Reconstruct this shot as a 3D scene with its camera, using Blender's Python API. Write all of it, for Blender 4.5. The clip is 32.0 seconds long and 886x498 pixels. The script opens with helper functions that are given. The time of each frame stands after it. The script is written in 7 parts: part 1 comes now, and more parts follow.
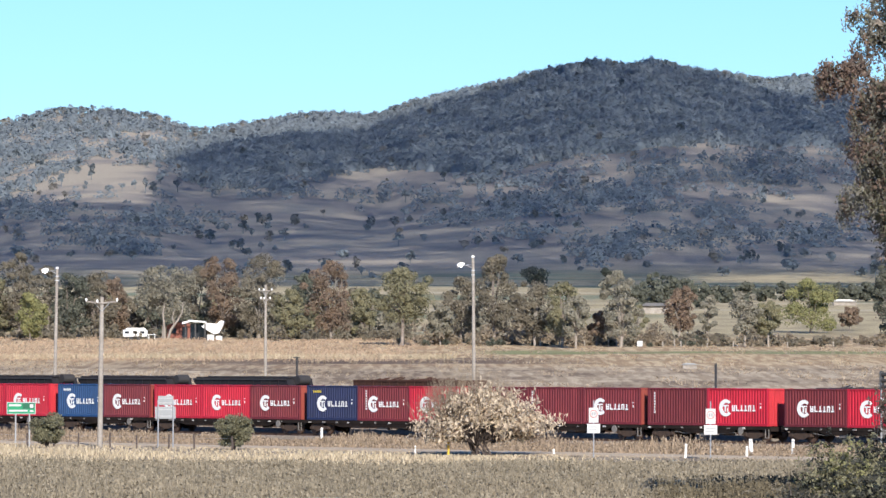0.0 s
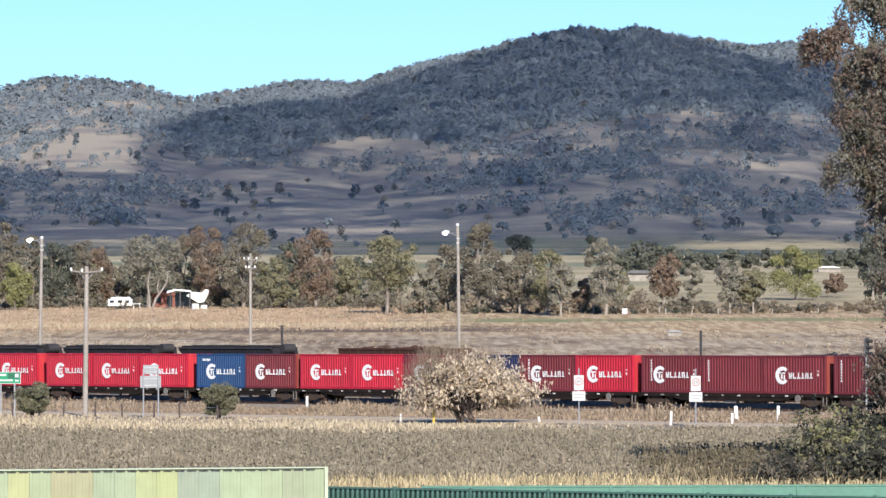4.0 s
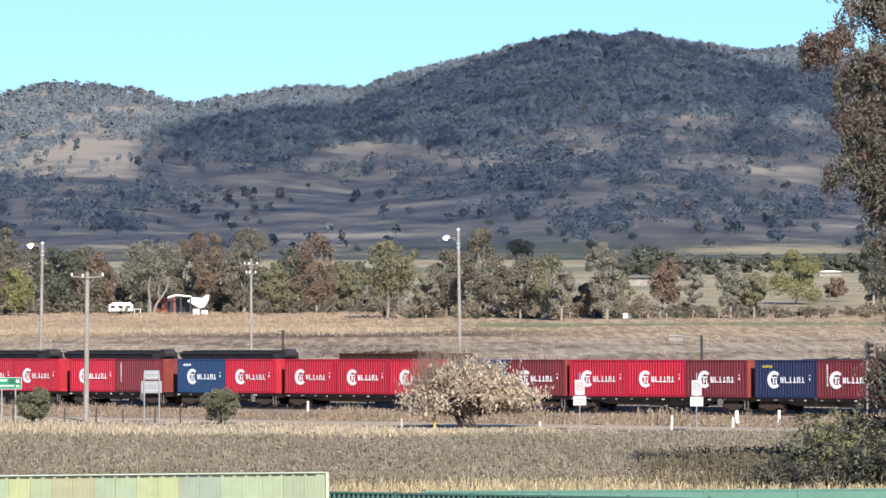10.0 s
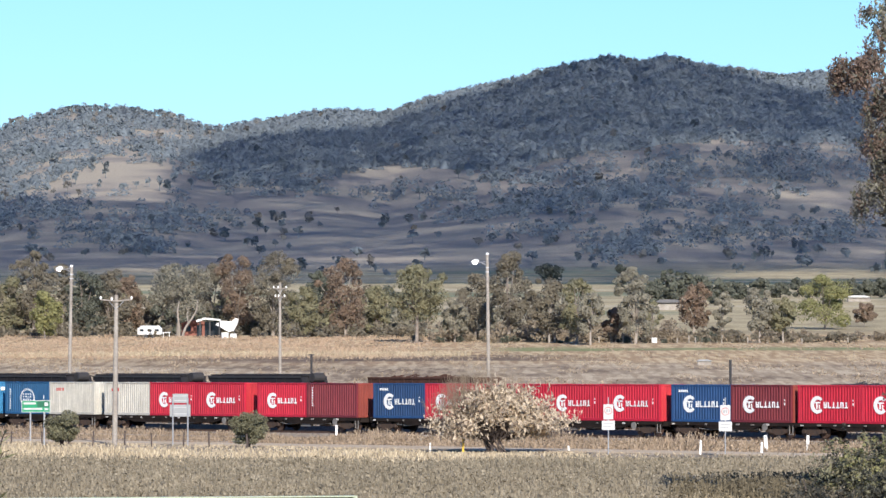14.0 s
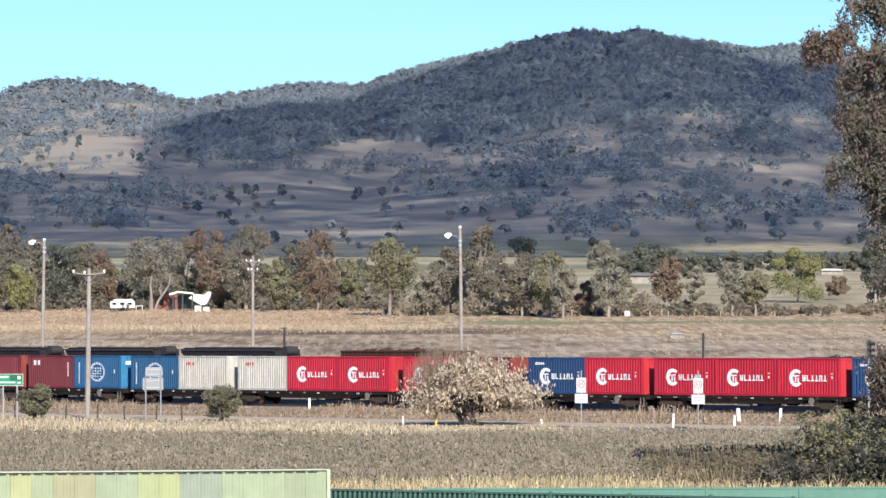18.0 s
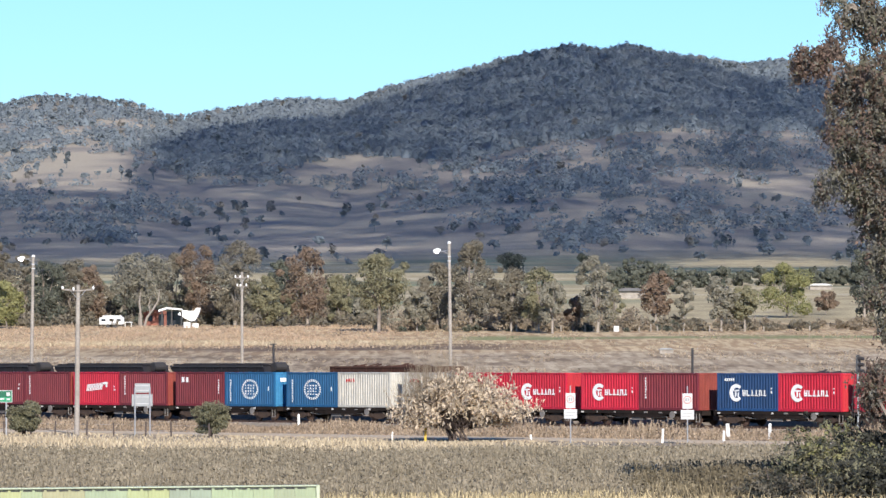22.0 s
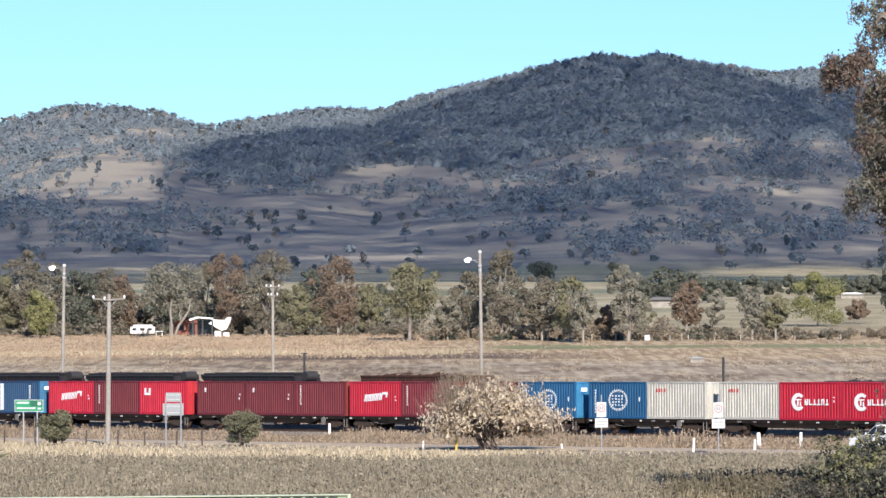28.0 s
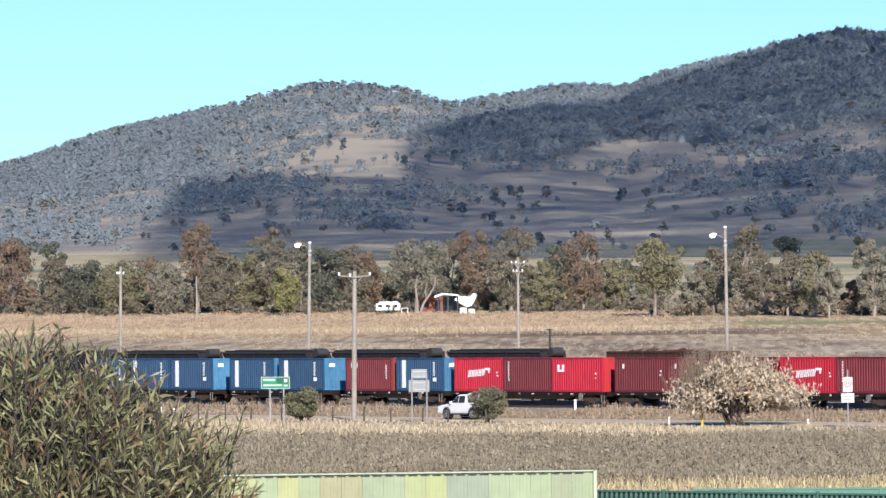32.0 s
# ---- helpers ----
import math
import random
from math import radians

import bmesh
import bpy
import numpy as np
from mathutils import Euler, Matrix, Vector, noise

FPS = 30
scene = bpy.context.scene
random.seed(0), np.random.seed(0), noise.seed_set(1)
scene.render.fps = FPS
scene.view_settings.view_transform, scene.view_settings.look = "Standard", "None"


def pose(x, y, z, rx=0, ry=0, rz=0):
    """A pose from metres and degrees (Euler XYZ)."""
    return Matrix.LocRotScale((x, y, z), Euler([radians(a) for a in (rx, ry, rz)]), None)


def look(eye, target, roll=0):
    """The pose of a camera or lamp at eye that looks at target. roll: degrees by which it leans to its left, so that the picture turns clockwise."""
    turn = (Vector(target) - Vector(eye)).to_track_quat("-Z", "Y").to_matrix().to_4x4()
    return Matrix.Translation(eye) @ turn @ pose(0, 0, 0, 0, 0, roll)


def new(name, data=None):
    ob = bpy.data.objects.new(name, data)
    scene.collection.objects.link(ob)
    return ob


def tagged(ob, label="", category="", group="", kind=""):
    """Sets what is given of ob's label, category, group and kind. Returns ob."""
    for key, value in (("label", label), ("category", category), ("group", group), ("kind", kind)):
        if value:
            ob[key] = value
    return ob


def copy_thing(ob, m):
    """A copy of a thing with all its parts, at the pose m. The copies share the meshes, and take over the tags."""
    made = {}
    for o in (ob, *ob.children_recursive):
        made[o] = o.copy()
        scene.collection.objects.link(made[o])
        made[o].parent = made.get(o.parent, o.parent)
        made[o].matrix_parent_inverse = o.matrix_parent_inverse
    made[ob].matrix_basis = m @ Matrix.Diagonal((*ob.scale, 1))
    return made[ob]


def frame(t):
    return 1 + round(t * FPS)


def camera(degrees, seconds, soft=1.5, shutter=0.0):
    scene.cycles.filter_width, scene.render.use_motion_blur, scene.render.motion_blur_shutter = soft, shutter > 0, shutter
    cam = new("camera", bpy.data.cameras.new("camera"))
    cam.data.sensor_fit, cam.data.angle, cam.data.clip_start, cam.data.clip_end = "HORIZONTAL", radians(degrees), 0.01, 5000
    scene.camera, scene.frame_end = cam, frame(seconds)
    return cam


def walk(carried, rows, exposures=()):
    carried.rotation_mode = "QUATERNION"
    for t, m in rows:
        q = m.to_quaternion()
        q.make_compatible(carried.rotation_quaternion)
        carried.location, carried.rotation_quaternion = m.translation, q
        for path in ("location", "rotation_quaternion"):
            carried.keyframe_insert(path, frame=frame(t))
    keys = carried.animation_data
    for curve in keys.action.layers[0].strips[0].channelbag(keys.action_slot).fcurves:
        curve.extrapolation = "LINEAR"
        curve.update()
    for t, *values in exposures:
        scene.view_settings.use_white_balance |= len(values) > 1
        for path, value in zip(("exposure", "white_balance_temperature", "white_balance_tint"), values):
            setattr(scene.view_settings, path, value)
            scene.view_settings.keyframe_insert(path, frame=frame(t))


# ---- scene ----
cam = camera(9.338, 32.0, soft=1.5)
EYE = (0.0, 0.0, 5.9)


def aim(turn, lift, roll):
    """The camera's pose: turned to its left, lifted above the level and leant, in degrees."""
    return Matrix.Translation(EYE) @ pose(0, 0, 0, 0, 0, turn) @ pose(0, 0, 0, 90 + lift, 0, 0) @ pose(0, 0, 0, 0, 0, roll)


# seconds, turn, lift, roll of the camera on its stand
AIM = [
    (0, 0.1433, 1.1958, 0.080), (0.5, 0.0285, 1.1548, 0.136), (1, -0.0839, 1.0783, 0.096), (1.5, -0.1263, 0.9811, 0.186),
    (2, -0.1235, 0.9137, 0.300), (2.5, -0.1124, 0.8558, 0.060), (3, -0.0833, 0.8530, -0.125), (3.5, -0.0289, 0.8543, -0.102),
    (5.5, 0.0164, 0.8728, -0.229), (6, 0.0343, 0.8678, -0.192), (6.5, 0.0670, 0.7991, -0.095), (7, 0.0264, 0.7646, -0.071),
    (7.5, 0.0022, 0.7340, -0.005), (8, -0.0747, 0.8328, -0.132), (8.5, -0.0727, 0.9084, -0.024), (9, 0.0000, 0.8713, 0.000),
    (9.5, 0.0250, 0.9150, -0.150), (10, -0.0115, 0.9103, -0.211), (10.5, -0.0091, 0.9927, -0.183), (11, 0.1347, 1.0338, -0.152),
    (11.5, 0.3466, 1.1168, -0.013), (12, 0.5468, 1.2265, -0.146), (12.5, 0.5183, 1.1258, -0.156), (13, 0.3513, 1.1794, -0.054),
    (13.5, 0.2990, 1.1724, -0.063), (15.5, 0.2916, 1.1122, -0.078), (16, 0.2406, 1.0538, -0.033), (16.5, 0.2590, 0.9526, -0.020),
    (17, 0.1005, 0.8806, -0.016), (17.5, -0.0104, 0.8824, -0.109), (18, 0.0077, 0.8831, -0.094), (18.5, 0.0543, 0.9231, -0.042),
    (19, 0.0332, 0.8506, 0.087), (19.5, 0.0640, 0.8359, 0.023), (20, 0.0971, 0.8563, -0.071), (20.5, 0.0337, 0.9467, -0.108),
    (21, -0.0328, 1.0060, -0.050), (21.5, -0.0922, 1.0686, -0.164), (22, -0.1091, 1.0487, -0.205), (22.5, -0.0538, 0.9716, -0.006),
    (23, 0.0373, 0.8525, -0.014), (23.5, -0.0011, 0.8066, -0.124), (24, 0.0770, 0.7204, -0.042), (24.5, 0.1188, 0.6862, -0.037),
    (25, 0.1408, 0.7443, -0.019), (25.5, 0.1478, 0.7565, 0.077), (26, 0.2818, 0.8541, 0.015), (26.5, 0.2222, 1.1269, -0.024),
    (28.5, 0.2298, 1.1458, -0.257), (29, 0.3291, 1.1181, -0.126), (29.5, 0.3567, 1.0359, -0.130), (30, 0.3301, 0.9816, -0.255),
    (30.5, 0.5028, 0.9815, -0.121), (31, 0.6405, 1.0088, -0.258), (31.5, 1.2981, 0.9901, -0.133), (31.6, 1.4757, 0.9787, -0.16), (31.7, 1.5860, 0.9549, -0.20), (31.8, 1.8395, 0.9131, -0.28), (31.9, 2.1375, 0.9023, -0.36), (32, 2.8049, 0.9083, -0.459),
]
walk(cam, [(t, aim(a, b, c)) for t, a, b, c in AIM], exposures=((0, 0.71, 6270, 10), (32, 0.71, 6270, 10)))

# ---- light: a low winter sun behind the camera's right shoulder, clear sky ----
SUN_SIDE, SUN_UP = radians(11), radians(27)
TO_SUN = Vector((math.sin(SUN_SIDE) * math.cos(SUN_UP), -math.cos(SUN_SIDE) * math.cos(SUN_UP), math.sin(SUN_UP)))
world = bpy.data.worlds.new("sky")
scene.world = world
world.use_nodes = True
wn = world.node_tree.nodes
sky = wn.new("ShaderNodeTexSky")
sky.sky_type = "NISHITA"
sky.sun_disc = False
sky.sun_elevation = SUN_UP
sky.sun_rotation = math.atan2(TO_SUN.x, TO_SUN.y)
sky.altitude = 400
sky.air_density, sky.dust_density, sky.ozone_density = 1.0, 0.0, 3.0
tint = wn.new("ShaderNodeMix")
tint.data_type, tint.blend_type = "RGBA", "MULTIPLY"
tint.inputs[0].default_value = 1.0
tint.inputs[7].default_value = (0.53, 0.77, 1.10, 1)
world.node_tree.links.new(sky.outputs[0], tint.inputs[6])
world.node_tree.links.new(tint.outputs[2], wn["Background"].inputs[0])
wn["Background"].inputs[1].default_value = 0.081
sun_data = bpy.data.lights.new("sun", "SUN")
sun_data.energy, sun_data.angle, sun_data.color = 4.35, radians(0.53), (1.0, 0.91, 0.80)
sun = new("sun", sun_data)
sun.matrix_basis = look(TO_SUN * 100, (0, 0, 0))

# ---- materials ----
def mat(name, col, col2=None, scale=3.0, fine=40.0, mix=0.5, rough=0.85, metal=0.0, bump=0.0, vary=0.0, islands=0.0, glow=None, coords="Object", sheer=0.0, streak=0.0):
    """Two-scale procedural surface: patches of col and col2, fine grain, relief, and a spread from piece to piece."""
    m = bpy.data.materials.new(name)
    m.use_nodes = True
    n, l = m.node_tree.nodes, m.node_tree.links
    b = n["Principled BSDF"]
    col2 = col2 or tuple(c * 0.75 for c in col)
    tc = n.new("ShaderNodeTexCoord")
    big, small = n.new("ShaderNodeTexNoise"), n.new("ShaderNodeTexNoise")
    for node, s, d in ((big, scale, 4.0), (small, fine, 3.0)):
        node.inputs["Scale"].default_value, node.inputs["Detail"].default_value = s, d
        l.new(tc.outputs[coords], node.inputs["Vector"])
    ramp = n.new("ShaderNodeMapRange")
    ramp.inputs[1].default_value, ramp.inputs[2].default_value = 0.5 - 0.22, 0.5 + 0.22
    l.new(big.outputs["Fac"], ramp.inputs[0])
    mx = n.new("ShaderNodeMix")
    mx.data_type = "RGBA"
    mx.inputs[6].default_value, mx.inputs[7].default_value = (*col, 1), (*col2, 1)
    l.new(ramp.outputs[0], mx.inputs[0])
    out = mx.outputs[2]
    spread = n.new("ShaderNodeMapRange")
    spread.inputs[1].default_value, spread.inputs[2].default_value = 0.25, 0.75
    spread.inputs[3].default_value, spread.inputs[4].default_value = 1 - 0.35 * mix, 1 + 0.35 * mix
    l.new(small.outputs["Fac"], spread.inputs[0])
    fac = spread.outputs[0]
    for amount, node, socket in ((vary, "ShaderNodeObjectInfo", "Random"), (islands, "ShaderNodeNewGeometry", "Random Per Island")):
        if amount:
            src, r, mul = n.new(node), n.new("ShaderNodeMapRange"), n.new("ShaderNodeMath")
            mul.operation = "MULTIPLY"
            r.inputs[3].default_value, r.inputs[4].default_value = 1 - amount, 1 + amount
            l.new(src.outputs[socket], r.inputs[0])
            l.new(fac, mul.inputs[0])
            l.new(r.outputs[0], mul.inputs[1])
            fac = mul.outputs[0]
    if streak:
        mp, run, r, mul = n.new("ShaderNodeMapping"), n.new("ShaderNodeTexNoise"), n.new("ShaderNodeMapRange"), n.new("ShaderNodeMath")
        mp.inputs["Scale"].default_value = (5.0, 5.0, 0.55)
        run.inputs["Scale"].default_value, run.inputs["Detail"].default_value = 1.0, 4.0
        r.inputs[1].default_value, r.inputs[2].default_value = 0.3, 0.7
        r.inputs[3].default_value, r.inputs[4].default_value = 1 - streak, 1 + 0.6 * streak
        mul.operation = "MULTIPLY"
        l.new(tc.outputs[coords], mp.inputs["Vector"])
        l.new(mp.outputs[0], run.inputs["Vector"])
        l.new(run.outputs["Fac"], r.inputs[0])
        l.new(fac, mul.inputs[0])
        l.new(r.outputs[0], mul.inputs[1])
        fac = mul.outputs[0]
    sc = n.new("ShaderNodeVectorMath")
    sc.operation = "SCALE"
    l.new(out, sc.inputs[0])
    l.new(fac, sc.inputs["Scale"])
    l.new(sc.outputs[0], b.inputs["Base Color"])
    b.inputs["Roughness"].default_value, b.inputs["Metallic"].default_value = rough, metal
    b.inputs["Specular IOR Level"].default_value = 0.08 if rough >= 0.85 else 0.5
    if sheer:
        thin, both = n.new("ShaderNodeBsdfTranslucent"), n.new("ShaderNodeMixShader")
        l.new(sc.outputs[0], thin.inputs["Color"])
        both.inputs[0].default_value = sheer
        l.new(b.outputs[0], both.inputs[1])
        l.new(thin.outputs[0], both.inputs[2])
        l.new(both.outputs[0], n["Material Output"].inputs["Surface"])
    if bump:
        bp = n.new("ShaderNodeBump")
        bp.inputs["Strength"].default_value, bp.inputs["Distance"].default_value = 0.6, bump
        l.new(small.outputs["Fac"], bp.inputs["Height"])
        l.new(bp.outputs[0], b.inputs["Normal"])
    if glow:
        b.inputs["Emission Color"].default_value, b.inputs["Emission Strength"].default_value = (*glow[:3], 1), glow[3]
    return m


# ---- mesh tools ----
def part(name, bm, material, parent=None, label=""):
    """Links a bmesh as one mesh object under a thing."""
    me = bpy.data.meshes.new(name)
    bm.to_mesh(me)
    bm.free()
    me.materials.append(material)
    ob = new(name, me)
    ob.parent = parent
    if label:
        ob["label"] = label
    return ob


def empty(name, m=None, label="", category="", group="", kind=""):
    ob = new(name)
    ob.empty_display_size = 0.3
    if m is not None:
        ob.matrix_basis = m
    return tagged(ob, label, category, group, kind)


def from_arrays(name, verts, faces, material, parent=None, smooth=False):
    """A mesh object from numpy arrays; all faces have the same number of corners."""
    me = bpy.data.meshes.new(name)
    k = faces.shape[1]
    me.vertices.add(len(verts))
    me.vertices.foreach_set("co", np.ascontiguousarray(verts, dtype=np.float32).ravel())
    me.loops.add(faces.size)
    me.loops.foreach_set("vertex_index", np.ascontiguousarray(faces, dtype=np.int32).ravel())
    me.polygons.add(len(faces))
    me.polygons.foreach_set("loop_start", np.arange(0, faces.size, k, dtype=np.int32))
    me.polygons.foreach_set("loop_total", np.full(len(faces), k, dtype=np.int32))
    if smooth:
        me.polygons.foreach_set("use_smooth", np.ones(len(faces), dtype=bool))
    me.update(calc_edges=True)
    me.materials.append(material)
    ob = new(name, me)
    ob.parent = parent
    return ob


def box(bm, x0, y0, z0, x1, y1, z1, bevel=0.0):
    r = bmesh.ops.create_cube(bm, size=1.0, matrix=Matrix.Translation(((x0 + x1) / 2, (y0 + y1) / 2, (z0 + z1) / 2)) @ Matrix.Diagonal((abs(x1 - x0), abs(y1 - y0), abs(z1 - z0), 1)))
    if bevel:
        edges = list({e for v in r["verts"] for e in v.link_edges})
        bmesh.ops.bevel(bm, geom=edges, offset=bevel, segments=1, affect="EDGES", profile=0.5)
    return bm


def boxes(*rows, bevel=0.0):
    bm = bmesh.new()
    for r in rows:
        box(bm, *r, bevel=bevel)
    return bm


def tube(bm, pts, radii, sides=8, cap=True):
    """A tapered tube along a line of points."""
    pts = [Vector(p) for p in pts]
    rings = []
    for i, p in enumerate(pts):
        d = (pts[min(i + 1, len(pts) - 1)] - pts[max(i - 1, 0)]).normalized()
        a = d.orthogonal().normalized()
        if rings:
            a = (last - d * last.dot(d)).normalized()
        last = a
        b = d.cross(a)
        rings.append([bm.verts.new(p + (a * math.cos(k * math.tau / sides) + b * math.sin(k * math.tau / sides)) * radii[i]) for k in range(sides)])
    for r0, r1 in zip(rings, rings[1:]):
        for k in range(sides):
            bm.faces.new((r0[k], r0[(k + 1) % sides], r1[(k + 1) % sides], r1[k]))
    if cap:
        bm.faces.new(rings[-1])
        bm.faces.new(rings[0][::-1])
    return bm


def tubes(*rows, sides=8):
    bm = bmesh.new()
    for p, r in rows:
        tube(bm, p, r if isinstance(r, (list, tuple)) else [r] * len(p), sides)
    return bm


def extrude_outline(bm, pts, y0, y1):
    """A slab with the outline pts (x, z), from y0 to y1."""
    a = [bm.verts.new((x, y0, z)) for x, z in pts]
    b = [bm.verts.new((x, y1, z)) for x, z in pts]
    bm.faces.new(a)
    bm.faces.new(b[::-1])
    for i in range(len(pts)):
        j = (i + 1) % len(pts)
        bm.faces.new((a[j], a[i], b[i], b[j]))
    return bm


def leaf_quads(centres, size, rng, stretch=1.8, droop=0.0, out=None):
    """Small pointed leaves or clumps, one four-cornered face at each centre, turned at random or facing outwards."""
    n = len(centres)
    a = rng.normal(size=(n, 3))
    a[:, 2] -= droop
    face = rng.normal(size=(n, 3))
    if out is not None:
        face = face * 0.45 + out
        a -= face * (np.sum(a * face, axis=1) / np.sum(face * face, axis=1))[:, None]
    a /= np.linalg.norm(a, axis=1)[:, None]
    b = np.cross(a, face)
    b /= np.linalg.norm(b, axis=1)[:, None]
    s = (size * rng.uniform(0.6, 1.4, n))[:, None] * 0.5
    a, b = a * s * stretch, b * s
    v = np.stack([centres - a, centres + b * 0.9 - a * 0.1, centres + a, centres - b * 0.9 - a * 0.1], axis=1).reshape(-1, 3)
    return v, np.arange(4 * n).reshape(n, 4)


def lumps(rng, n_lumps, per, size_xyz, lump, hollow=0.55):
    """Points for a crown: lumps scattered in an ellipsoid, each a loose shell of points."""
    c = rng.normal(size=(n_lumps, 3))
    c /= np.linalg.norm(c, axis=1)[:, None]
    c *= rng.uniform(hollow, 1.0, n_lumps)[:, None] * np.array(size_xyz)
    p = rng.normal(size=(n_lumps, per, 3))
    p /= np.linalg.norm(p, axis=2)[:, :, None]
    p *= rng.uniform(0.35, 1.0, (n_lumps, per, 1)) ** 0.6 * (lump * rng.uniform(0.6, 1.25, n_lumps))[:, None, None]
    p[:, :, 2] *= 0.75
    return (c[:, None, :] + p).reshape(-1, 3), c


# ---- the lie of the land ----
TRACK_X, TRACK_Y = 0.6441, -0.7649          # the way the train runs: to the right and towards the camera
ACROSS_X, ACROSS_Y = 0.7649, 0.6441         # square to the track, away from the camera


def along(u, off=0.0, z=0.0):
    """A place u metres along the line of the near side of the train, and off metres behind it."""
    return Vector((TRACK_X * u + ACROSS_X * off, 395.3 + TRACK_Y * u + ACROSS_Y * off, z))


# the ridge: bearing (metres sideways per 9600 m of depth) and height of the crest over the level, in metres at 4300 m
RIDGE_AT = np.array([-1700, -1254, -1154, -1054, -954, -854, -784, -700, -630, -530, -484, -450, -384, -330, -284, -224, -184, -134, -122, -84, -20, 66, 116, 166, 216, 246, 300, 346, 416, 516, 566, 616, 716, 800, 1000, 1500])
RIDGE_UP = np.array([60, 134, 148, 162, 171, 180, 188, 197, 197, 193, 185, 182, 187, 190, 194, 196, 194, 194, 197, 204, 211, 219, 226, 231, 236, 238, 234, 238, 231, 225, 222, 226, 219, 214, 170, 90])


def smooth01(x):
    x = np.clip(x, 0, 1)
    return x * x * (3 - 2 * x)


def waves(x, y, s, seed):
    """Smooth uneven relief made of a few crossed waves."""
    r = np.random.RandomState(seed)
    out = 0
    for k in range(7):
        a, p, q = r.uniform(0, 6.3), r.uniform(0, 6.3), r.uniform(0.5, 2.2)
        out = out + np.sin((np.cos(a) * x + np.sin(a) * y) * q / s + p) / 7 * 1.6
    return out


def land(x, y):
    """Height of the ground."""
    x, y = np.asarray(x, float), np.asarray(y, float)
    z = 4.1 * (1 - smooth01((y - 8) / 85))
    z = z + np.interp(y, [470, 560, 700, 900, 1300, 2300], [0, 2.0, 5.1, 9.4, 18.5, 41.0])
    z = z + waves(x, y, 60, 3) * 0.35 * smooth01((y - 500) / 300)
    bearing = x / np.maximum(y, 200) * 9600
    crest = np.interp(bearing, RIDGE_AT, RIDGE_UP) + 5.9 - 41.0 - 2.0 * smooth01((bearing + 560) / 60)
    s = np.clip((y - 2300) / 2000, 0, 1)
    rise = 0.30 * s + 0.70 * s ** 1.7
    back = smooth01((y - 4300) / 900)
    z = z + crest * rise * (1 - 0.8 * back)
    spur = waves(x, y * 0.45, 105, 5)
    z = z + spur * 15 * np.sin(np.pi * s) * (s < 1) * smooth01((s - 0.22) / 0.3)
    return z


def land_at(x, y):
    return float(land(x, y))


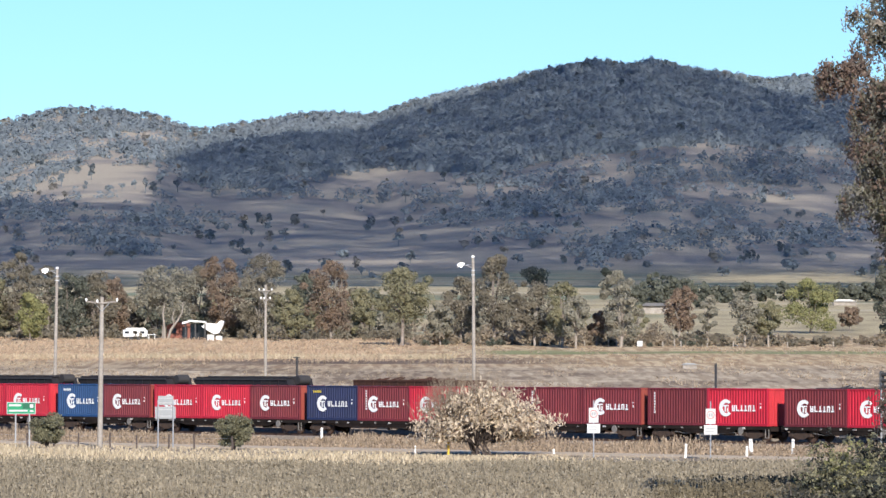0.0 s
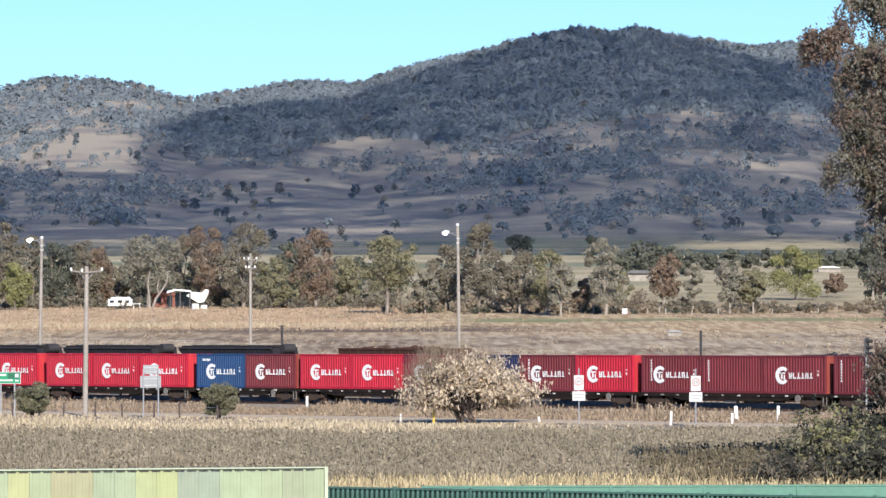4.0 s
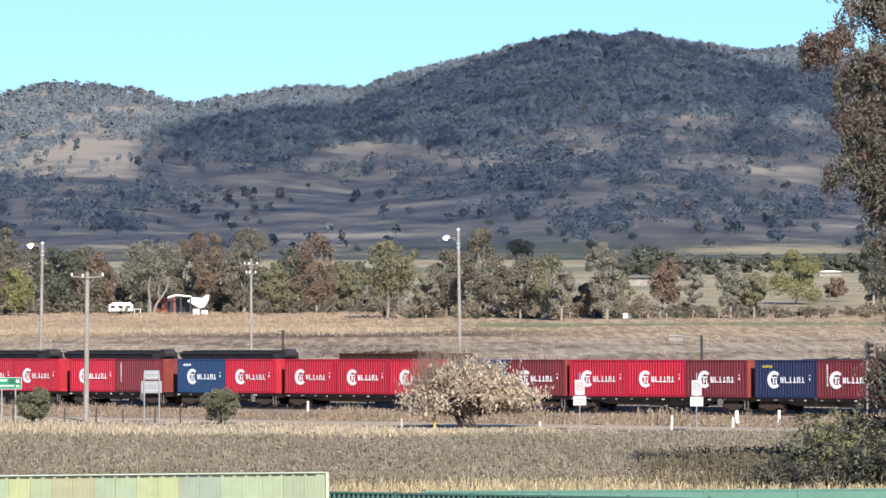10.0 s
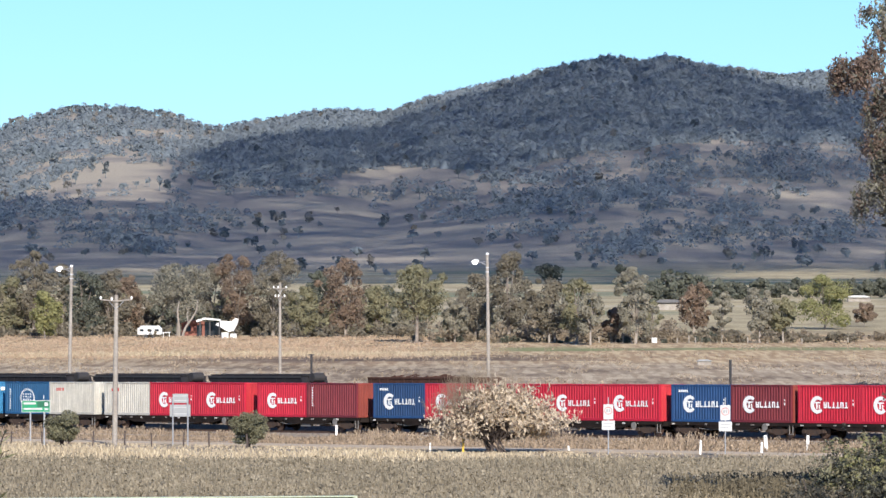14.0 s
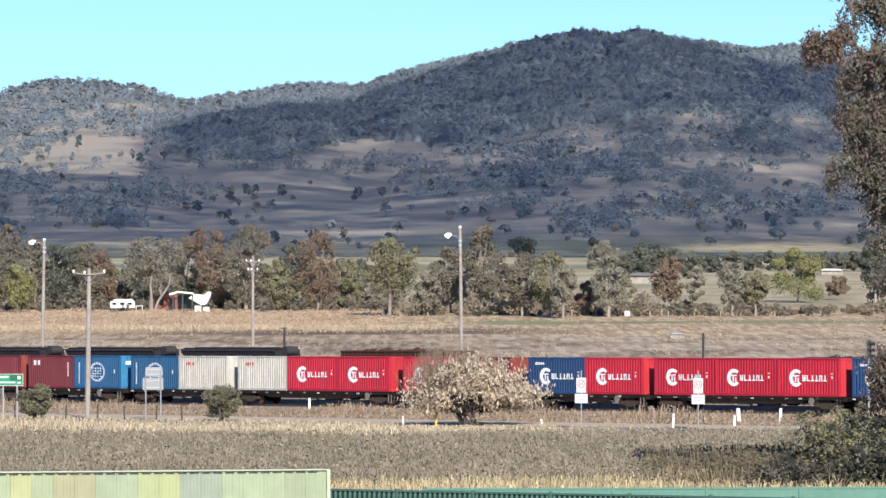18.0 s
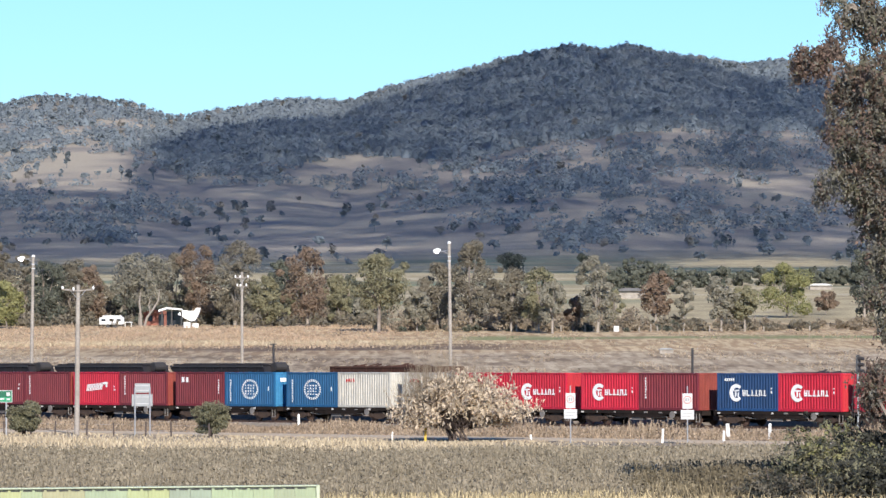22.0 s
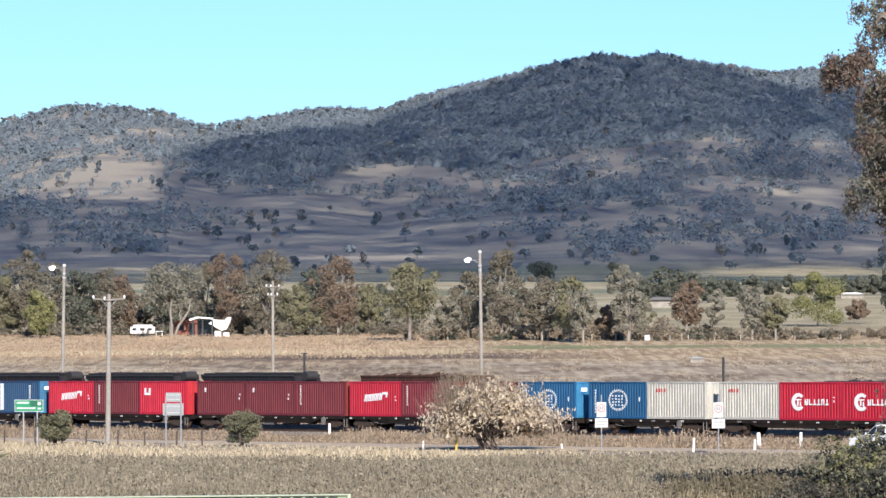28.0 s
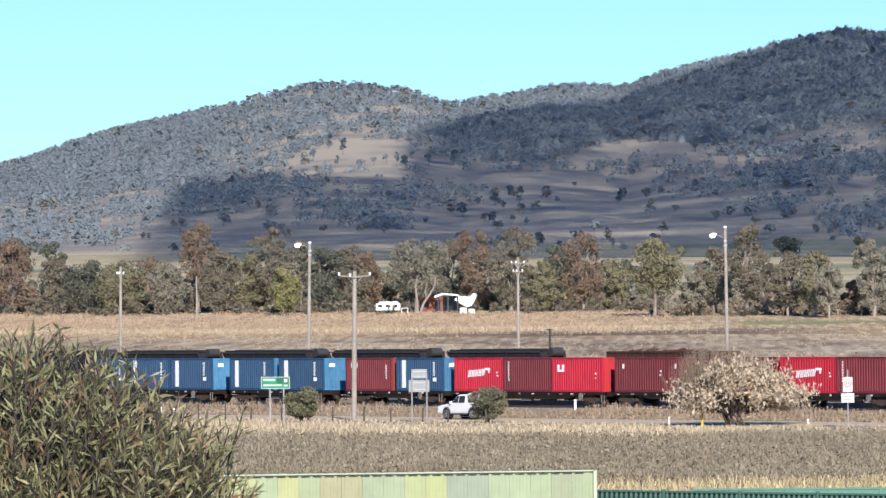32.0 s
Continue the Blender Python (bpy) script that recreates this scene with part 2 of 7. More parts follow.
def ground_material():
    """Dry winter paddocks: straw, brown fallow, a green strip, bare earth, laid out by plan."""
    m = bpy.data.materials.new("dry_paddock")
    m.use_nodes = True
    n, l = m.node_tree.nodes, m.node_tree.links
    b = n["Principled BSDF"]
    b.inputs["Roughness"].default_value = 0.95
    b.inputs["Specular IOR Level"].default_value = 0.05
    geo = n.new("ShaderNodeNewGeometry")
    sep = n.new("ShaderNodeSeparateXYZ")
    l.new(geo.outputs["Position"], sep.inputs[0])

    def noise(scale, detail=5.0, stretch=None):
        t = n.new("ShaderNodeTexNoise")
        t.inputs["Scale"].default_value, t.inputs["Detail"].default_value = scale, detail
        src = geo.outputs["Position"]
        if stretch:
            mp = n.new("ShaderNodeMapping")
            mp.inputs["Scale"].default_value = stretch
            l.new(src, mp.inputs["Vector"])
            src = mp.outputs[0]
        l.new(src, t.inputs["Vector"])
        return t.outputs["Fac"]

    def math_node(op, a, c):
        t = n.new("ShaderNodeMath")
        t.operation = op
        for i, v in enumerate((a, c)):
            if isinstance(v, (int, float)):
                t.inputs[i].default_value = v
            else:
                l.new(v, t.inputs[i])
        return t.outputs[0]

    def step(v, lo, hi):
        t = n.new("ShaderNodeMapRange")
        t.interpolation_type = "SMOOTHSTEP"
        t.inputs[1].default_value, t.inputs[2].default_value = lo, hi
        l.new(v, t.inputs[0])
        return t.outputs[0]

    def mixed(fac, a, c):
        t = n.new("ShaderNodeMix")
        t.data_type = "RGBA"
        l.new(fac, t.inputs[0])
        for i, v in ((6, a), (7, c)):
            if isinstance(v, tuple):
                t.inputs[i].default_value = (*v, 1)
            else:
                l.new(v, t.inputs[i])
        return t.outputs[2]

    y = sep.outputs[1]
    wob = math_node("MULTIPLY", math_node("SUBTRACT", noise(0.03, 4), 0.5), 60.0)
    depth = math_node("ADD", y, wob)
    fine, mid, wide = noise(2.2, 6), noise(0.25, 5), noise(0.02, 4, (1, 0.5, 1))
    straw = mixed(step(mid, 0.35, 0.65), (0.36, 0.285, 0.18), (0.25, 0.20, 0.13))
    fallow = mixed(step(mid, 0.4, 0.6), (0.25, 0.21, 0.17), (0.34, 0.29, 0.22))
    streaks = noise(0.035, 8, (1.2, 0.9, 1))
    col = mixed(step(streaks, 0.45, 0.6), fallow, straw)
    # behind the railway: pale mown ground, a darker ploughed strip, then rusty tall grass
    tufts = step(noise(1.0, 4, (0.9, 0.06, 0.3)), 0.42, 0.58)
    swath = step(noise(1.0, 5, (0.05, 0.030, 0.3)), 0.44, 0.60)
    mown = mixed(swath, mixed(tufts, (0.52, 0.43, 0.31), (0.36, 0.285, 0.20)), mixed(tufts, (0.37, 0.295, 0.21), (0.21, 0.16, 0.115)))
    rusty = mixed(tufts, (0.56, 0.44, 0.28), (0.38, 0.27, 0.165))
    col = mixed(step(depth, 430, 480), col, mown)
    col = mixed(step(depth, 690, 740), col, rusty)
    # a strip of turned earth and a damp green line across the far paddock
    x = sep.outputs[0]
    ragged = math_node("ADD", y, math_node("MULTIPLY", math_node("SUBTRACT", noise(0.09, 5, (0.5, 1, 1)), 0.5), 50.0))
    earth = math_node("MULTIPLY", math_node("MULTIPLY", step(ragged, 722, 732), step(math_node("MULTIPLY", ragged, -1.0), -768, -755)), math_node("MULTIPLY", step(x, -60, -22), step(math_node("MULTIPLY", x, -1.0), -26, 0)))
    col = mixed(earth, col, (0.155, 0.115, 0.09))
    damp = math_node("MULTIPLY", math_node("MULTIPLY", step(ragged, 782, 792), step(math_node("MULTIPLY", ragged, -1.0), -815, -803)), step(x, 1, 8))
    col = mixed(damp, col, (0.24, 0.255, 0.13))
    col = mixed(math_node("MULTIPLY", step(noise(0.16, 6, (0.6, 1.2, 1)), 0.52, 0.66), 0.55), col, (0.22, 0.17, 0.125))
    # the plain and the hill
    green = mixed(step(noise(0.004, 3), 0.54, 0.62), (0.44, 0.375, 0.24), (0.20, 0.235, 0.16))
    col = mixed(step(depth, 900, 1000), col, green)
    col = mixed(math_node("MULTIPLY", math_node("MULTIPLY", step(noise(0.11, 6, (0.7, 0.25, 1)), 0.45, 0.62), 0.6), step(depth, 900, 960)), col, (0.26, 0.225, 0.15))
    pale = step(noise(0.006, 3, (0.35, 2.0, 1)), 0.56, 0.62)
    col = mixed(math_node("MULTIPLY", pale, step(y, 1100, 1300)), col, (0.46, 0.40, 0.28))
    # hill grass colours, greyed a little for the haze over the range
    hill = mixed(step(noise(0.012, 6), 0.38, 0.62), (0.25, 0.23, 0.21), (0.385, 0.34, 0.27))
    col = mixed(step(depth, 2350, 2600), col, hill)
    grain = n.new("ShaderNodeMapRange")
    grain.inputs[1].default_value, grain.inputs[2].default_value = 0.3, 0.7
    grain.inputs[3].default_value, grain.inputs[4].default_value = 0.72, 1.25
    l.new(fine, grain.inputs[0])
    sc = n.new("ShaderNodeVectorMath")
    sc.operation = "SCALE"
    l.new(col, sc.inputs[0])
    l.new(grain.outputs[0], sc.inputs["Scale"])
    l.new(sc.outputs[0], b.inputs["Base Color"])
    bp = n.new("ShaderNodeBump")
    bp.inputs["Strength"].default_value, bp.inputs["Distance"].default_value = 0.8, 0.25
    l.new(fine, bp.inputs["Height"])
    l.new(bp.outputs[0], b.inputs["Normal"])
    return m


def build_ground():
    ys = np.concatenate([np.linspace(-160, 90, 18), np.linspace(100, 900, 90), np.linspace(920, 2300, 50), np.linspace(2320, 4300, 130), np.linspace(4330, 4980, 20)])
    us = np.linspace(-1, 1, 301)
    xs = us[None, :] * (420 + 0.21 * np.maximum(ys, 0))[:, None] - 0.03 * np.maximum(ys, 0)[:, None]
    yy = np.repeat(ys[:, None], len(us), 1)
    v = np.stack([xs, yy, land(xs, yy)], axis=2).reshape(-1, 3)
    i, j = np.meshgrid(np.arange(len(ys) - 1), np.arange(len(us) - 1), indexing="ij")
    a = (i * len(us) + j).ravel()
    f = np.stack([a, a + 1, a + len(us) + 1, a + len(us)], axis=1)
    g = from_arrays("ground", v, f, ground_material(), smooth=True)
    tagged(g, "dry straw-coloured paddocks rising to a wooded range of hills", "ground", kind="structure")


build_ground()

# ---- railway: ballast, rails, sleepers ----
BALLAST = mat("ballast", (0.20, 0.17, 0.14), (0.28, 0.24, 0.19), 0.6, 6.0, 1.0, 0.95, bump=0.06)
RAIL = mat("rail_steel", (0.10, 0.06, 0.045), (0.16, 0.10, 0.07), 1.0, 10, 0.5, 0.6, 0.5)
SLEEPER = mat("sleeper_concrete", (0.26, 0.23, 0.20), (0.18, 0.15, 0.13), 2.0, 20, 0.6, 0.9)
HEADING = math.degrees(math.atan2(TRACK_Y, TRACK_X))
RAIL_TOP = 0.50


def track(off, top, u0, u1, label):
    """A railway track parallel to the train's, off metres behind its near side line."""
    base = along(0, off, 0)
    m = Matrix.Translation(base) @ pose(0, 0, 0, 0, 0, HEADING)
    bed = bmesh.new()
    extrude_bed = [(-2.6, -0.3), (2.6, -0.3), (1.6, top - 0.22), (-1.6, top - 0.22)]
    a = [bed.verts.new((u0, y, z)) for y, z in extrude_bed]
    b = [bed.verts.new((u1, y, z)) for y, z in extrude_bed]
    for i in range(4):
        j = (i + 1) % 4
        bed.faces.new((a[i], a[j], b[j], b[i]))
    bed.faces.new(a[::-1])
    bed.faces.new(b)
    t = empty("railway_track", m, label, "railway track", kind="structure")
    part("ballast", bed, BALLAST, t)
    for y in (-0.72, 0.72):
        part("rail", boxes((u0, y - 0.035, top - 0.04, u1, y + 0.035, top), (u0, y - 0.012, top - 0.14, u1, y + 0.012, top - 0.03), (u0, y - 0.07, top - 0.16, u1, y + 0.07, top - 0.13)), RAIL, t)
    n = int((u1 - u0) / 0.65)
    k = np.arange(n)[:, None, None]
    cube = np.array([[x, y, z] for x in (-0.12, 0.12) for y in (-1.2, 1.2) for z in (top - 0.30, top - 0.165)])
    v = cube[None] + np.array([1.0, 0, 0]) * (u0 + 0.3 + k * 0.65)
    f = np.array([[0, 1, 3, 2], [4, 6, 7, 5], [0, 4, 5, 1], [2, 3, 7, 6], [1, 5, 7, 3], [0, 2, 6, 4]])
    s = from_arrays("sleepers", v.reshape(-1, 3), (f[None] + 8 * k).reshape(-1, 4), SLEEPER, t)
    s["kind"] = "stuff"
    return t


track(1.22, RAIL_TOP, -260, 160, "main line with steel rails on brown ballast")
SIDING_TOP = 1.02
track(7.2, SIDING_TOP, -260, 160, "siding track on raised ballast beside the main line")

# ---- the container train ----
PAINT = {
    "red": mat("red_container_paint", (0.50, 0.012, 0.038), (0.41, 0.012, 0.033), 0.8, 9, 0.35, 0.5, bump=0.004, streak=0.22, vary=0.10),
    "maroon": mat("maroon_container_paint", (0.138, 0.017, 0.026), (0.165, 0.021, 0.028), 0.8, 9, 0.4, 0.55, bump=0.004, streak=0.22, vary=0.18),
    "blue": mat("blue_container_paint", (0.014, 0.060, 0.170), (0.013, 0.052, 0.145), 0.8, 9, 0.35, 0.5, bump=0.004, streak=0.22, vary=0.25),
    "navy": mat("navy_container_paint", (0.017, 0.025, 0.08), (0.015, 0.022, 0.07), 0.8, 9, 0.35, 0.5, bump=0.004, streak=0.22, vary=0.1),
    "bright_blue": mat("bright_blue_container_paint", (0.013, 0.096, 0.225), (0.012, 0.083, 0.19), 0.8, 9, 0.35, 0.5, bump=0.004, streak=0.22, vary=0.10),
    "stripe_blue": mat("mid_blue_container_paint", (0.017, 0.066, 0.150), (0.015, 0.056, 0.125), 0.8, 9, 0.4, 0.55, bump=0.004, streak=0.22, vary=0.12),
    "white": mat("white_container_paint", (0.54, 0.52, 0.455), (0.45, 0.43, 0.38), 0.8, 9, 0.4, 0.6, bump=0.004, streak=0.22, vary=0.05),
}
END_PAINT = {
    "red": mat("sun_faded_red_paint", (0.50, 0.032, 0.042), (0.44, 0.03, 0.04), 0.8, 9, 0.35, 0.55, bump=0.004, streak=0.22, vary=0.10),
    "bright_blue": mat("pale_worn_blue_paint", (0.025, 0.16, 0.33), (0.05, 0.21, 0.38), 1.6, 9, 0.6, 0.6, bump=0.004, streak=0.22, vary=0.15),
    "stripe_blue": mat("sun_faded_blue_paint", (0.045, 0.17, 0.32), (0.075, 0.21, 0.36), 1.6, 9, 0.6, 0.6, bump=0.004, streak=0.22, vary=0.15),
    "maroon": mat("sun_faded_maroon_paint", (0.26, 0.055, 0.038), (0.22, 0.045, 0.034), 0.8, 9, 0.4, 0.6, bump=0.004, streak=0.22, vary=0.15),
}
WHITE_PAINT = mat("white_lettering", (0.90, 0.90, 0.88), (0.84, 0.84, 0.82), 2, 20, 0.25, 0.6)
RED_PAINT = mat("red_lettering", (0.55, 0.03, 0.03), (0.45, 0.03, 0.03), 2, 20, 0.4, 0.6)
YELLOW_PAINT = mat("yellow_lettering", (0.65, 0.50, 0.06), (0.5, 0.4, 0.05), 2, 20, 0.4, 0.6)
STEEL = mat("dark_underframe", (0.016, 0.013, 0.012), (0.028, 0.021, 0.018), 1.5, 12, 0.6, 0.92, bump=0.01)
RUST = mat("rusty_bogie_iron", (0.09, 0.06, 0.045), (0.05, 0.04, 0.035), 2.0, 14, 0.7, 0.85, bump=0.01)
DUST = mat("dusty_grey_iron", (0.27, 0.25, 0.23), (0.16, 0.15, 0.14), 2.0, 14, 0.6, 0.9)
WORN = mat("chipped_white_iron", (0.62, 0.60, 0.56), (0.45, 0.43, 0.40), 2.0, 14, 0.5, 0.8)
GALV = mat("galvanised_steel", (0.5, 0.5, 0.5), (0.4, 0.4, 0.4), 3, 30, 0.4, 0.45, 0.6)
LONG, WIDE, HIGH = 6.06, 2.44, 2.59


def corrugated(x0, x1, z0, z1, y, pitch, depth, outward):
    """An upright sheet with trapezoid ribs along x, thick enough to be solid."""
    bm = bmesh.new()
    n = max(2, round((x1 - x0) / pitch))
    p = (x1 - x0) / n
    line = []
    for k in range(n):
        a = x0 + k * p
        line += [(a, 0.0), (a + 0.40 * p, 0.0), (a + 0.52 * p, depth), (a + 0.88 * p, depth)]
    line.append((x1, 0.0))
    low, high = [], []
    for x, d in line:
        low.append(bm.verts.new((x, y - outward * d, z0)))
        high.append(bm.verts.new((x, y - outward * d, z1)))
    for i in range(len(line) - 1):
        q = (low[i], low[i + 1], high[i + 1], high[i])
        bm.faces.new(q if outward < 0 else q[::-1])
    return bm


def container(kind, paint, label):
    """A twenty-foot box: its base at z = 0, its doors at the back end."""
    p = PAINT[paint]
    faded = END_PAINT.setdefault(paint, p)
    c = empty("shipping_container", None, label, "shipping container", "containers on the train")
    h, w = LONG / 2, WIDE / 2
    for s in (-1, 1):
        part("side_panel", corrugated(-h + 0.16, h - 0.16, 0.16, HIGH - 0.10, s * (w - 0.012), 0.278, 0.085, s), p, c)
        part("top_rail", boxes((-h + 0.16, s * w - s * 0.07, HIGH - 0.11, h - 0.16, s * w, HIGH - 0.01), bevel=0.008), p, c)
        part("bottom_rail", boxes((-h + 0.16, s * w - s * 0.08, 0.0, h - 0.16, s * w, 0.17), bevel=0.008), p, c)
    end = corrugated(-w + 0.15, w - 0.15, 0.16, HIGH - 0.12, -(h - 0.03), 0.25, 0.045, -1)
    bmesh.ops.rotate(end, verts=end.verts, matrix=Matrix.Rotation(radians(90), 3, "Z"))
    part("end_wall", end, faded, c)
    part("roof", boxes((-h + 0.12, -w + 0.05, HIGH - 0.04, h - 0.12, w - 0.05, HIGH - 0.015)), p, c)
    for x in (-1, 1):
        for y in (-1, 1):
            part("corner_post", boxes((x * h, y * w, 0.11, x * (h - 0.17), y * (w - 0.16), HIGH - 0.11), bevel=0.012), p, c)
            for z0 in (0.0, HIGH - 0.118):
                part("corner_casting", boxes((x * (h + 0.004), y * (w + 0.004), z0, x * (h - 0.178), y * (w - 0.162), z0 + 0.118), bevel=0.01), p, c)
        part("end_header", boxes((x * (h - 0.01), -w + 0.16, HIGH - 0.13, x * (h - 0.12), w - 0.16, HIGH - 0.02)), faded if x > 0 else p, c)
        part("end_sill", boxes((x * (h - 0.01), -w + 0.16, 0.01, x * (h - 0.12), w - 0.16, 0.17)), faded if x > 0 else p, c)
    part("floor", boxes((-h + 0.1, -w + 0.09, 0.05, h - 0.1, w - 0.09, 0.15)), STEEL, c, "dark plywood floor")
    for y in (-1, 1):
        d = part("door", boxes((-h + 0.03, y * 0.02, 0.18, -h + 0.08, y * (w - 0.17), HIGH - 0.14)), p, c)
        for k in (0.35, 0.75):
            part("locking_bar", tubes(([(-h + 0.005, y * k, 0.1), (-h + 0.005, y * k, HIGH - 0.08)], 0.022), sides=6), GALV, d)
    face = -w - 0.006
    x_left = -h

    def paint_on(name, rows, material):
        for piece in rows:
            bm = bmesh.new()
            for x0, z0, x1, z1 in (piece if isinstance(piece, list) else [piece]):
                box(bm, x0, face, z0, x1, face + 0.008, z1)
            ob = part(name, bm, material, c, material.name.split("_")[0] + " painted marking")
            if isinstance(piece, list):
                ob["kind"] = "stuff"

    def disc(cx, cz, r):
        """A round mark open to one side, with short bars inside it."""
        bm = bmesh.new()
        rows = []
        for k in range(15):
            a = radians(42 + k * 276 / 14)
            thick = 0.42 - 0.10 * math.cos(a)
            rows.append([bm.verts.new((cx + 1.12 * q * math.cos(a), y, cz + q * math.sin(a))) for q in (r, r * (1 - thick)) for y in (face, face + 0.008)])
        for a, b in zip(rows, rows[1:]):
            for p, q in ((0, 2), (2, 3), (3, 1), (1, 0)):
                bm.faces.new((a[p], a[q], b[q], b[p]))
        for e in (rows[0], rows[-1]):
            bm.faces.new((e[0], e[1], e[3], e[2]))
        bmesh.ops.recalc_face_normals(bm, faces=bm.faces)
        part("round_mark", bm, WHITE_PAINT, c, "white open ring painted on the side")
        part("inner_mark", boxes((cx - 0.12, face, cz - 0.26, cx + 0.02, face + 0.008, cz + 0.20), (cx - 0.26, face, cz + 0.10, cx + 0.30, face + 0.008, cz + 0.20), (cx + 0.14, face, cz - 0.30, cx + 0.26, face + 0.008, cz + 0.02)), WHITE_PAINT, c, "white bars inside the ring")

    def blocks(x, z, n, wd, hg, gap, seed):
        """Painted blocks, each an upright with stubs."""
        r = random.Random(seed)
        out = []
        for k in range(n):
            a = x + k * (wd + gap)
            piece = [(a + wd * s, z, a + wd * (s + 0.34), z + hg) for s in r.choice(((0.0,), (0.0, 0.66), (0.33,), (0.66,)))]
            for q in r.sample((0.0, 0.38, 0.76), r.choice((1, 2, 3))):
                piece.append((a, z + hg * q, a + wd * r.choice((0.8, 1.0)), z + hg * (q + 0.24)))
            out.append(piece)
        return out

    def bars(x, z, n, wd, hg, gap, rows=1, seed=1):
        r = random.Random(seed)
        out = []
        for k in range(n):
            a = x + k * (wd + gap)
            out.append((a, z, a + wd * r.choice((0.7, 1.0, 1.0)), z + hg * r.choice((1.0, 1.0, 0.85))))
        return out

    def column(x, z_top, n, seed):
        r = random.Random(seed)
        return [(x, z_top - k * 0.19, x + 0.10 + 0.05 * r.random(), z_top - k * 0.19 + 0.13) for k in range(n)]

    if "logo" in kind:
        disc(-1.12, 1.24, 0.60)
        paint_on("letter", blocks(-0.50, 1.02, 6, 0.31, 0.41, 0.095, 4), WHITE_PAINT)
        paint_on("data_marking", [(2.3, 1.2, 2.42, 1.36), (2.3, 1.5, 2.42, 1.58)], WHITE_PAINT)
    if "tab" in kind:
        paint_on("white_code", [[(-2.25 + 0.2 * k, 2.05, -2.11 + 0.2 * k, 2.22) for k in range(5)]], YELLOW_PAINT if paint == "navy" else WHITE_PAINT)
    if "code" in kind:
        paint_on("upright_code", [column(-2.35 if "logo" not in kind else -2.05, 2.15, 8, 3)], WHITE_PAINT)
    if "script" in kind:
        bm = bmesh.new()
        for k in range(5):
            x = -1.15 + k * 0.43
            for dx in (0.0, 0.2):
                r = bmesh.ops.create_cube(bm, size=1.0, matrix=Matrix.Translation((x + dx, face + 0.004, 1.35 + 0.03 * k)) @ Matrix.Rotation(0.35, 4, "Y") @ Matrix.Diagonal((0.13, 0.008, 0.56, 1)))
            bmesh.ops.create_cube(bm, size=1.0, matrix=Matrix.Translation((x + 0.1, face + 0.004, 1.42 + 0.03 * k)) @ Matrix.Rotation(-0.75, 4, "Y") @ Matrix.Diagonal((0.12, 0.008, 0.40, 1)))
        box(bm, 0.85, face, 1.62, 1.5, face + 0.008, 1.80)
        box(bm, 1.25, face, 1.40, 1.45, face + 0.008, 1.66)
        part("script_mark", bm, WHITE_PAINT, c, "white slanted painted mark")["kind"] = "stuff"
        paint_on("data_marking", [(2.3, 1.15, 2.5, 1.25), (2.3, 1.4, 2.42, 1.5)], WHITE_PAINT)
    if "mark" in kind:
        paint_on("block_mark", [[(-2.3, 1.5, -2.05, 2.05), (-1.75, 1.5, -1.5, 2.05), (-2.05, 1.5, -1.75, 1.68)]], WHITE_PAINT)
        paint_on("data_marking", [(2.2, 1.3, 2.35, 1.45), (2.2, 1.0, 2.3, 1.1)], WHITE_PAINT)
    if "spots" in kind:
        paint_on("data_marking", [(-2.1, 1.75, -1.9, 2.1), (2.2, 1.2, 2.35, 1.35), (2.3, 1.5, 2.42, 1.65)], WHITE_PAINT)
    if "sign" in kind:
        paint_on("white_panel", [(-2.25, 1.82, -1.92, 2.2), (-1.7, 1.82, -1.42, 2.2)], WHITE_PAINT)
        paint_on("upright_code", [column(2.3, 1.9, 6, 5)], WHITE_PAINT)
    if "ring" in kind:
        bm = bmesh.new()
        r = random.Random(8)
        for k in range(26):
            a = k * math.tau / 26
            bmesh.ops.create_cube(bm, size=1.0, matrix=Matrix.Translation((0.1 + 0.92 * math.cos(a), face + 0.004, 1.3 + 0.68 * math.sin(a))) @ Matrix.Rotation(-a, 4, "Y") @ Matrix.Diagonal((0.17, 0.008, 0.11, 1)))
        for k in range(16):
            x, z = -0.50 + (k % 4) * 0.32, 0.90 + (k // 4) * 0.21
            box(bm, x, face, z, x + 0.10 + 0.12 * r.random(), face + 0.008, z + 0.07 + 0.07 * r.random())
        part("ring_mark", bm, WHITE_PAINT, c, "white round emblem")["kind"] = "stuff"
        paint_on("upright_code", [column(-2.35, 1.9, 9, 6)], WHITE_PAINT)
        paint_on("data_marking", [(2.3, 1.2, 2.42, 1.5)], WHITE_PAINT)
    if "redtext" in kind:
        paint_on("letter", bars(-2.05, 1.88, 4, 0.17, 0.24, 0.10, seed=9), RED_PAINT)
    if "stripe" in kind:
        paint_on("white_stripe", [(-2.25, 0.25, -1.75, 2.4)], WHITE_PAINT)
        paint_on("upright_code", [[(1.75 + 0.03 * (k % 2), 2.15 - 0.16 * k, 2.0, 2.25 - 0.16 * k) for k in range(7)], (1.75, 0.75, 2.2, 1.05)], WHITE_PAINT)
    if "endplate" in kind:
        part("end_plate", boxes((h + 0.002, -0.60, 1.88, h + 0.012, -0.05, 2.16)), WHITE_PAINT, c, "white panel on the end wall")
    return c


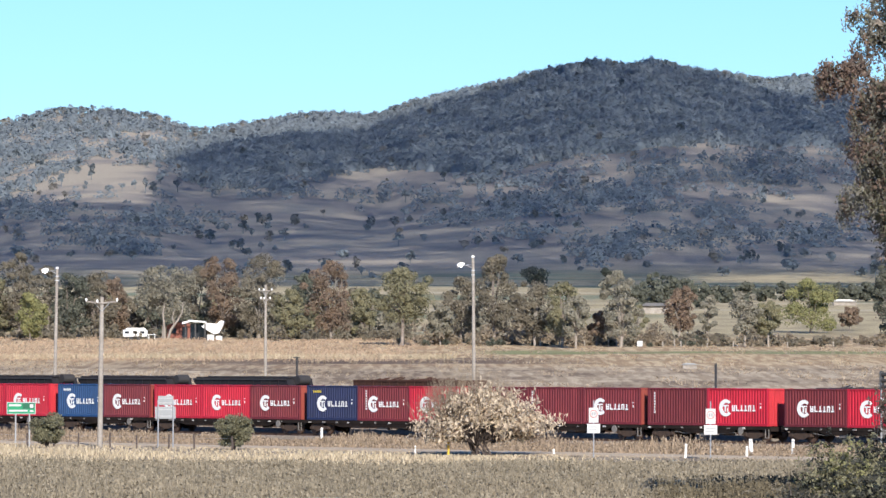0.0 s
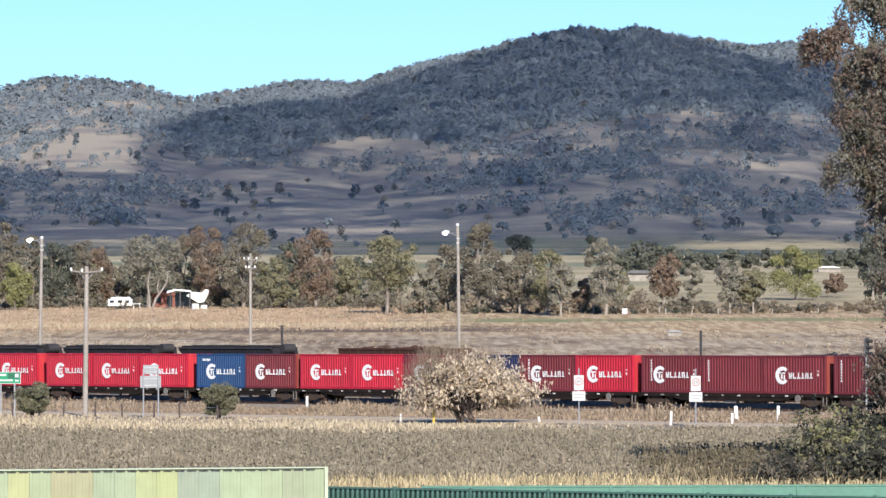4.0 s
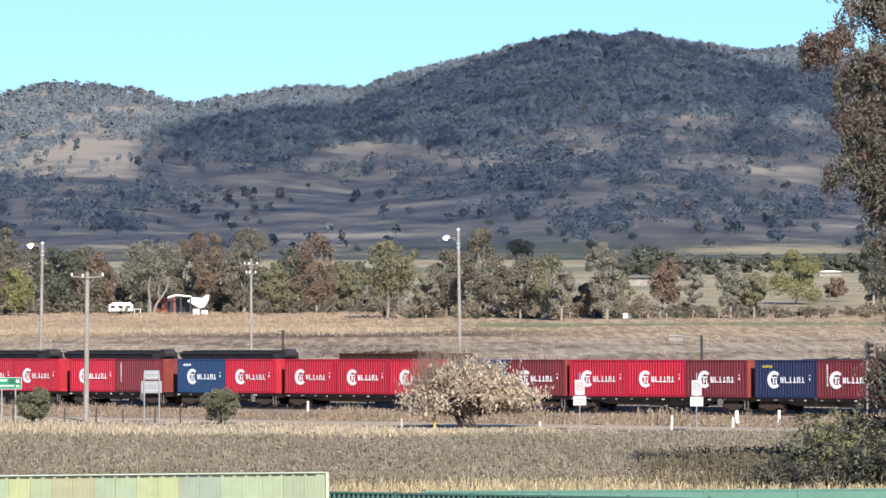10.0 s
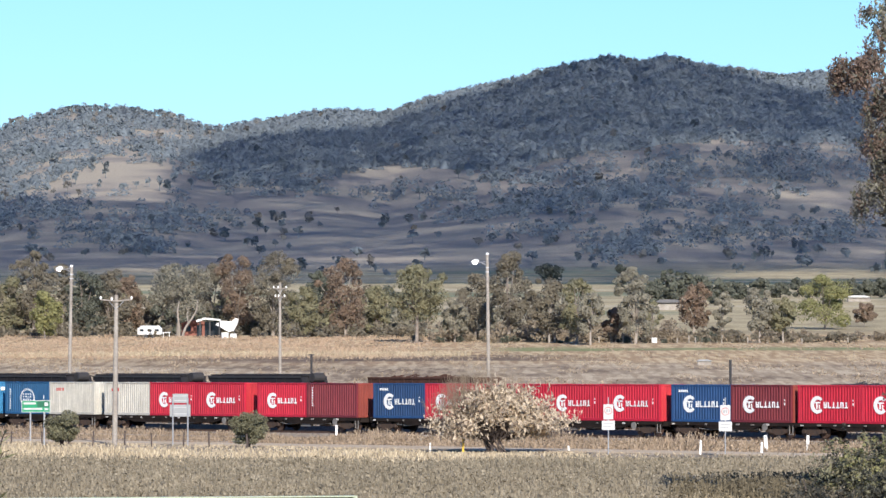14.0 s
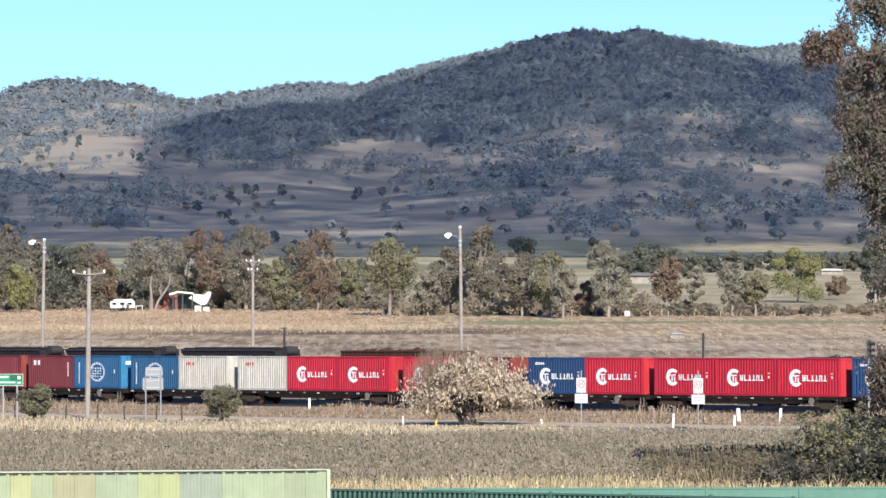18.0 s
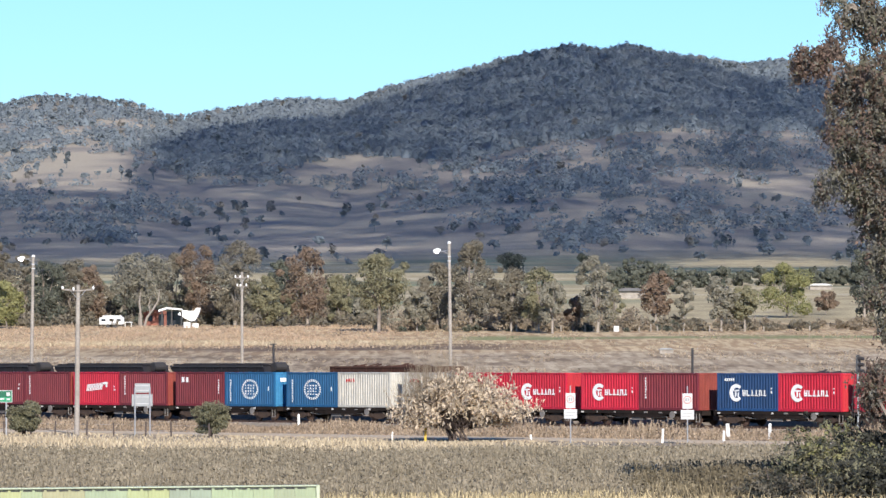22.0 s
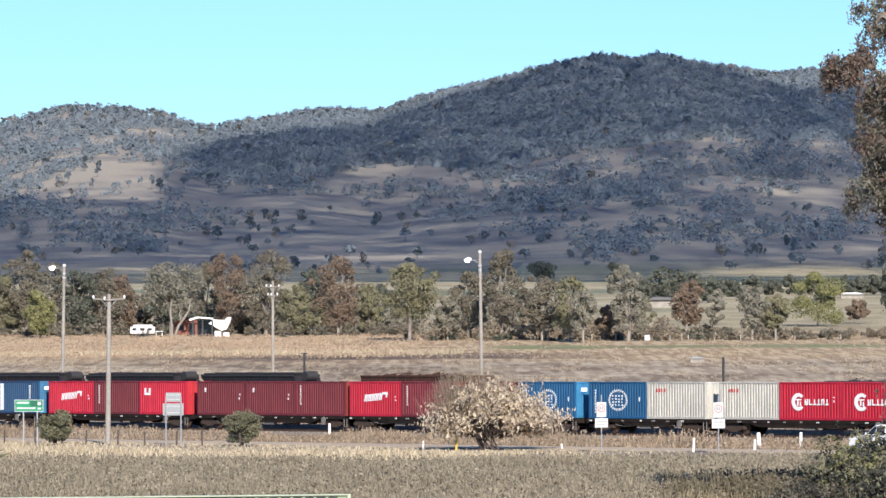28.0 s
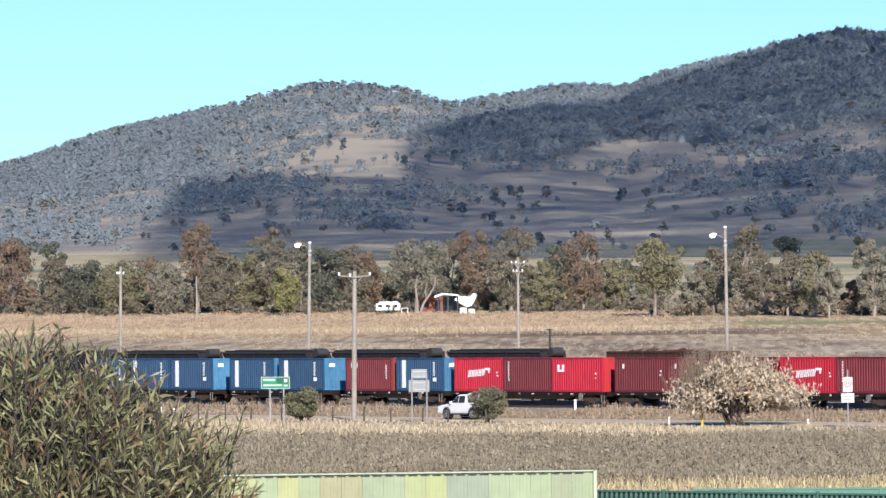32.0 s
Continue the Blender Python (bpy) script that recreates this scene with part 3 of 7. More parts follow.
KINDS = {
    "red": container("logo", "red", "bright red corrugated shipping container with white round logo"),
    "red_end": container("logo", "red", "bright red corrugated shipping container with white logo and plain end"),
    "maroon": container("logo", "maroon", "dark maroon corrugated shipping container with white round logo"),
    "maroon_code_logo": container("logo code", "maroon", "dark maroon corrugated shipping container with upright white code and logo"),
    "maroon_code": container("code", "maroon", "dark maroon corrugated shipping container with upright white code"),
    "maroon_spots": container("spots", "maroon", "faded maroon corrugated shipping container with small white markings"),
    "maroon_sign": container("sign endplate", "maroon", "faded maroon corrugated container with a small white panel"),
    "royal": container("logo tab", "blue", "royal blue corrugated shipping container with white round logo"),
    "navy": container("logo tab", "navy", "dark navy blue corrugated shipping container with white round logo"),
    "ring": container("ring endplate", "bright_blue", "bright blue corrugated shipping container with white ring emblem"),
    "stripe": container("stripe endplate", "stripe_blue", "bright blue corrugated shipping container with an upright white stripe"),
    "white": container("redtext", "white", "off-white corrugated shipping container with small red lettering"),
    "script": container("script", "red", "bright red corrugated shipping container with slanted white mark"),
    "mark": container("mark", "red", "bright red corrugated container with a white block mark"),
}
# the wagons from the front of the train to its back: places of the containers along the train at nine seconds
TRAIN = [
    (("red", 89.2), ("maroon", 83.1)),
    (("red_end", 75.35), ("maroon_code", 69.25)),
    (("maroon", 62.35), ("maroon_code", 56.2), ("maroon_code_logo", 50.05)),
    (("red", 43.1), ("maroon_code_logo", 37.05), ("navy", 31.0)),
    (("maroon", 24.05), ("red", 18.0), ("red", 11.9)),
    (("maroon", 5.2), ("royal", -0.9)),
    (("red", -8.2), ("red", -14.35), ("red", -20.55)),
    (("red_end", -27.85), ("royal", -33.9)),
    (("maroon_code", -41.9), ("red", -47.95)),
    (("red_end", -55.6), ("red", -61.7), ("white", -67.7)),
    (("white", -75.15), ("ring", -81.3)),
    (("ring", -88.85), ("maroon_sign", -95.0)),
    (("maroon_code", -102.25), ("script", -108.3)),
    (("maroon_code", -114.9), ("maroon_spots", -121.0), ("maroon_spots", -127.05)),
    (("mark", -134.6), ("maroon_code", -140.6), ("script", -146.7)),
    (("stripe", -154.2), ("maroon_sign", -160.9)),
    (("stripe", -170.0), ("stripe", -176.9)),
    (("stripe", -185.5), ("stripe", -191.7), ("stripe", -197.9)),
]
DECK = 1.55
WHEEL_R = 0.46


def wheelset():
    bm = bmesh.new()
    for y in (-0.75, 0.75):
        tube(bm, [(0, y - 0.065, 0), (0, y + 0.065, 0)], [WHEEL_R, WHEEL_R], 20)
        tube(bm, [(0, y - 0.11, 0), (0, y + 0.11, 0)], [0.16, 0.16], 10)
    tube(bm, [(0, -1.0, 0), (0, 1.0, 0)], [0.08, 0.08], 8)
    for y in (-0.82, 0.82):
        for k in range(4):
            a = k * math.tau / 4
            box(bm, 0.28 * math.cos(a) - 0.05, y - 0.015, 0.28 * math.sin(a) - 0.05, 0.28 * math.cos(a) + 0.05, y + 0.015, 0.28 * math.sin(a) + 0.05)
    return bm


def bogie_frame():
    bm = bmesh.new()
    for y in (-0.98, 0.98):
        extrude_outline(bm, [(-1.15, 0.38), (-0.65, 0.34), (-0.3, 0.20), (0.3, 0.20), (0.65, 0.34), (1.15, 0.38), (1.15, 0.56), (0.62, 0.60), (0.35, 0.78), (-0.35, 0.78), (-0.62, 0.60), (-1.15, 0.56)], y - 0.07, y + 0.07)
        for x in (-0.9, 0.9):
            box(bm, x - 0.14, y - 0.1, 0.34, x + 0.14, y + 0.1, 0.62, bevel=0.03)
        for x in (-0.16, 0.0, 0.16):
            tube(bm, [(x, y, 0.28), (x, y, 0.62)], [0.06, 0.06], 8)
    box(bm, -0.25, -0.98, 0.42, 0.25, 0.98, 0.70)
    return bm


def flat_wagon(length):
    """A skeletal container wagon, its origin on the rail tops; the boxes stand at DECK."""
    w = empty("container_flat_wagon", None, "dark steel skeletal container wagon on two rusty bogies", "railway wagon", "wagons of the train")
    h, top = length / 2, DECK - RAIL_TOP
    part("centre_sill", boxes((-h, -0.28, top - 0.42, h, 0.28, top - 0.05)), STEEL, w)
    for s in (-1, 1):
        bm = boxes((-h, s * 1.12, top - 0.24, h, s * 1.24, top - 0.012))
        extrude_outline(bm, [(-h + 3.2, top - 0.24), (h - 3.2, top - 0.24), (h - 4.4, top - 0.50), (-h + 4.4, top - 0.50)], s * 1.14, s * 1.20)
        part("side_sill", bm, STEEL, w)
        part("brake_box", boxes((-0.9, s * 0.75, 0.35, 0.3, s * 1.1, 0.72), bevel=0.03), DUST, w, "dusty grey brake equipment box")
        part("hand_brake_wheel", tubes(([(h - 2.9, s * 1.25, 0.72), (h - 2.9, s * 1.30, 0.72)], 0.26), sides=14), DUST, w, "pale hand brake wheel")
        part("step", boxes((h - 0.5, s * 1.2, 0.25, h - 0.1, s * 1.3, 0.29), (h - 0.48, s * 1.22, 0.25, h - 0.45, s * 1.27, top - 0.2), (h - 0.15, s * 1.22, 0.25, h - 0.12, s * 1.27, top - 0.2)), DUST, w)
    rnd = random.Random(int(length * 10))
    for s in (-1, 1):
        for k in range(int(length / 1.6)):
            x = -h + 0.7 + k * 1.6 + rnd.uniform(-0.3, 0.3)
            wd = rnd.uniform(0.08, 0.35)
            part("lashing_bracket", boxes((x, s * 1.24, top - 0.20, x + wd, s * 1.285, top - 0.20 + rnd.uniform(0.06, 0.13))), DUST if k % 3 else WORN, w, "dusty grey lashing bracket")
        for x0 in (-h * 0.35, h * 0.2):
            part("air_pipe", tubes(([(x0 - 1.2, s * 1.05, 0.62), (x0, s * 1.1, 0.50), (x0 + 1.4, s * 1.05, 0.60), (x0 + 1.6, s * 1.05, 0.40)], 0.03), sides=5), DUST, w)
        part("air_reservoir", tubes(([(h * 0.22, s * 0.85, 0.55), (h * 0.22 + 1.0, s * 0.85, 0.55)], 0.17), sides=10), RUST, w, "rusty air reservoir")
    for k in range(int(length / 2.0)):
        x = -h + 0.6 + k * (length - 1.2) / (int(length / 2.0) - 1)
        part("cross_member", boxes((x - 0.09, -1.15, top - 0.26, x + 0.09, 1.15, top - 0.03)), STEEL, w)
    for s in (-1, 1):
        part("headstock", boxes((s * h, -1.2, top - 0.34, s * (h - 0.18), 1.2, top - 0.02)), STEEL, w)
        part("coupler", boxes((s * h, -0.14, 0.36, s * (h + 0.42), 0.14, 0.64), bevel=0.04), RUST, w)
        b = part("bogie", bogie_frame(), RUST, w, "rusty cast bogie")
        b.matrix_basis = pose(s * (h - 1.75), 0, 0)
        for x in (-0.9, 0.9):
            q = part("wheelset", wheelset(), RAIL, b)
            q.matrix_basis = pose(x, 0, WHEEL_R)
    return w


MOVERS = []


def build_train():
    made = {}
    for row in TRAIN:
        mid = (row[0][1] + row[-1][1]) / 2
        n = len(row)
        if n not in made:
            made[n] = flat_wagon(row[0][1] - row[-1][1] + LONG + 0.62)
            thing = made[n]
        else:
            thing = copy_thing(made[n], Matrix.Identity(4))
        MOVERS.append((thing, mid, RAIL_TOP))
        for kind, w in row:
            ob = KINDS[kind]
            if kind in made:
                ob = copy_thing(ob, Matrix.Identity(4))
            made[kind] = 1
            MOVERS.append((ob, w, DECK))


build_train()

# ---- vegetation ----
BARK = mat("grey_bark", (0.30, 0.26, 0.22), (0.16, 0.13, 0.11), 1.2, 8, 0.6, 0.9, bump=0.02)
PALE_BARK = mat("pale_gum_bark", (0.34, 0.30, 0.26), (0.25, 0.22, 0.185), 0.8, 8, 0.5, 0.85, bump=0.02)
DARK_BARK = mat("dark_bark", (0.075, 0.060, 0.055), (0.11, 0.09, 0.08), 1.2, 8, 0.6, 0.9, bump=0.02)
LEAF = {
    "olive": mat("olive_leaves", (0.28, 0.26, 0.155), (0.21, 0.20, 0.12), 0.22, 3, 0.5, 0.8, islands=0.16, sheer=0.4),
    "grey": mat("grey_green_leaves", (0.31, 0.29, 0.225), (0.24, 0.225, 0.17), 0.22, 3, 0.5, 0.8, islands=0.16, sheer=0.4),
    "russet": mat("russet_leaves", (0.27, 0.19, 0.135), (0.22, 0.17, 0.12), 0.22, 3, 0.5, 0.8, islands=0.16, sheer=0.4),
    "brown": mat("brown_olive_leaves", (0.235, 0.205, 0.15), (0.185, 0.165, 0.12), 0.22, 3, 0.5, 0.8, islands=0.16, sheer=0.4),
    "lime": mat("yellow_green_leaves", (0.31, 0.30, 0.13), (0.22, 0.22, 0.095), 0.35, 3, 0.5, 0.8, islands=0.3, sheer=0.4),
    "dark": mat("dark_green_leaves", (0.145, 0.15, 0.115), (0.11, 0.12, 0.09), 0.35, 3, 0.5, 0.8, islands=0.35, sheer=0.4),
    "tan": mat("dry_tan_scrub", (0.34, 0.285, 0.21), (0.27, 0.225, 0.165), 0.22, 3, 0.5, 0.85, islands=0.25, sheer=0.4),
    "hanging_olive": mat("hanging_olive_leaves", (0.185, 0.175, 0.115), (0.13, 0.125, 0.085), 0.4, 3, 0.6, 0.8, islands=0.35, sheer=0.3),
    "hanging_grey": mat("hanging_grey_leaves", (0.20, 0.19, 0.155), (0.14, 0.13, 0.105), 0.4, 3, 0.6, 0.8, islands=0.35, sheer=0.3),
    "hanging_russet": mat("hanging_russet_leaves", (0.215, 0.145, 0.108), (0.15, 0.108, 0.085), 0.4, 3, 0.6, 0.8, islands=0.35, sheer=0.3),
    # near-black: shade inside and below the shrubs is put into this leaf colour
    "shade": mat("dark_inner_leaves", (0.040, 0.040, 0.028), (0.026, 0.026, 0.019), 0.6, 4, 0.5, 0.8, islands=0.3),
    "cream": mat("dry_cream_leaves", (0.68, 0.575, 0.435), (0.50, 0.41, 0.30), 0.6, 4, 0.6, 0.8, islands=0.35, sheer=0.4),
    "shrub": mat("olive_shrub_leaves", (0.255, 0.245, 0.15), (0.195, 0.185, 0.115), 0.9, 4, 0.5, 0.8, islands=0.35, sheer=0.4),
    "near": mat("long_green_leaves", (0.32, 0.31, 0.155), (0.19, 0.19, 0.095), 1.5, 6, 0.5, 0.6, islands=0.55, sheer=0.4),
    "tip": mat("reddish_leaf_tips", (0.27, 0.15, 0.085), (0.25, 0.17, 0.09), 1.5, 6, 0.5, 0.6, islands=0.4, sheer=0.4),
    # distance haze is put into the blue-grey of the hill leaves
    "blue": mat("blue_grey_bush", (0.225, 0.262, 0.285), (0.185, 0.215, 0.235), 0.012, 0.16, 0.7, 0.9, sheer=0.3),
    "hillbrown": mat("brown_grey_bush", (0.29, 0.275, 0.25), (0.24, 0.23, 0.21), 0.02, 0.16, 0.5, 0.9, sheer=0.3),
}


def site(bearing, depth, lift=0.0):
    """A place on the ground: bearing in thousandths to the right of the camera's axis, and depth in metres."""
    x = bearing * depth / 1000
    return Vector((x, depth, land_at(x, depth) + lift))


def gum_tree(place, height, width, leaf, seed, clear=0.18, bark=None, n_lumps=26, per=190, leaf_size=0.29, label=None, name="gum_tree", group="row of trees beyond the paddock"):
    """A eucalypt: forked trunk, limbs and an uneven crown of hanging clumps."""
    rng = np.random.default_rng(seed)
    t = empty(name, Matrix.Translation(place), label or (leaf.replace("lime", "yellow-green") + " leaved gum tree at the edge of the dry paddock"), "tree", group)
    low, deep = height * clear, height * (1 - clear)
    # clumps of foliage over a rounded, lopsided envelope, with gaps between them
    k = n_lumps
    u = (np.arange(k) + rng.random(k)) / k
    a = rng.permutation(k) * 2.4 + rng.uniform(0, 0.8, k)
    peak = rng.uniform(0.42, 0.62)
    girth = np.sqrt(np.clip(1 - ((u - peak) / np.where(u > peak, 1.04 - peak, peak + 0.25)) ** 2, 0.03, 1))
    rc = width * rng.uniform(0.07, 0.19, k) * (0.75 + 0.35 * girth)
    r = np.clip(girth * width * 0.5 - rc * 0.8, 0, None) * np.sqrt(rng.uniform(0.12, 1.0, k)) * rng.uniform(0.85, 1.18, k)
    skew = rng.uniform(-0.10, 0.10) * width
    lump_at = np.stack([r * np.cos(a) + skew * u, r * np.sin(a), low + rc * 0.45 + u * (deep - rc * 1.0)], 1)
    way = rng.normal(size=(k, per, 3))
    way[:, :, 2] += 0.35
    way /= np.linalg.norm(way, axis=2)[:, :, None]
    ball = way * rng.uniform(0.55, 1.06, (k, per, 1)) ** 0.5 * rc[:, None, None] * np.array([1.0, 1.0, 0.78])
    ball[:, :, 2] -= 0.22 * rc[:, None] * rng.random((k, per)) ** 2
    pts = (lump_at[:, None, :] + ball).reshape(-1, 3) + rng.normal(size=(k * per, 3)) * 0.06
    out = way.reshape(-1, 3) + np.array([0, -0.15, 0.25]) + rng.normal(size=pts.shape) * 0.25
    v, f = leaf_quads(pts, leaf_size, rng, 1.5, 0.7, out)
    bm = bmesh.new()
    lean = rng.uniform(-0.06, 0.06, 2) * height
    r0 = 0.021 * height
    fork = Vector((lean[0] * 0.4, lean[1] * 0.4, height * (clear + 0.10)))
    tube(bm, [(0, 0, -0.4), (lean[0] * 0.15, lean[1] * 0.15, height * clear * 0.6), fork], [r0 * 1.25, r0, r0 * 0.8], 7)
    for c in lump_at[rng.permutation(k)[:12]]:
        e = Vector(c)
        m = fork.lerp(e, 0.5) + Vector((0, 0, 0.05 * height))
        tube(bm, [fork, m, e], [r0 * 0.55, r0 * 0.32, r0 * 0.12], 5)
    part("trunk", bm, bark or BARK, t)
    from_arrays("crown", v, f, LEAF[leaf], t)
    return t


# bearing, depth, height, crown width, leaves, seed, bare trunk share
ROW = [
    (-129, 905, 12, 8, "russet", 1, 0.1), (-121, 930, 9, 7, "brown", 2, 0.1), (-115.5, 915, 8.5, 10, "dark", 3, 0.05), (-109, 910, 8.5, 9, "olive", 4, 0.05), (-104, 930, 9, 6, "russet", 5, 0.1),
    (-99.5, 905, 8, 7, "grey", 6, 0.15), (-94.5, 940, 14.5, 6, "russet", 7, 0.35), (-91, 910, 10, 8, "brown", 8, 0.1), (-86, 915, 9.5, 7, "olive", 9, 0.1), (-80.7, 915, 13.5, 7.5, "brown", 10, 0.12),
    (-78.5, 885, 7.5, 5.5, "lime", 11, 0.1), (-75.5, 930, 11.5, 6, "brown", 12, 0.1), (-71.5, 915, 10.5, 7, "dark", 13, 0.05), (-66.5, 920, 10.5, 7.5, "brown", 14, 0.1), (-63, 930, 9.5, 5.5, "russet", 15, 0.1),
    (-54, 905, 11.5, 12.5, "grey", 16, 0.30), (-47.5, 935, 11.5, 6.5, "brown", 31, 0.1), (-43, 925, 13, 7.5, "russet", 17, 0.12), (-36.5, 915, 13.6, 8, "brown", 18, 0.12), (-31, 905, 8, 6, "olive", 19, 0.08), (-27, 950, 9, 6, "dark", 20, 0.05),
    (-23, 905, 12.6, 8, "russet", 21, 0.08), (-17, 925, 8, 5.5, "olive", 22, 0.08), (-10, 850, 11.6, 9.5, "olive", 23, 0.30), (-3, 855, 6.5, 5.2, "grey", 24, 0.18),
    (0.8, 880, 10.2, 7, "brown", 25, 0.14), (7, 865, 13.6, 7.2, "brown", 26, 0.12), (14.5, 850, 9.6, 6.5, "brown", 27, 0.15), (19.5, 840, 9.6, 6.5, "olive", 28, 0.18), (22, 830, 7.6, 5, "grey", 29, 0.22),
    (25.8, 850, 5.2, 3.2, "russet", 30, 0.2), (30.3, 840, 11.2, 7, "grey", 32, 0.12), (41, 905, 8.6, 6, "russet", 33, 0.18), (46.3, 905, 7.2, 3.4, "grey", 34, 0.25), (53.2, 850, 8.2, 6.2, "grey", 35, 0.25),
    (57.5, 850, 6.8, 5, "olive", 36, 0.25), (65.2, 985, 9.6, 12.5, "lime", 37, 0.06), (72.5, 1010, 4.2, 4.2, "russet", 38, 0.2), (79.5, 910, 12, 6.5, "dark", 39, 0.16), (86, 930, 9, 7, "grey", 40, 0.2),
]
for b, d, h, w, leaf, seed, clear in ROW:
    gum = gum_tree(site(b, d), h * 1.06, w * (1.16 if b < -12 else 1.06), leaf, seed, clear, PALE_BARK if leaf == "grey" or seed % 3 == 0 else BARK, 17 if leaf == "lime" and w > 9 else int(22 + 0.20 * h * w), 420 if leaf == "lime" and w > 9 else 170, 0.25)
    if seed == 16:
        part("forked_stem", tubes(([(0.5, -5.6, -0.4), (0.45, -5.6, 1.6), (0.2, -5.8, 4.2), (0.5, -5.4, 6.0)], [0.24, 0.20, 0.13, 0.05]), ([(0.9, -5.6, -0.4), (1.5, -5.7, 1.5), (2.6, -6.0, 3.0), (3.4, -6.2, 4.4), (3.6, -5.8, 6.2)], [0.24, 0.21, 0.17, 0.11, 0.05]), ([(2.0, -5.8, 2.2), (1.8, -6.0, 3.6), (2.1, -5.8, 5.0)], [0.11, 0.08, 0.04]), sides=7), PALE_BARK, gum, "pale forked stems at the foot of the tree")
# a looser second line of lower trees closing the gaps
fill = np.random.default_rng(900)
for k in range(40):
    b = -133 + k * 3.15 + fill.uniform(-1.2, 1.2)
    gum_tree(site(b, fill.uniform(925, 975)), fill.uniform(4.5, 8.6), fill.uniform(6.0, 9.0), ("brown", "dark", "grey", "dark", "olive", "brown")[k % 6], 700 + k, 0.03, BARK, 13, 170, 0.38)
for b, d, h, w, leaf in ((3.6, 890, 8.0, 7.5, "grey"), (10.6, 900, 8.0, 8, "brown"), (17, 895, 7.5, 8, "grey"), (22.5, 900, 7.0, 7, "olive"), (27.5, 905, 5.6, 6, "grey"), (33.5, 905, 6.4, 5, "olive"), (55.5, 900, 6.0, 5, "brown")):
    gum_tree(site(b, d), h * 0.95, w * 0.72, leaf, int(800 + b), 0.14, BARK, 13, 150, 0.36)
# darker trees on the plain behind
for k, (b, d, h, w) in enumerate([(36, 1480, 8, 8), (39.5, 1500, 7, 8), (33.5, 1310, 6, 7), (37.5, 1290, 6.5, 7), (42, 1300, 7.5, 7), (45, 1320, 6.5, 6), (48, 1480, 4.5, 7), (57, 1490, 4.2, 7), (63, 1480, 4.6, 6), (65.5, 1490, 5, 6), (84, 1490, 5, 7), (50, 1450, 4.5, 8), (53.5, 1480, 5.5, 7), (60.5, 1500, 5.5, 6), (68, 1480, 4.5, 6), (70.5, 1490, 5, 6), (73, 1480, 5, 6), (75.5, 1490, 5.2, 6), (78, 1480, 5, 6), (81, 1490, 5, 7), (14.2, 2050, 7, 13), (28, 1900, 7, 8), (-128, 1500, 11, 14), (-121, 1700, 9, 10), (-28, 1600, 7, 8)]):
    gum_tree(site(b, d), h, w, "dark", 60 + k, 0.06, DARK_BARK, 16, 90, 0.55, "dark green tree standing on the plain below the hills", group="trees on the plain")


def low_scrub(seed, n, b0, b1, leaf, tall, label):
    """Low scrub and saplings along the foot of the row of trees."""
    rng = np.random.default_rng(seed)
    vs, fs, n0 = [], [], 0
    for k in range(n):
        b = rng.uniform(b0, b1)
        d = 905 + rng.uniform(-12, 40) if b < -12 else 852 + rng.uniform(-8, 60)
        p = site(b, d)
        h = rng.uniform(0.25, 1.0) * tall
        pts, _ = lumps(rng, 5, 26, (h * 0.75, h * 0.5, h * 0.45), h * 0.35)
        pts[:, 2] = np.abs(pts[:, 2] + h * 0.45)
        v, f = leaf_quads(pts + np.array(p), 0.34, rng)
        vs.append(v), fs.append(f + n0)
        n0 += len(v)
    ob = from_arrays("scrub", np.concatenate(vs), np.concatenate(fs), LEAF[leaf])
    tagged(ob, label, "scrub", kind="stuff")


low_scrub(5, 170, -132, -8, "brown", 2.8, "low brown scrub along the foot of the trees")
low_scrub(6, 110, -8, 38, "tan", 3.4, "dry grey-tan saplings and scrub under the trees")
low_scrub(8, 90, -8, 46, "dark", 1.0, "low dark scrub in a line along the paddock fence")
low_scrub(9, 60, 20, 92, "brown", 2.0, "low brown scrub and saplings between scattered trees")
low_scrub(7, 70, 38, 92, "tan", 1.8, "low dry tan scrub between scattered trees")


def rise_of(x, d):
    """How high a place on the land stands over the level of the eye, in thousandths of its depth."""
    return (land(x, d) - EYE[2]) / d * 1000


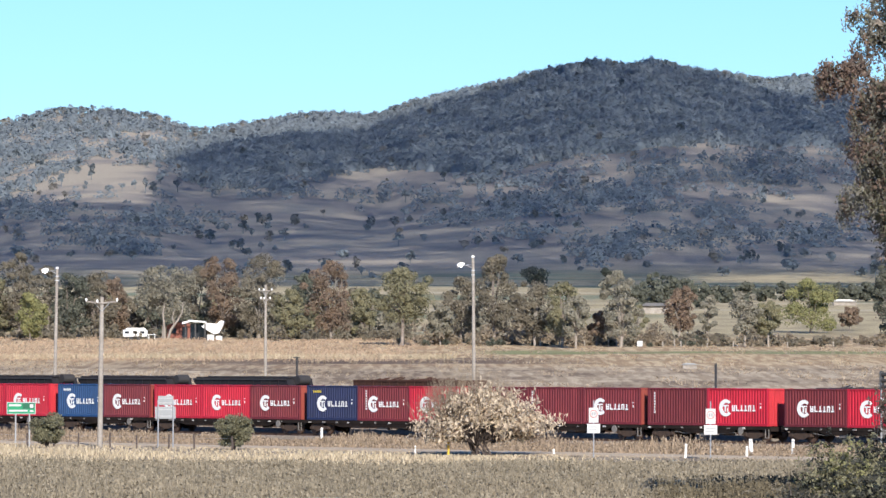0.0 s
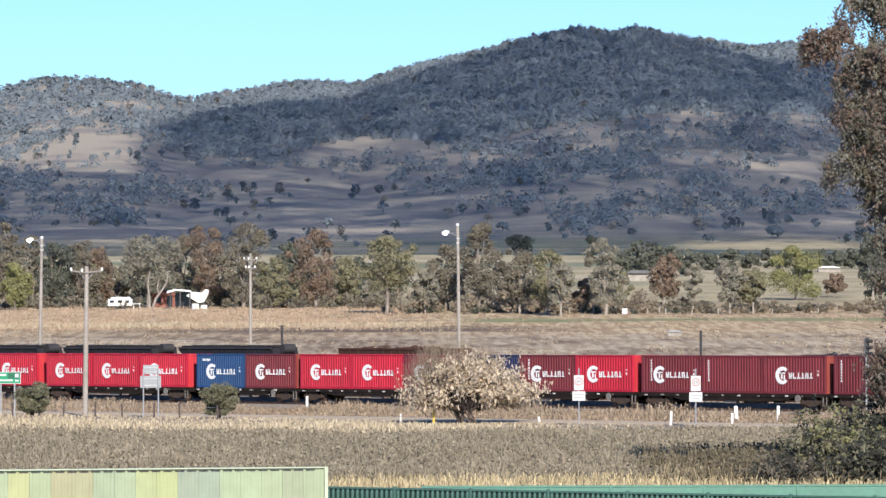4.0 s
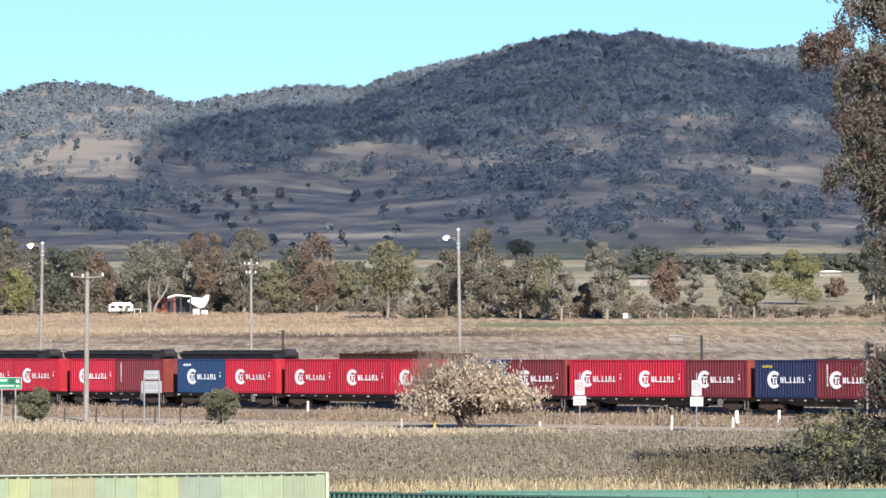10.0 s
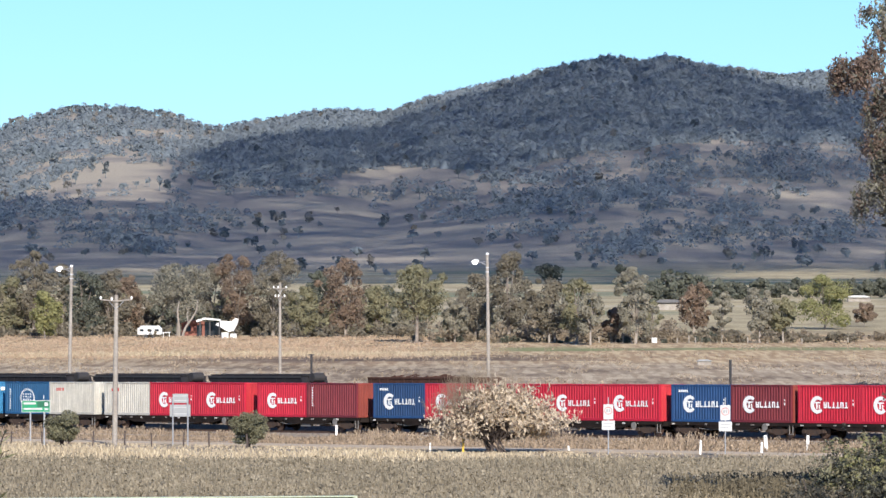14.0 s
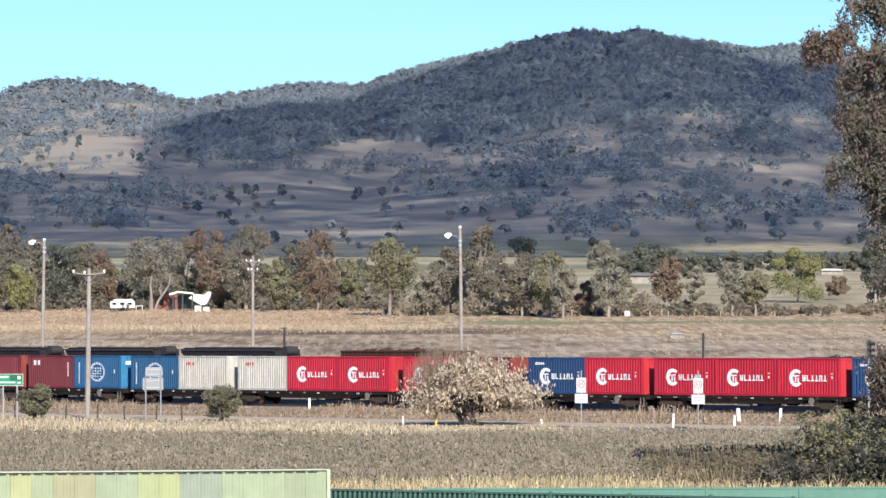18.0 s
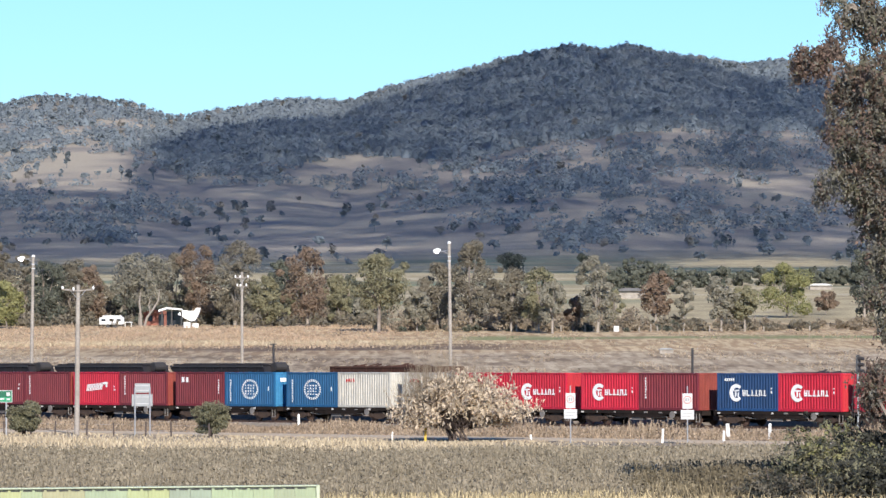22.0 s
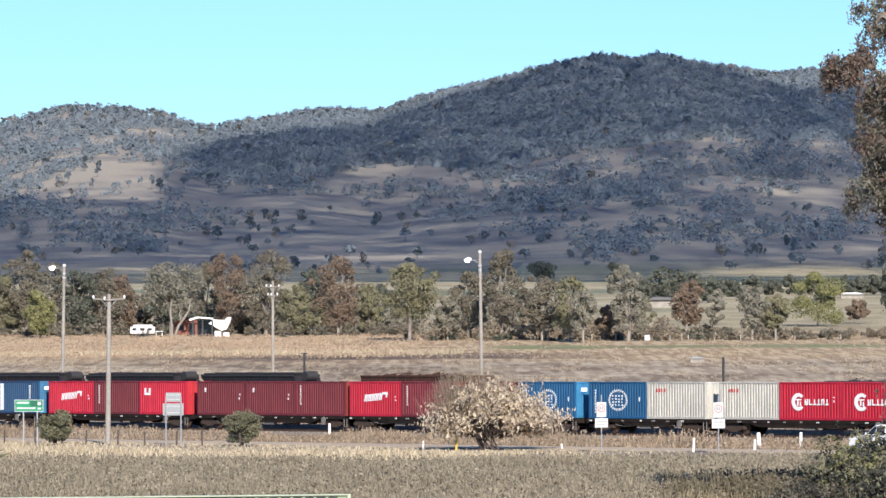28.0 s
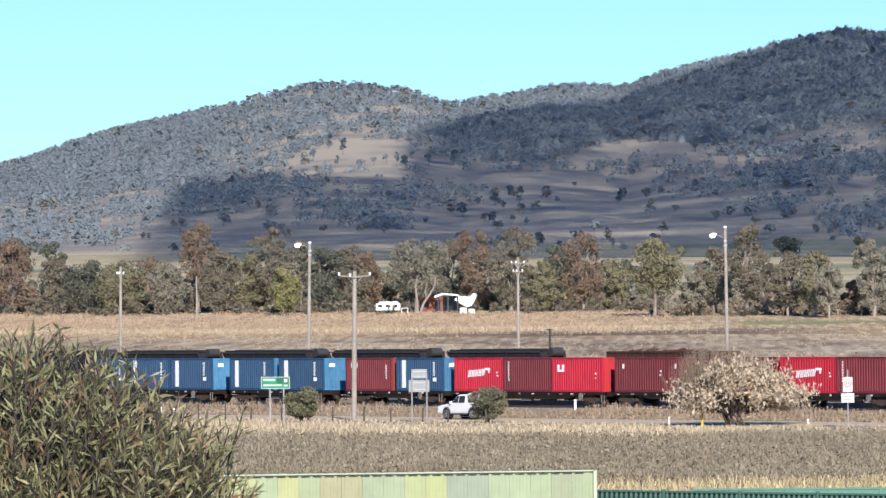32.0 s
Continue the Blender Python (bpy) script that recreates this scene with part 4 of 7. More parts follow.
def wood_cover(x, d):
    """Share of the range that lies under trees: closed woodland high up, open below, bare shoulders and gullies."""
    b, h = x / d * 1000, rise_of(x, d)
    # lower edge of the closed woodland along the range
    edge = np.interp(b, [-160, -130, -110, -92, -84, -77, -66, -56, -45, -36, -28, -20, -12, -4, 4, 12, 22, 32, 40, 48, 60, 72, 100], [19, 22.5, 25.5, 27, 28.5, 31.5, 36, 34.5, 30, 30, 31, 34, 35.5, 33, 31.5, 33, 34.5, 36.5, 37.5, 39, 38.5, 38, 38])
    ragged = 2.2 * waves(x, d * 0.5, 34, 71) + 1.3 * waves(x, d * 0.5, 13, 73)
    cover = smooth01((h - edge + ragged) / 3.0)
    # the western hill is an open wood with grass between
    west = smooth01((-44 - b) / 14) * smooth01((b + 100) / 16)
    cover *= 1 - west * np.clip(0.60 + 0.6 * waves(x, d * 0.4, 11, 75), 0.1, 0.97)
    # bare shoulders: bearing, rise, half width, half height, how bare
    for cb, ch, wb, wh, k in ((-66, 32.3, 10.5, 2.9, 0.96), (-57, 33.5, 6.5, 3.2, 0.8), (-53, 40.8, 6, 1.6, 0.6), (-64, 37.5, 5, 1.6, 0.6), (-46, 42.0, 4, 1.0, 0.6), (-13, 33.8, 7, 2.0, 0.85), (8, 31.6, 10, 1.0, 0.95), (27, 35.0, 8, 2.4, 0.7), (48, 39.2, 7, 1.2, 0.9), (66, 38.6, 8, 1.6, 0.7), (17, 37.5, 8, 2.0, 0.35)):
        cover *= 1 - k * np.exp(-(((b - cb) / wb) ** 2 + ((h - ch) / wh) ** 2) ** 2)
    # belts and copses on the lower slopes
    for cb, ch, wb, wh, k in ((31, 21.0, 7.5, 2.2, 0.85), (25, 19.6, 4, 1.2, 0.7), (49, 23.0, 8, 1.9, 0.85), (62, 23.6, 9, 2.2, 0.85), (42, 22.8, 4, 1.2, 0.6), (57, 34.8, 11, 3.4, 0.95), (38, 34.5, 7, 2.6, 0.8), (44, 27.5, 9, 2.0, 0.5), (30, 30.5, 9, 3.0, 0.8), (13, 29.0, 9, 2.6, 0.7), (20, 33.5, 6, 2.0, 0.7), (0, 29.5, 7, 1.6, 0.5), (4, 25.5, 6, 1.4, 0.5), (14, 23.4, 7, 1.6, 0.6), (70, 33.5, 6, 2.5, 0.6), (-76, 27.2, 9, 2.0, 0.6), (-66, 24.0, 9, 3.2, 0.62), (-56, 25.5, 8, 2.6, 0.6), (-44, 26.2, 7, 1.2, 0.5), (-59, 21.0, 4, 2.0, 0.6), (-90, 25, 9, 2.6, 0.6), (-104, 23, 10, 2.0, 0.5), (-122, 20, 14, 2.4, 0.45), (-135, 17, 12, 2.0, 0.4), (-8, 30.5, 9, 1.2, 0.5), (-26, 29.5, 8, 1.0, 0.4)):
        cover = np.maximum(cover, 0.8 * k * np.exp(-(((b - cb) / wb) ** 2 + ((h - ch + 0.5 * ragged) / (0.85 * wh)) ** 2)) * (0.7 + 0.5 * waves(x, d * 0.5, 9, 77)))
    return cover


def hill_canopy():
    """The closed woodland on the range: a sheet of touching crowns, sunk into the ground where no tree stands."""
    cw, cd = 6.6, 9.0
    nx, ny = 190, 226
    r = np.random.RandomState(15)
    i, j = np.meshgrid(np.arange(nx), np.arange(ny), indexing="ij")
    tx, ty = -740 + (i + r.uniform(0.1, 0.9, (nx, ny))) * cw, 2380 + (j + r.uniform(0.1, 0.9, (nx, ny))) * cd
    cover = wood_cover(tx, ty)
    stands, closed = r.random_sample((nx, ny)) < 1.15 * cover, cover > 0.62
    girth, tall = r.uniform(2.4, 5.2, (nx, ny)), r.uniform(3.4, 8.0, (nx, ny)) * np.where(ty < 3150, 0.82, 1.0)
    skew = r.uniform(-0.5, 0.5, (nx, ny))
    bs, ds = np.arange(-172, 104, 0.46) / 1000, np.concatenate([np.arange(2420, 3300, 5.0), np.arange(3300, 4400, 4.0)])
    x, y = bs[None, :] * ds[:, None], np.repeat(ds[:, None], len(bs), 1)
    ci, cj = np.floor((x + 740) / cw).astype(int), np.floor((y - 2380) / cd).astype(int)
    top = np.full(x.shape, -1.5)
    for di in (-1, 0, 1):
        for dj in (-1, 0, 1):
            p, q = np.clip(ci + di, 0, nx - 1), np.clip(cj + dj, 0, ny - 1)
            dx, dy = x - tx[p, q], y - ty[p, q]
            u = (dx ** 2 + dy ** 2) / (0.84 * girth[p, q]) ** 2
            dome = tall[p, q] * (1 - 0.55 * u + skew[p, q] * dx / girth[p, q] * 0.3)
            top = np.maximum(top, np.where((u < 1) & stands[p, q] & closed[p, q], dome, -1.5))
    rough = np.random.RandomState(16)
    top = top + rough.normal(size=top.shape) * 0.38 * (top > 0)
    v = np.stack([x, y, land(x, y) + top], 2).reshape(-1, 3)
    a, c = np.meshgrid(np.arange(len(ds) - 1), np.arange(len(bs) - 1), indexing="ij")
    over = ((top[:-1, :-1] > 0) | (top[1:, :-1] > 0) | (top[:-1, 1:] > 0) | (top[1:, 1:] > 0)).ravel()
    k = (a * len(bs) + c).ravel()[over]
    f = np.stack([k, k + 1, k + len(bs) + 1, k + len(bs)], 1)
    used, f = np.unique(f, return_inverse=True)
    # clumps of leaves over every crown
    rng = np.random.default_rng(17)
    vs = []
    for seen, each in ((stands & closed & (ty < 4345), 32), (stands & ~closed & (ty < 4345), 64)):
        sx, sy, sg, st, sk = (np.repeat(q[seen], each) for q in (tx, ty, girth, tall, skew))
        a, u = rng.uniform(0, 6.28, len(sx)), rng.uniform(0.02, 1.12, len(sx))
        dx, dy = np.cos(a) * np.sqrt(u) * sg, np.sin(a) * np.sqrt(u) * sg
        h = st * (1 - 0.55 * u + sk * dx / sg * 0.3) - 0.15
        h = h * np.where(u > (0.78 if each == 32 else 0.3), rng.uniform(0.12, 1.0, len(sx)), 1.0)
        c = np.stack([sx + dx, sy + dy, land(sx + dx, sy + dy) + h + rng.uniform(-0.3, 0.45, len(sx))], 1)
        out = np.stack([dx / sg, dy / sg - 0.3, np.full(len(sx), 0.9)], 1) + rng.normal(size=c.shape) * 0.12
        vs.append(leaf_quads(c, 1.2, rng, 1.25, 0.0, out * 1.4)[0])
    lv = np.concatenate(vs)
    lf = np.arange(len(lv)).reshape(-1, 4)
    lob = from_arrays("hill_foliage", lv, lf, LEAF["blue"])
    tagged(lob, "leafy haze-tinted grey-green crowns of the woodland on the range", "woodland", kind="stuff")
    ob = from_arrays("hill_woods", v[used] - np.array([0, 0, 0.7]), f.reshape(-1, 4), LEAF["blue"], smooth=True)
    tagged(ob, "haze-tinted grey-green eucalypt woodland covering the slopes of the range", "woodland", kind="stuff")


def hill_trees():
    """Single crowns on the range: along the skyline, at the wood's edges and scattered over the grass."""
    rng = np.random.default_rng(11)
    n = 60000
    d = rng.uniform(2330, 4345, n)
    x = rng.uniform(-172, 104, n) / 1000 * d
    cover = wood_cover(x, d)
    b = x / d * 1000
    sky_line = smooth01((d - 4225) / 40) * (0.30 + 0.25 * (waves(x, d, 9, 51) > 0))
    west = smooth01((-44 - b) / 14)
    chance = 0.004 + 0.012 * (waves(x, d * 0.4, 40, 52) > 0.15) + 0.02 * west * smooth01((rise_of(x, d) - 33) / 3) + sky_line
    keep = rng.random(n) < chance
    x, d = x[keep], d[keep]
    z = land(x, d)
    kinds = []
    for k in range(12):
        h = rng.uniform(5.6, 8.6)
        pts, _ = lumps(rng, 7, 12, (2.2, 2.2, h * 0.24), 1.5, 0.3)
        pts[:, 2] += h * 0.62
        away = pts - np.array([0, 0, h * 0.5])
        kinds.append(leaf_quads(pts, 1.25, rng, 1.3, 0.0, away / np.linalg.norm(away, axis=1)[:, None] * 0.5 + np.array([0, -0.5, 0.5]))[0])
        w = 0.22
        stem = [np.array([[-w, 0, -0.6], [w, 0, -0.6], [w * 0.6, 0, h * 0.6], [-w * 0.6, 0, h * 0.6]]), np.array([[0, -w, -0.6], [0, w, -0.6], [0, w * 0.6, h * 0.6], [0, -w * 0.6, h * 0.6]])]
        kinds[-1] = np.concatenate([kinds[-1]] + stem)
    pick, turn = rng.integers(0, 12, len(x)), rng.uniform(0, 6.28, len(x))
    size = rng.uniform(0.55, 1.15, len(x)) * np.where(d > 4225, 0.92, 1.15)
    z = z - np.where(d < 3300, 1.6 * size, 0.0)
    brown = rng.random(len(x)) < 0.22
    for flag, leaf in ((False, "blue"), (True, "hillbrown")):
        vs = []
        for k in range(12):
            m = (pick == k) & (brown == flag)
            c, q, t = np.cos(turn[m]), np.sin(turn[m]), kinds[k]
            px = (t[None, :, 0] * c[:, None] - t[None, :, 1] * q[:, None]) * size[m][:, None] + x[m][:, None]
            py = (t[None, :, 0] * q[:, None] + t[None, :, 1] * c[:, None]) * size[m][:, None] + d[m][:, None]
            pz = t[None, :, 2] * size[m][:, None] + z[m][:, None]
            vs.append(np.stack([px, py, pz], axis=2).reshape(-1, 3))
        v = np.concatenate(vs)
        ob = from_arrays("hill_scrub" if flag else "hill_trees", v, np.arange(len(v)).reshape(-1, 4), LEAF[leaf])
        tagged(ob, "brownish open scrub on the slopes of the range" if flag else "haze-tinted grey-green trees scattered over the slopes and skyline of the range", "woodland", kind="stuff")


hill_canopy()
hill_trees()


def pale_tree():
    """The wide low tree by the road, hung with dry cream-coloured leaves."""
    rng = np.random.default_rng(77)
    t = empty("dry_leaved_tree", Matrix.Translation(site(4.4, 345)), "wide low tree hung with dry cream leaves beside the road", "tree")
    # sprays fanning from the stems, arching out and turning up, leafy over their outer part
    leaves, twig = [], bmesh.new()
    for k in range(640):
        a = rng.uniform(0, 6.28)
        low = rng.random() ** 0.8 * 1.42
        reach = 1 / math.sqrt((math.sin(low) / 1.0) ** 2 + (math.cos(low) / 0.93) ** 2) * rng.uniform(0.62, 1.04)
        side = math.cos(a)
        end = np.array([side * math.sin(low) * 4.75 * (1.14 if side > 0 else 1.12) + 0.30, math.sin(a) * math.sin(low) * 3.1, max(math.cos(low), -0.12) * 4.15 + 0.60]) * reach
        foot = np.array([rng.normal() * 0.38, rng.normal() * 0.25, 0.0])
        bend = (foot + end) * 0.5 + np.array([0, 0, 1.25 * math.sin(low) + 0.15])
        t3 = np.linspace(0, 1, 9)[:, None]
        line = foot * (1 - t3) ** 2 + 2 * bend * t3 * (1 - t3) + end * t3 ** 2
        tube(twig, [tuple(q) for q in line[2::2]] + [tuple(end)], [0.022, 0.016, 0.011, 0.007, 0.004], 4, cap=False)
        m = int(rng.integers(20, 36))
        w = 0.50 + 0.52 * rng.random(m)[:, None] ** 0.8
        q = foot * (1 - w) ** 2 + 2 * bend * w * (1 - w) + end * w ** 2
        leaves.append(q + rng.normal(size=(m, 3)) * np.array([0.17, 0.17, 0.20]))
    pts = np.concatenate(leaves)
    open_foot = (np.abs(pts[:, 0] + 0.1) < 0.35 + 0.42 * pts[:, 2]) * smooth01((2.5 - pts[:, 2]) / 0.8)
    pts = pts[(pts[:, 2] > np.interp(pts[:, 0], [-5, -3, -2, -0.7, 1, 3, 3.6, 5.5], [1.1, 0.9, 0.7, 0.8, 0.75, 0.85, 1.2, 1.6]) + 0.35 * waves(pts[:, 0], pts[:, 1], 0.5, 29) + rng.normal(size=len(pts)) * 0.22) & (rng.random(len(pts)) > 0.9 * open_foot)]
    thin = smooth01((-1.3 - pts[:, 0]) / 1.6) * smooth01((pts[:, 2] - 1.2) / 1.0)
    pts = pts[rng.random(len(pts)) > 0.5 * thin]
    pts = pts[waves(pts[:, 0] * 1.0 + pts[:, 1] * 0.6, pts[:, 2] * 1.3, 0.34, 19) > -0.72]
    v, f = leaf_quads(pts, 0.116, rng, 2.5, 1.5, np.array([0.05, -0.7, 0.15]) + rng.normal(size=pts.shape) * 0.7)
    from_arrays("crown", v, f, LEAF["cream"], t)
    bm = bmesh.new()
    for k in range(11):
        a = rng.uniform(-0.9, 0.9)
        e = Vector((math.sin(a) * 2.2, rng.uniform(-0.8, 0.8), 2.3 - abs(a) * 0.6))
        tube(bm, [(rng.uniform(-0.75, 0.75) + 0.3 * math.sin(a), rng.uniform(-0.3, 0.3), -0.1), e * 0.45 + Vector((0, 0, 0.05)), e], [0.075, 0.055, 0.025], 6)
    part("trunk", bm, DARK_BARK, t, "dark bare stems forking from the ground")
    part("branchwork", twig, DARK_BARK, t)["kind"] = "stuff"
    # leafless shoots standing above the crown
    shoots = bmesh.new()
    for k in range(460):
        x, y = (rng.normal() * 1.5 - 0.4 if k % 2 else rng.normal() * 0.8 - 2.6), rng.normal() * 0.9
        top = 5.35 - 0.14 * (x + 0.4) ** 2 + rng.normal() * 0.25
        foot = Vector((x * 0.86, y * 0.6, 2.0 - 0.12 * abs(x)))
        end = Vector((x + rng.normal() * 0.25, y, max(top, 3.4)))
        tube(shoots, [foot, foot.lerp(end, 0.6) + Vector((0, 0, 0.15)), end], [0.011, 0.008, 0.004], 3, cap=False)
    sh = part("twig_haze", shoots, mat("tan_twig", (0.34, 0.28, 0.20), (0.27, 0.215, 0.155), 1.0, 8, 0.4, 0.9), t, "fine bare tan twigs above the leaves")
    sh["kind"] = "stuff"


pale_tree()


def round_shrub(place, w, h, seed, leaf="shrub", n=80, per=190, size=0.068, label="rounded olive-green shrub on the dry roadside grass", group="roadside shrubs"):
    rng = np.random.default_rng(seed)
    t = empty("shrub", Matrix.Translation(place), label, "shrub", group)
    pts, lump_at = lumps(rng, n, per, (w * 0.40, w * 0.40, h * 0.40), w * 0.13, 0.2)
    pts[:, 2] += h * 0.48
    pts = pts[pts[:, 2] > 0.1]
    v, f = leaf_quads(pts, size, rng, 2.4)
    from_arrays("crown", v, f, LEAF[leaf], t)
    bm = bmesh.new()
    for c in lump_at[:9]:
        tube(bm, [(0, 0, -0.1), (c[0] * 0.4, c[1] * 0.4, h * 0.35), (c[0], c[1], c[2] + h * 0.56)], [0.06, 0.04, 0.015], 5)
    part("stem", bm, DARK_BARK, t)
    return t


round_shrub(site(-75.4, 366), 2.9, 2.75, 201)
round_shrub(site(-41.0, 362), 3.3, 2.75, 202)


def roadside_gum():
    """The tall gum whose outer branches hang into the view, russet and olive."""
    rng = np.random.default_rng(300)
    base = site(86.5, 212) + Vector((0, 0, 0.42))
    t = empty("tall_gum_tree", Matrix.Translation(base) @ Matrix.Scale(0.93, 4), "tall gum tree with hanging russet and olive foliage", "tree")
    # lumps of foliage: across, depth, height, half width, half height, share of russet
    masses = [(-3.2, 0, 18.4, 1.25, 1.0, 0.85), (-2.0, 0.5, 20.6, 1.3, 1.7, 0.1), (-1.2, -0.5, 17.6, 1.5, 1.2, 0.55), (-2.3, 0.2, 15.6, 1.2, 1.2, 0.55), (-1.2, -0.3, 14.6, 1.5, 1.5, 0.3),
              (-2.7, 0.3, 12.9, 1.25, 0.8, 0.15), (-1.3, 0.4, 12.0, 1.2, 1.0, 0.3), (-0.9, 0, 10.1, 0.95, 1.3, 0.1), (-0.8, 0.2, 8.3, 0.8, 1.0, 0.35), (1.2, 0.3, 19, 2.4, 3.0, 0.3), (1.5, -0.4, 14.5, 2.4, 2.6, 0.3),
              (-1.1, 0.3, 3.9, 0.5, 0.4, 0.6), (0.1, 0.5, 3.3, 0.5, 0.5, 0.4), (-0.3, 0.1, 17.0, 1.5, 1.6, 0.4), (-0.6, -0.2, 13.4, 1.3, 1.4, 0.35), (-0.2, 0.3, 11.0, 1.1, 1.3, 0.25), (-3.9, 0.1, 18.0, 0.6, 0.6, 0.8), (0.5, 1, 9, 1.4, 2.5, 0.3), (-0.6, 0.2, 22.8, 1.6, 1.4, 0.1),
              (-0.9, 0.1, 19.2, 1.2, 1.5, 0.3), (-1.6, 0, 16.7, 1.2, 1.2, 0.4), (-0.4, 0, 15.2, 1.5, 1.6, 0.3), (-1.9, 0.2, 14.1, 1.2, 1.1, 0.25), (-0.1, 0, 9.3, 1.0, 1.8, 0.2), (-0.2, 0.1, 7.2, 0.8, 1.6, 0.2), (-0.5, 0, 12.4, 1.4, 1.5, 0.3), (-1.7, 0, 4.3, 0.55, 0.45, 0.6), (-0.9, 0, 4.9, 0.5, 0.6, 0.5)]
    sets = {"grey": [], "russet": [], "olive": []}
    twig = bmesh.new()
    for x, y, z, w, h, red in masses:
        knots = rng.normal(size=(int(6.5 * w * h) + 5, 3))
        knots *= (rng.random(len(knots)) ** 0.4 / np.linalg.norm(knots, axis=1))[:, None] * np.array([w * 0.92, w * 0.92, h * 0.98])
        c = np.repeat(knots, 13, 0) + rng.normal(size=(len(knots) * 13, 3)) * np.array([0.17, 0.17, 0.13])
        fall = rng.uniform(0.35, 1.05, len(c))[:, None, None] * np.linspace(0, 1, 15)[None, :, None]
        drift = rng.normal(size=(len(c), 1, 3)) * np.array([0.32, 0.32, 0.15])
        pts = (c[:, None, :] + fall * drift + fall * np.array([0, 0, -0.75]) + rng.normal(size=(len(c), 15, 3)) * 0.075).reshape(-1, 3)
        c = c[:16]
        pts += np.array([x, y, z])
        r = np.repeat(rng.random(len(pts) // 15), 15)
        sets["russet"].append(pts[r < red])
        sets["olive"].append(pts[(r >= red) & (r < red + (1 - red) * 0.35)])
        sets["grey"].append(pts[r >= red + (1 - red) * 0.35])
        for q in c:
            tube(twig, [(x + 0.9 * w, y, z - 0.7 * h), (x + q[0] * 0.4 + 0.2, y + q[1] * 0.4, z + q[2] * 0.4), (x + q[0], y + q[1], z + q[2])], [0.05, 0.03, 0.01], 4)
    for leaf, p in sets.items():
        v, f = leaf_quads(np.concatenate(p), 0.085, rng, 2.2, 0.9)
        from_arrays(leaf + "_foliage", v, f, LEAF["hanging_" + leaf], t)
    part("branchwork", twig, BARK, t)["kind"] = "stuff"
    bm = bmesh.new()
    tube(bm, [(0.3, 0, -0.5), (0.5, 0, 6), (0.2, 0.2, 12), (0.4, 0, 18), (0.0, 0, 23)], [0.55, 0.42, 0.32, 0.2, 0.06], 9)
    for x, y, z, w, h, red in masses:
        tube(bm, [(0.4, 0, max(z - 4.0, 3)), (x * 0.4 + 0.2, y * 0.5, z - 1.6), (x + 0.9 * w, y, z - 0.7 * h)], [0.16, 0.11, 0.05], 6)
    part("trunk", bm, BARK, t)


roadside_gum()


def loose_shrub(place, w, h, seed, leaves, label):
    """A straggling shrub of arching sprays."""
    rng = np.random.default_rng(seed)
    t = empty("straggling_shrub", Matrix.Translation(place), label, "shrub", "shrubs below the gum")
    n = int(70 * w * h)
    c = rng.normal(size=(n, 3)) * np.array([w * 0.24, w * 0.24, h * 0.26]) + np.array([0, 0, h * 0.45])
    c[:, 2] = np.abs(c[:, 2])
    k = np.linspace(0, 1, 14)[None, :, None]
    way = rng.normal(size=(n, 1, 3)) * np.array([0.45, 0.45, 0.2]) + np.array([0, 0, 0.25])
    pts = c[:, None, :] + way * k - np.array([0, 0, 0.35]) * k ** 2 + rng.normal(size=(n, 14, 3)) * 0.05
    pts[:, :, 2] = np.maximum(pts[:, :, 2], 0.05)
    which = rng.integers(0, len(leaves), n)
    for j, leaf in enumerate(leaves):
        v, f = leaf_quads(pts[which == j].reshape(-1, 3), 0.085, rng, 2.0)
        from_arrays(leaf + "_foliage", v, f, LEAF[leaf], t)
    bm = bmesh.new()
    for q in c[:40]:
        tube(bm, [(0, 0, -0.1), (q[0] * 0.5, q[1] * 0.5, q[2] * 0.6), tuple(q)], [0.05, 0.03, 0.01], 4)
    part("stem", bm, DARK_BARK, t)


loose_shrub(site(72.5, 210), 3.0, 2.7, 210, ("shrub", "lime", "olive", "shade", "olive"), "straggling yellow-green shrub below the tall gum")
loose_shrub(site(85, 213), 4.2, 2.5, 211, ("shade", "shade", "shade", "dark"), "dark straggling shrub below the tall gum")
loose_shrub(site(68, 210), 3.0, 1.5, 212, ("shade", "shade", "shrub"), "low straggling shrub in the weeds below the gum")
# the next two near-black shrubs are added as the shade under the gum
loose_shrub(site(79.5, 215), 2.6, 2.6, 216, ("shade", "shade"), "near-black shrub added as the shade at the tall gum's foot")
loose_shrub(site(92, 214), 4.0, 3.2, 215, ("shade", "shade", "shade"), "near-black dense shrub added as the shade below the tall gum")
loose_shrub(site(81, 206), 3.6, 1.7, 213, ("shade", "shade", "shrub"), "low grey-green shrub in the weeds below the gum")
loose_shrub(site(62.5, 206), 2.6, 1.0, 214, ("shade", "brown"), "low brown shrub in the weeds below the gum")


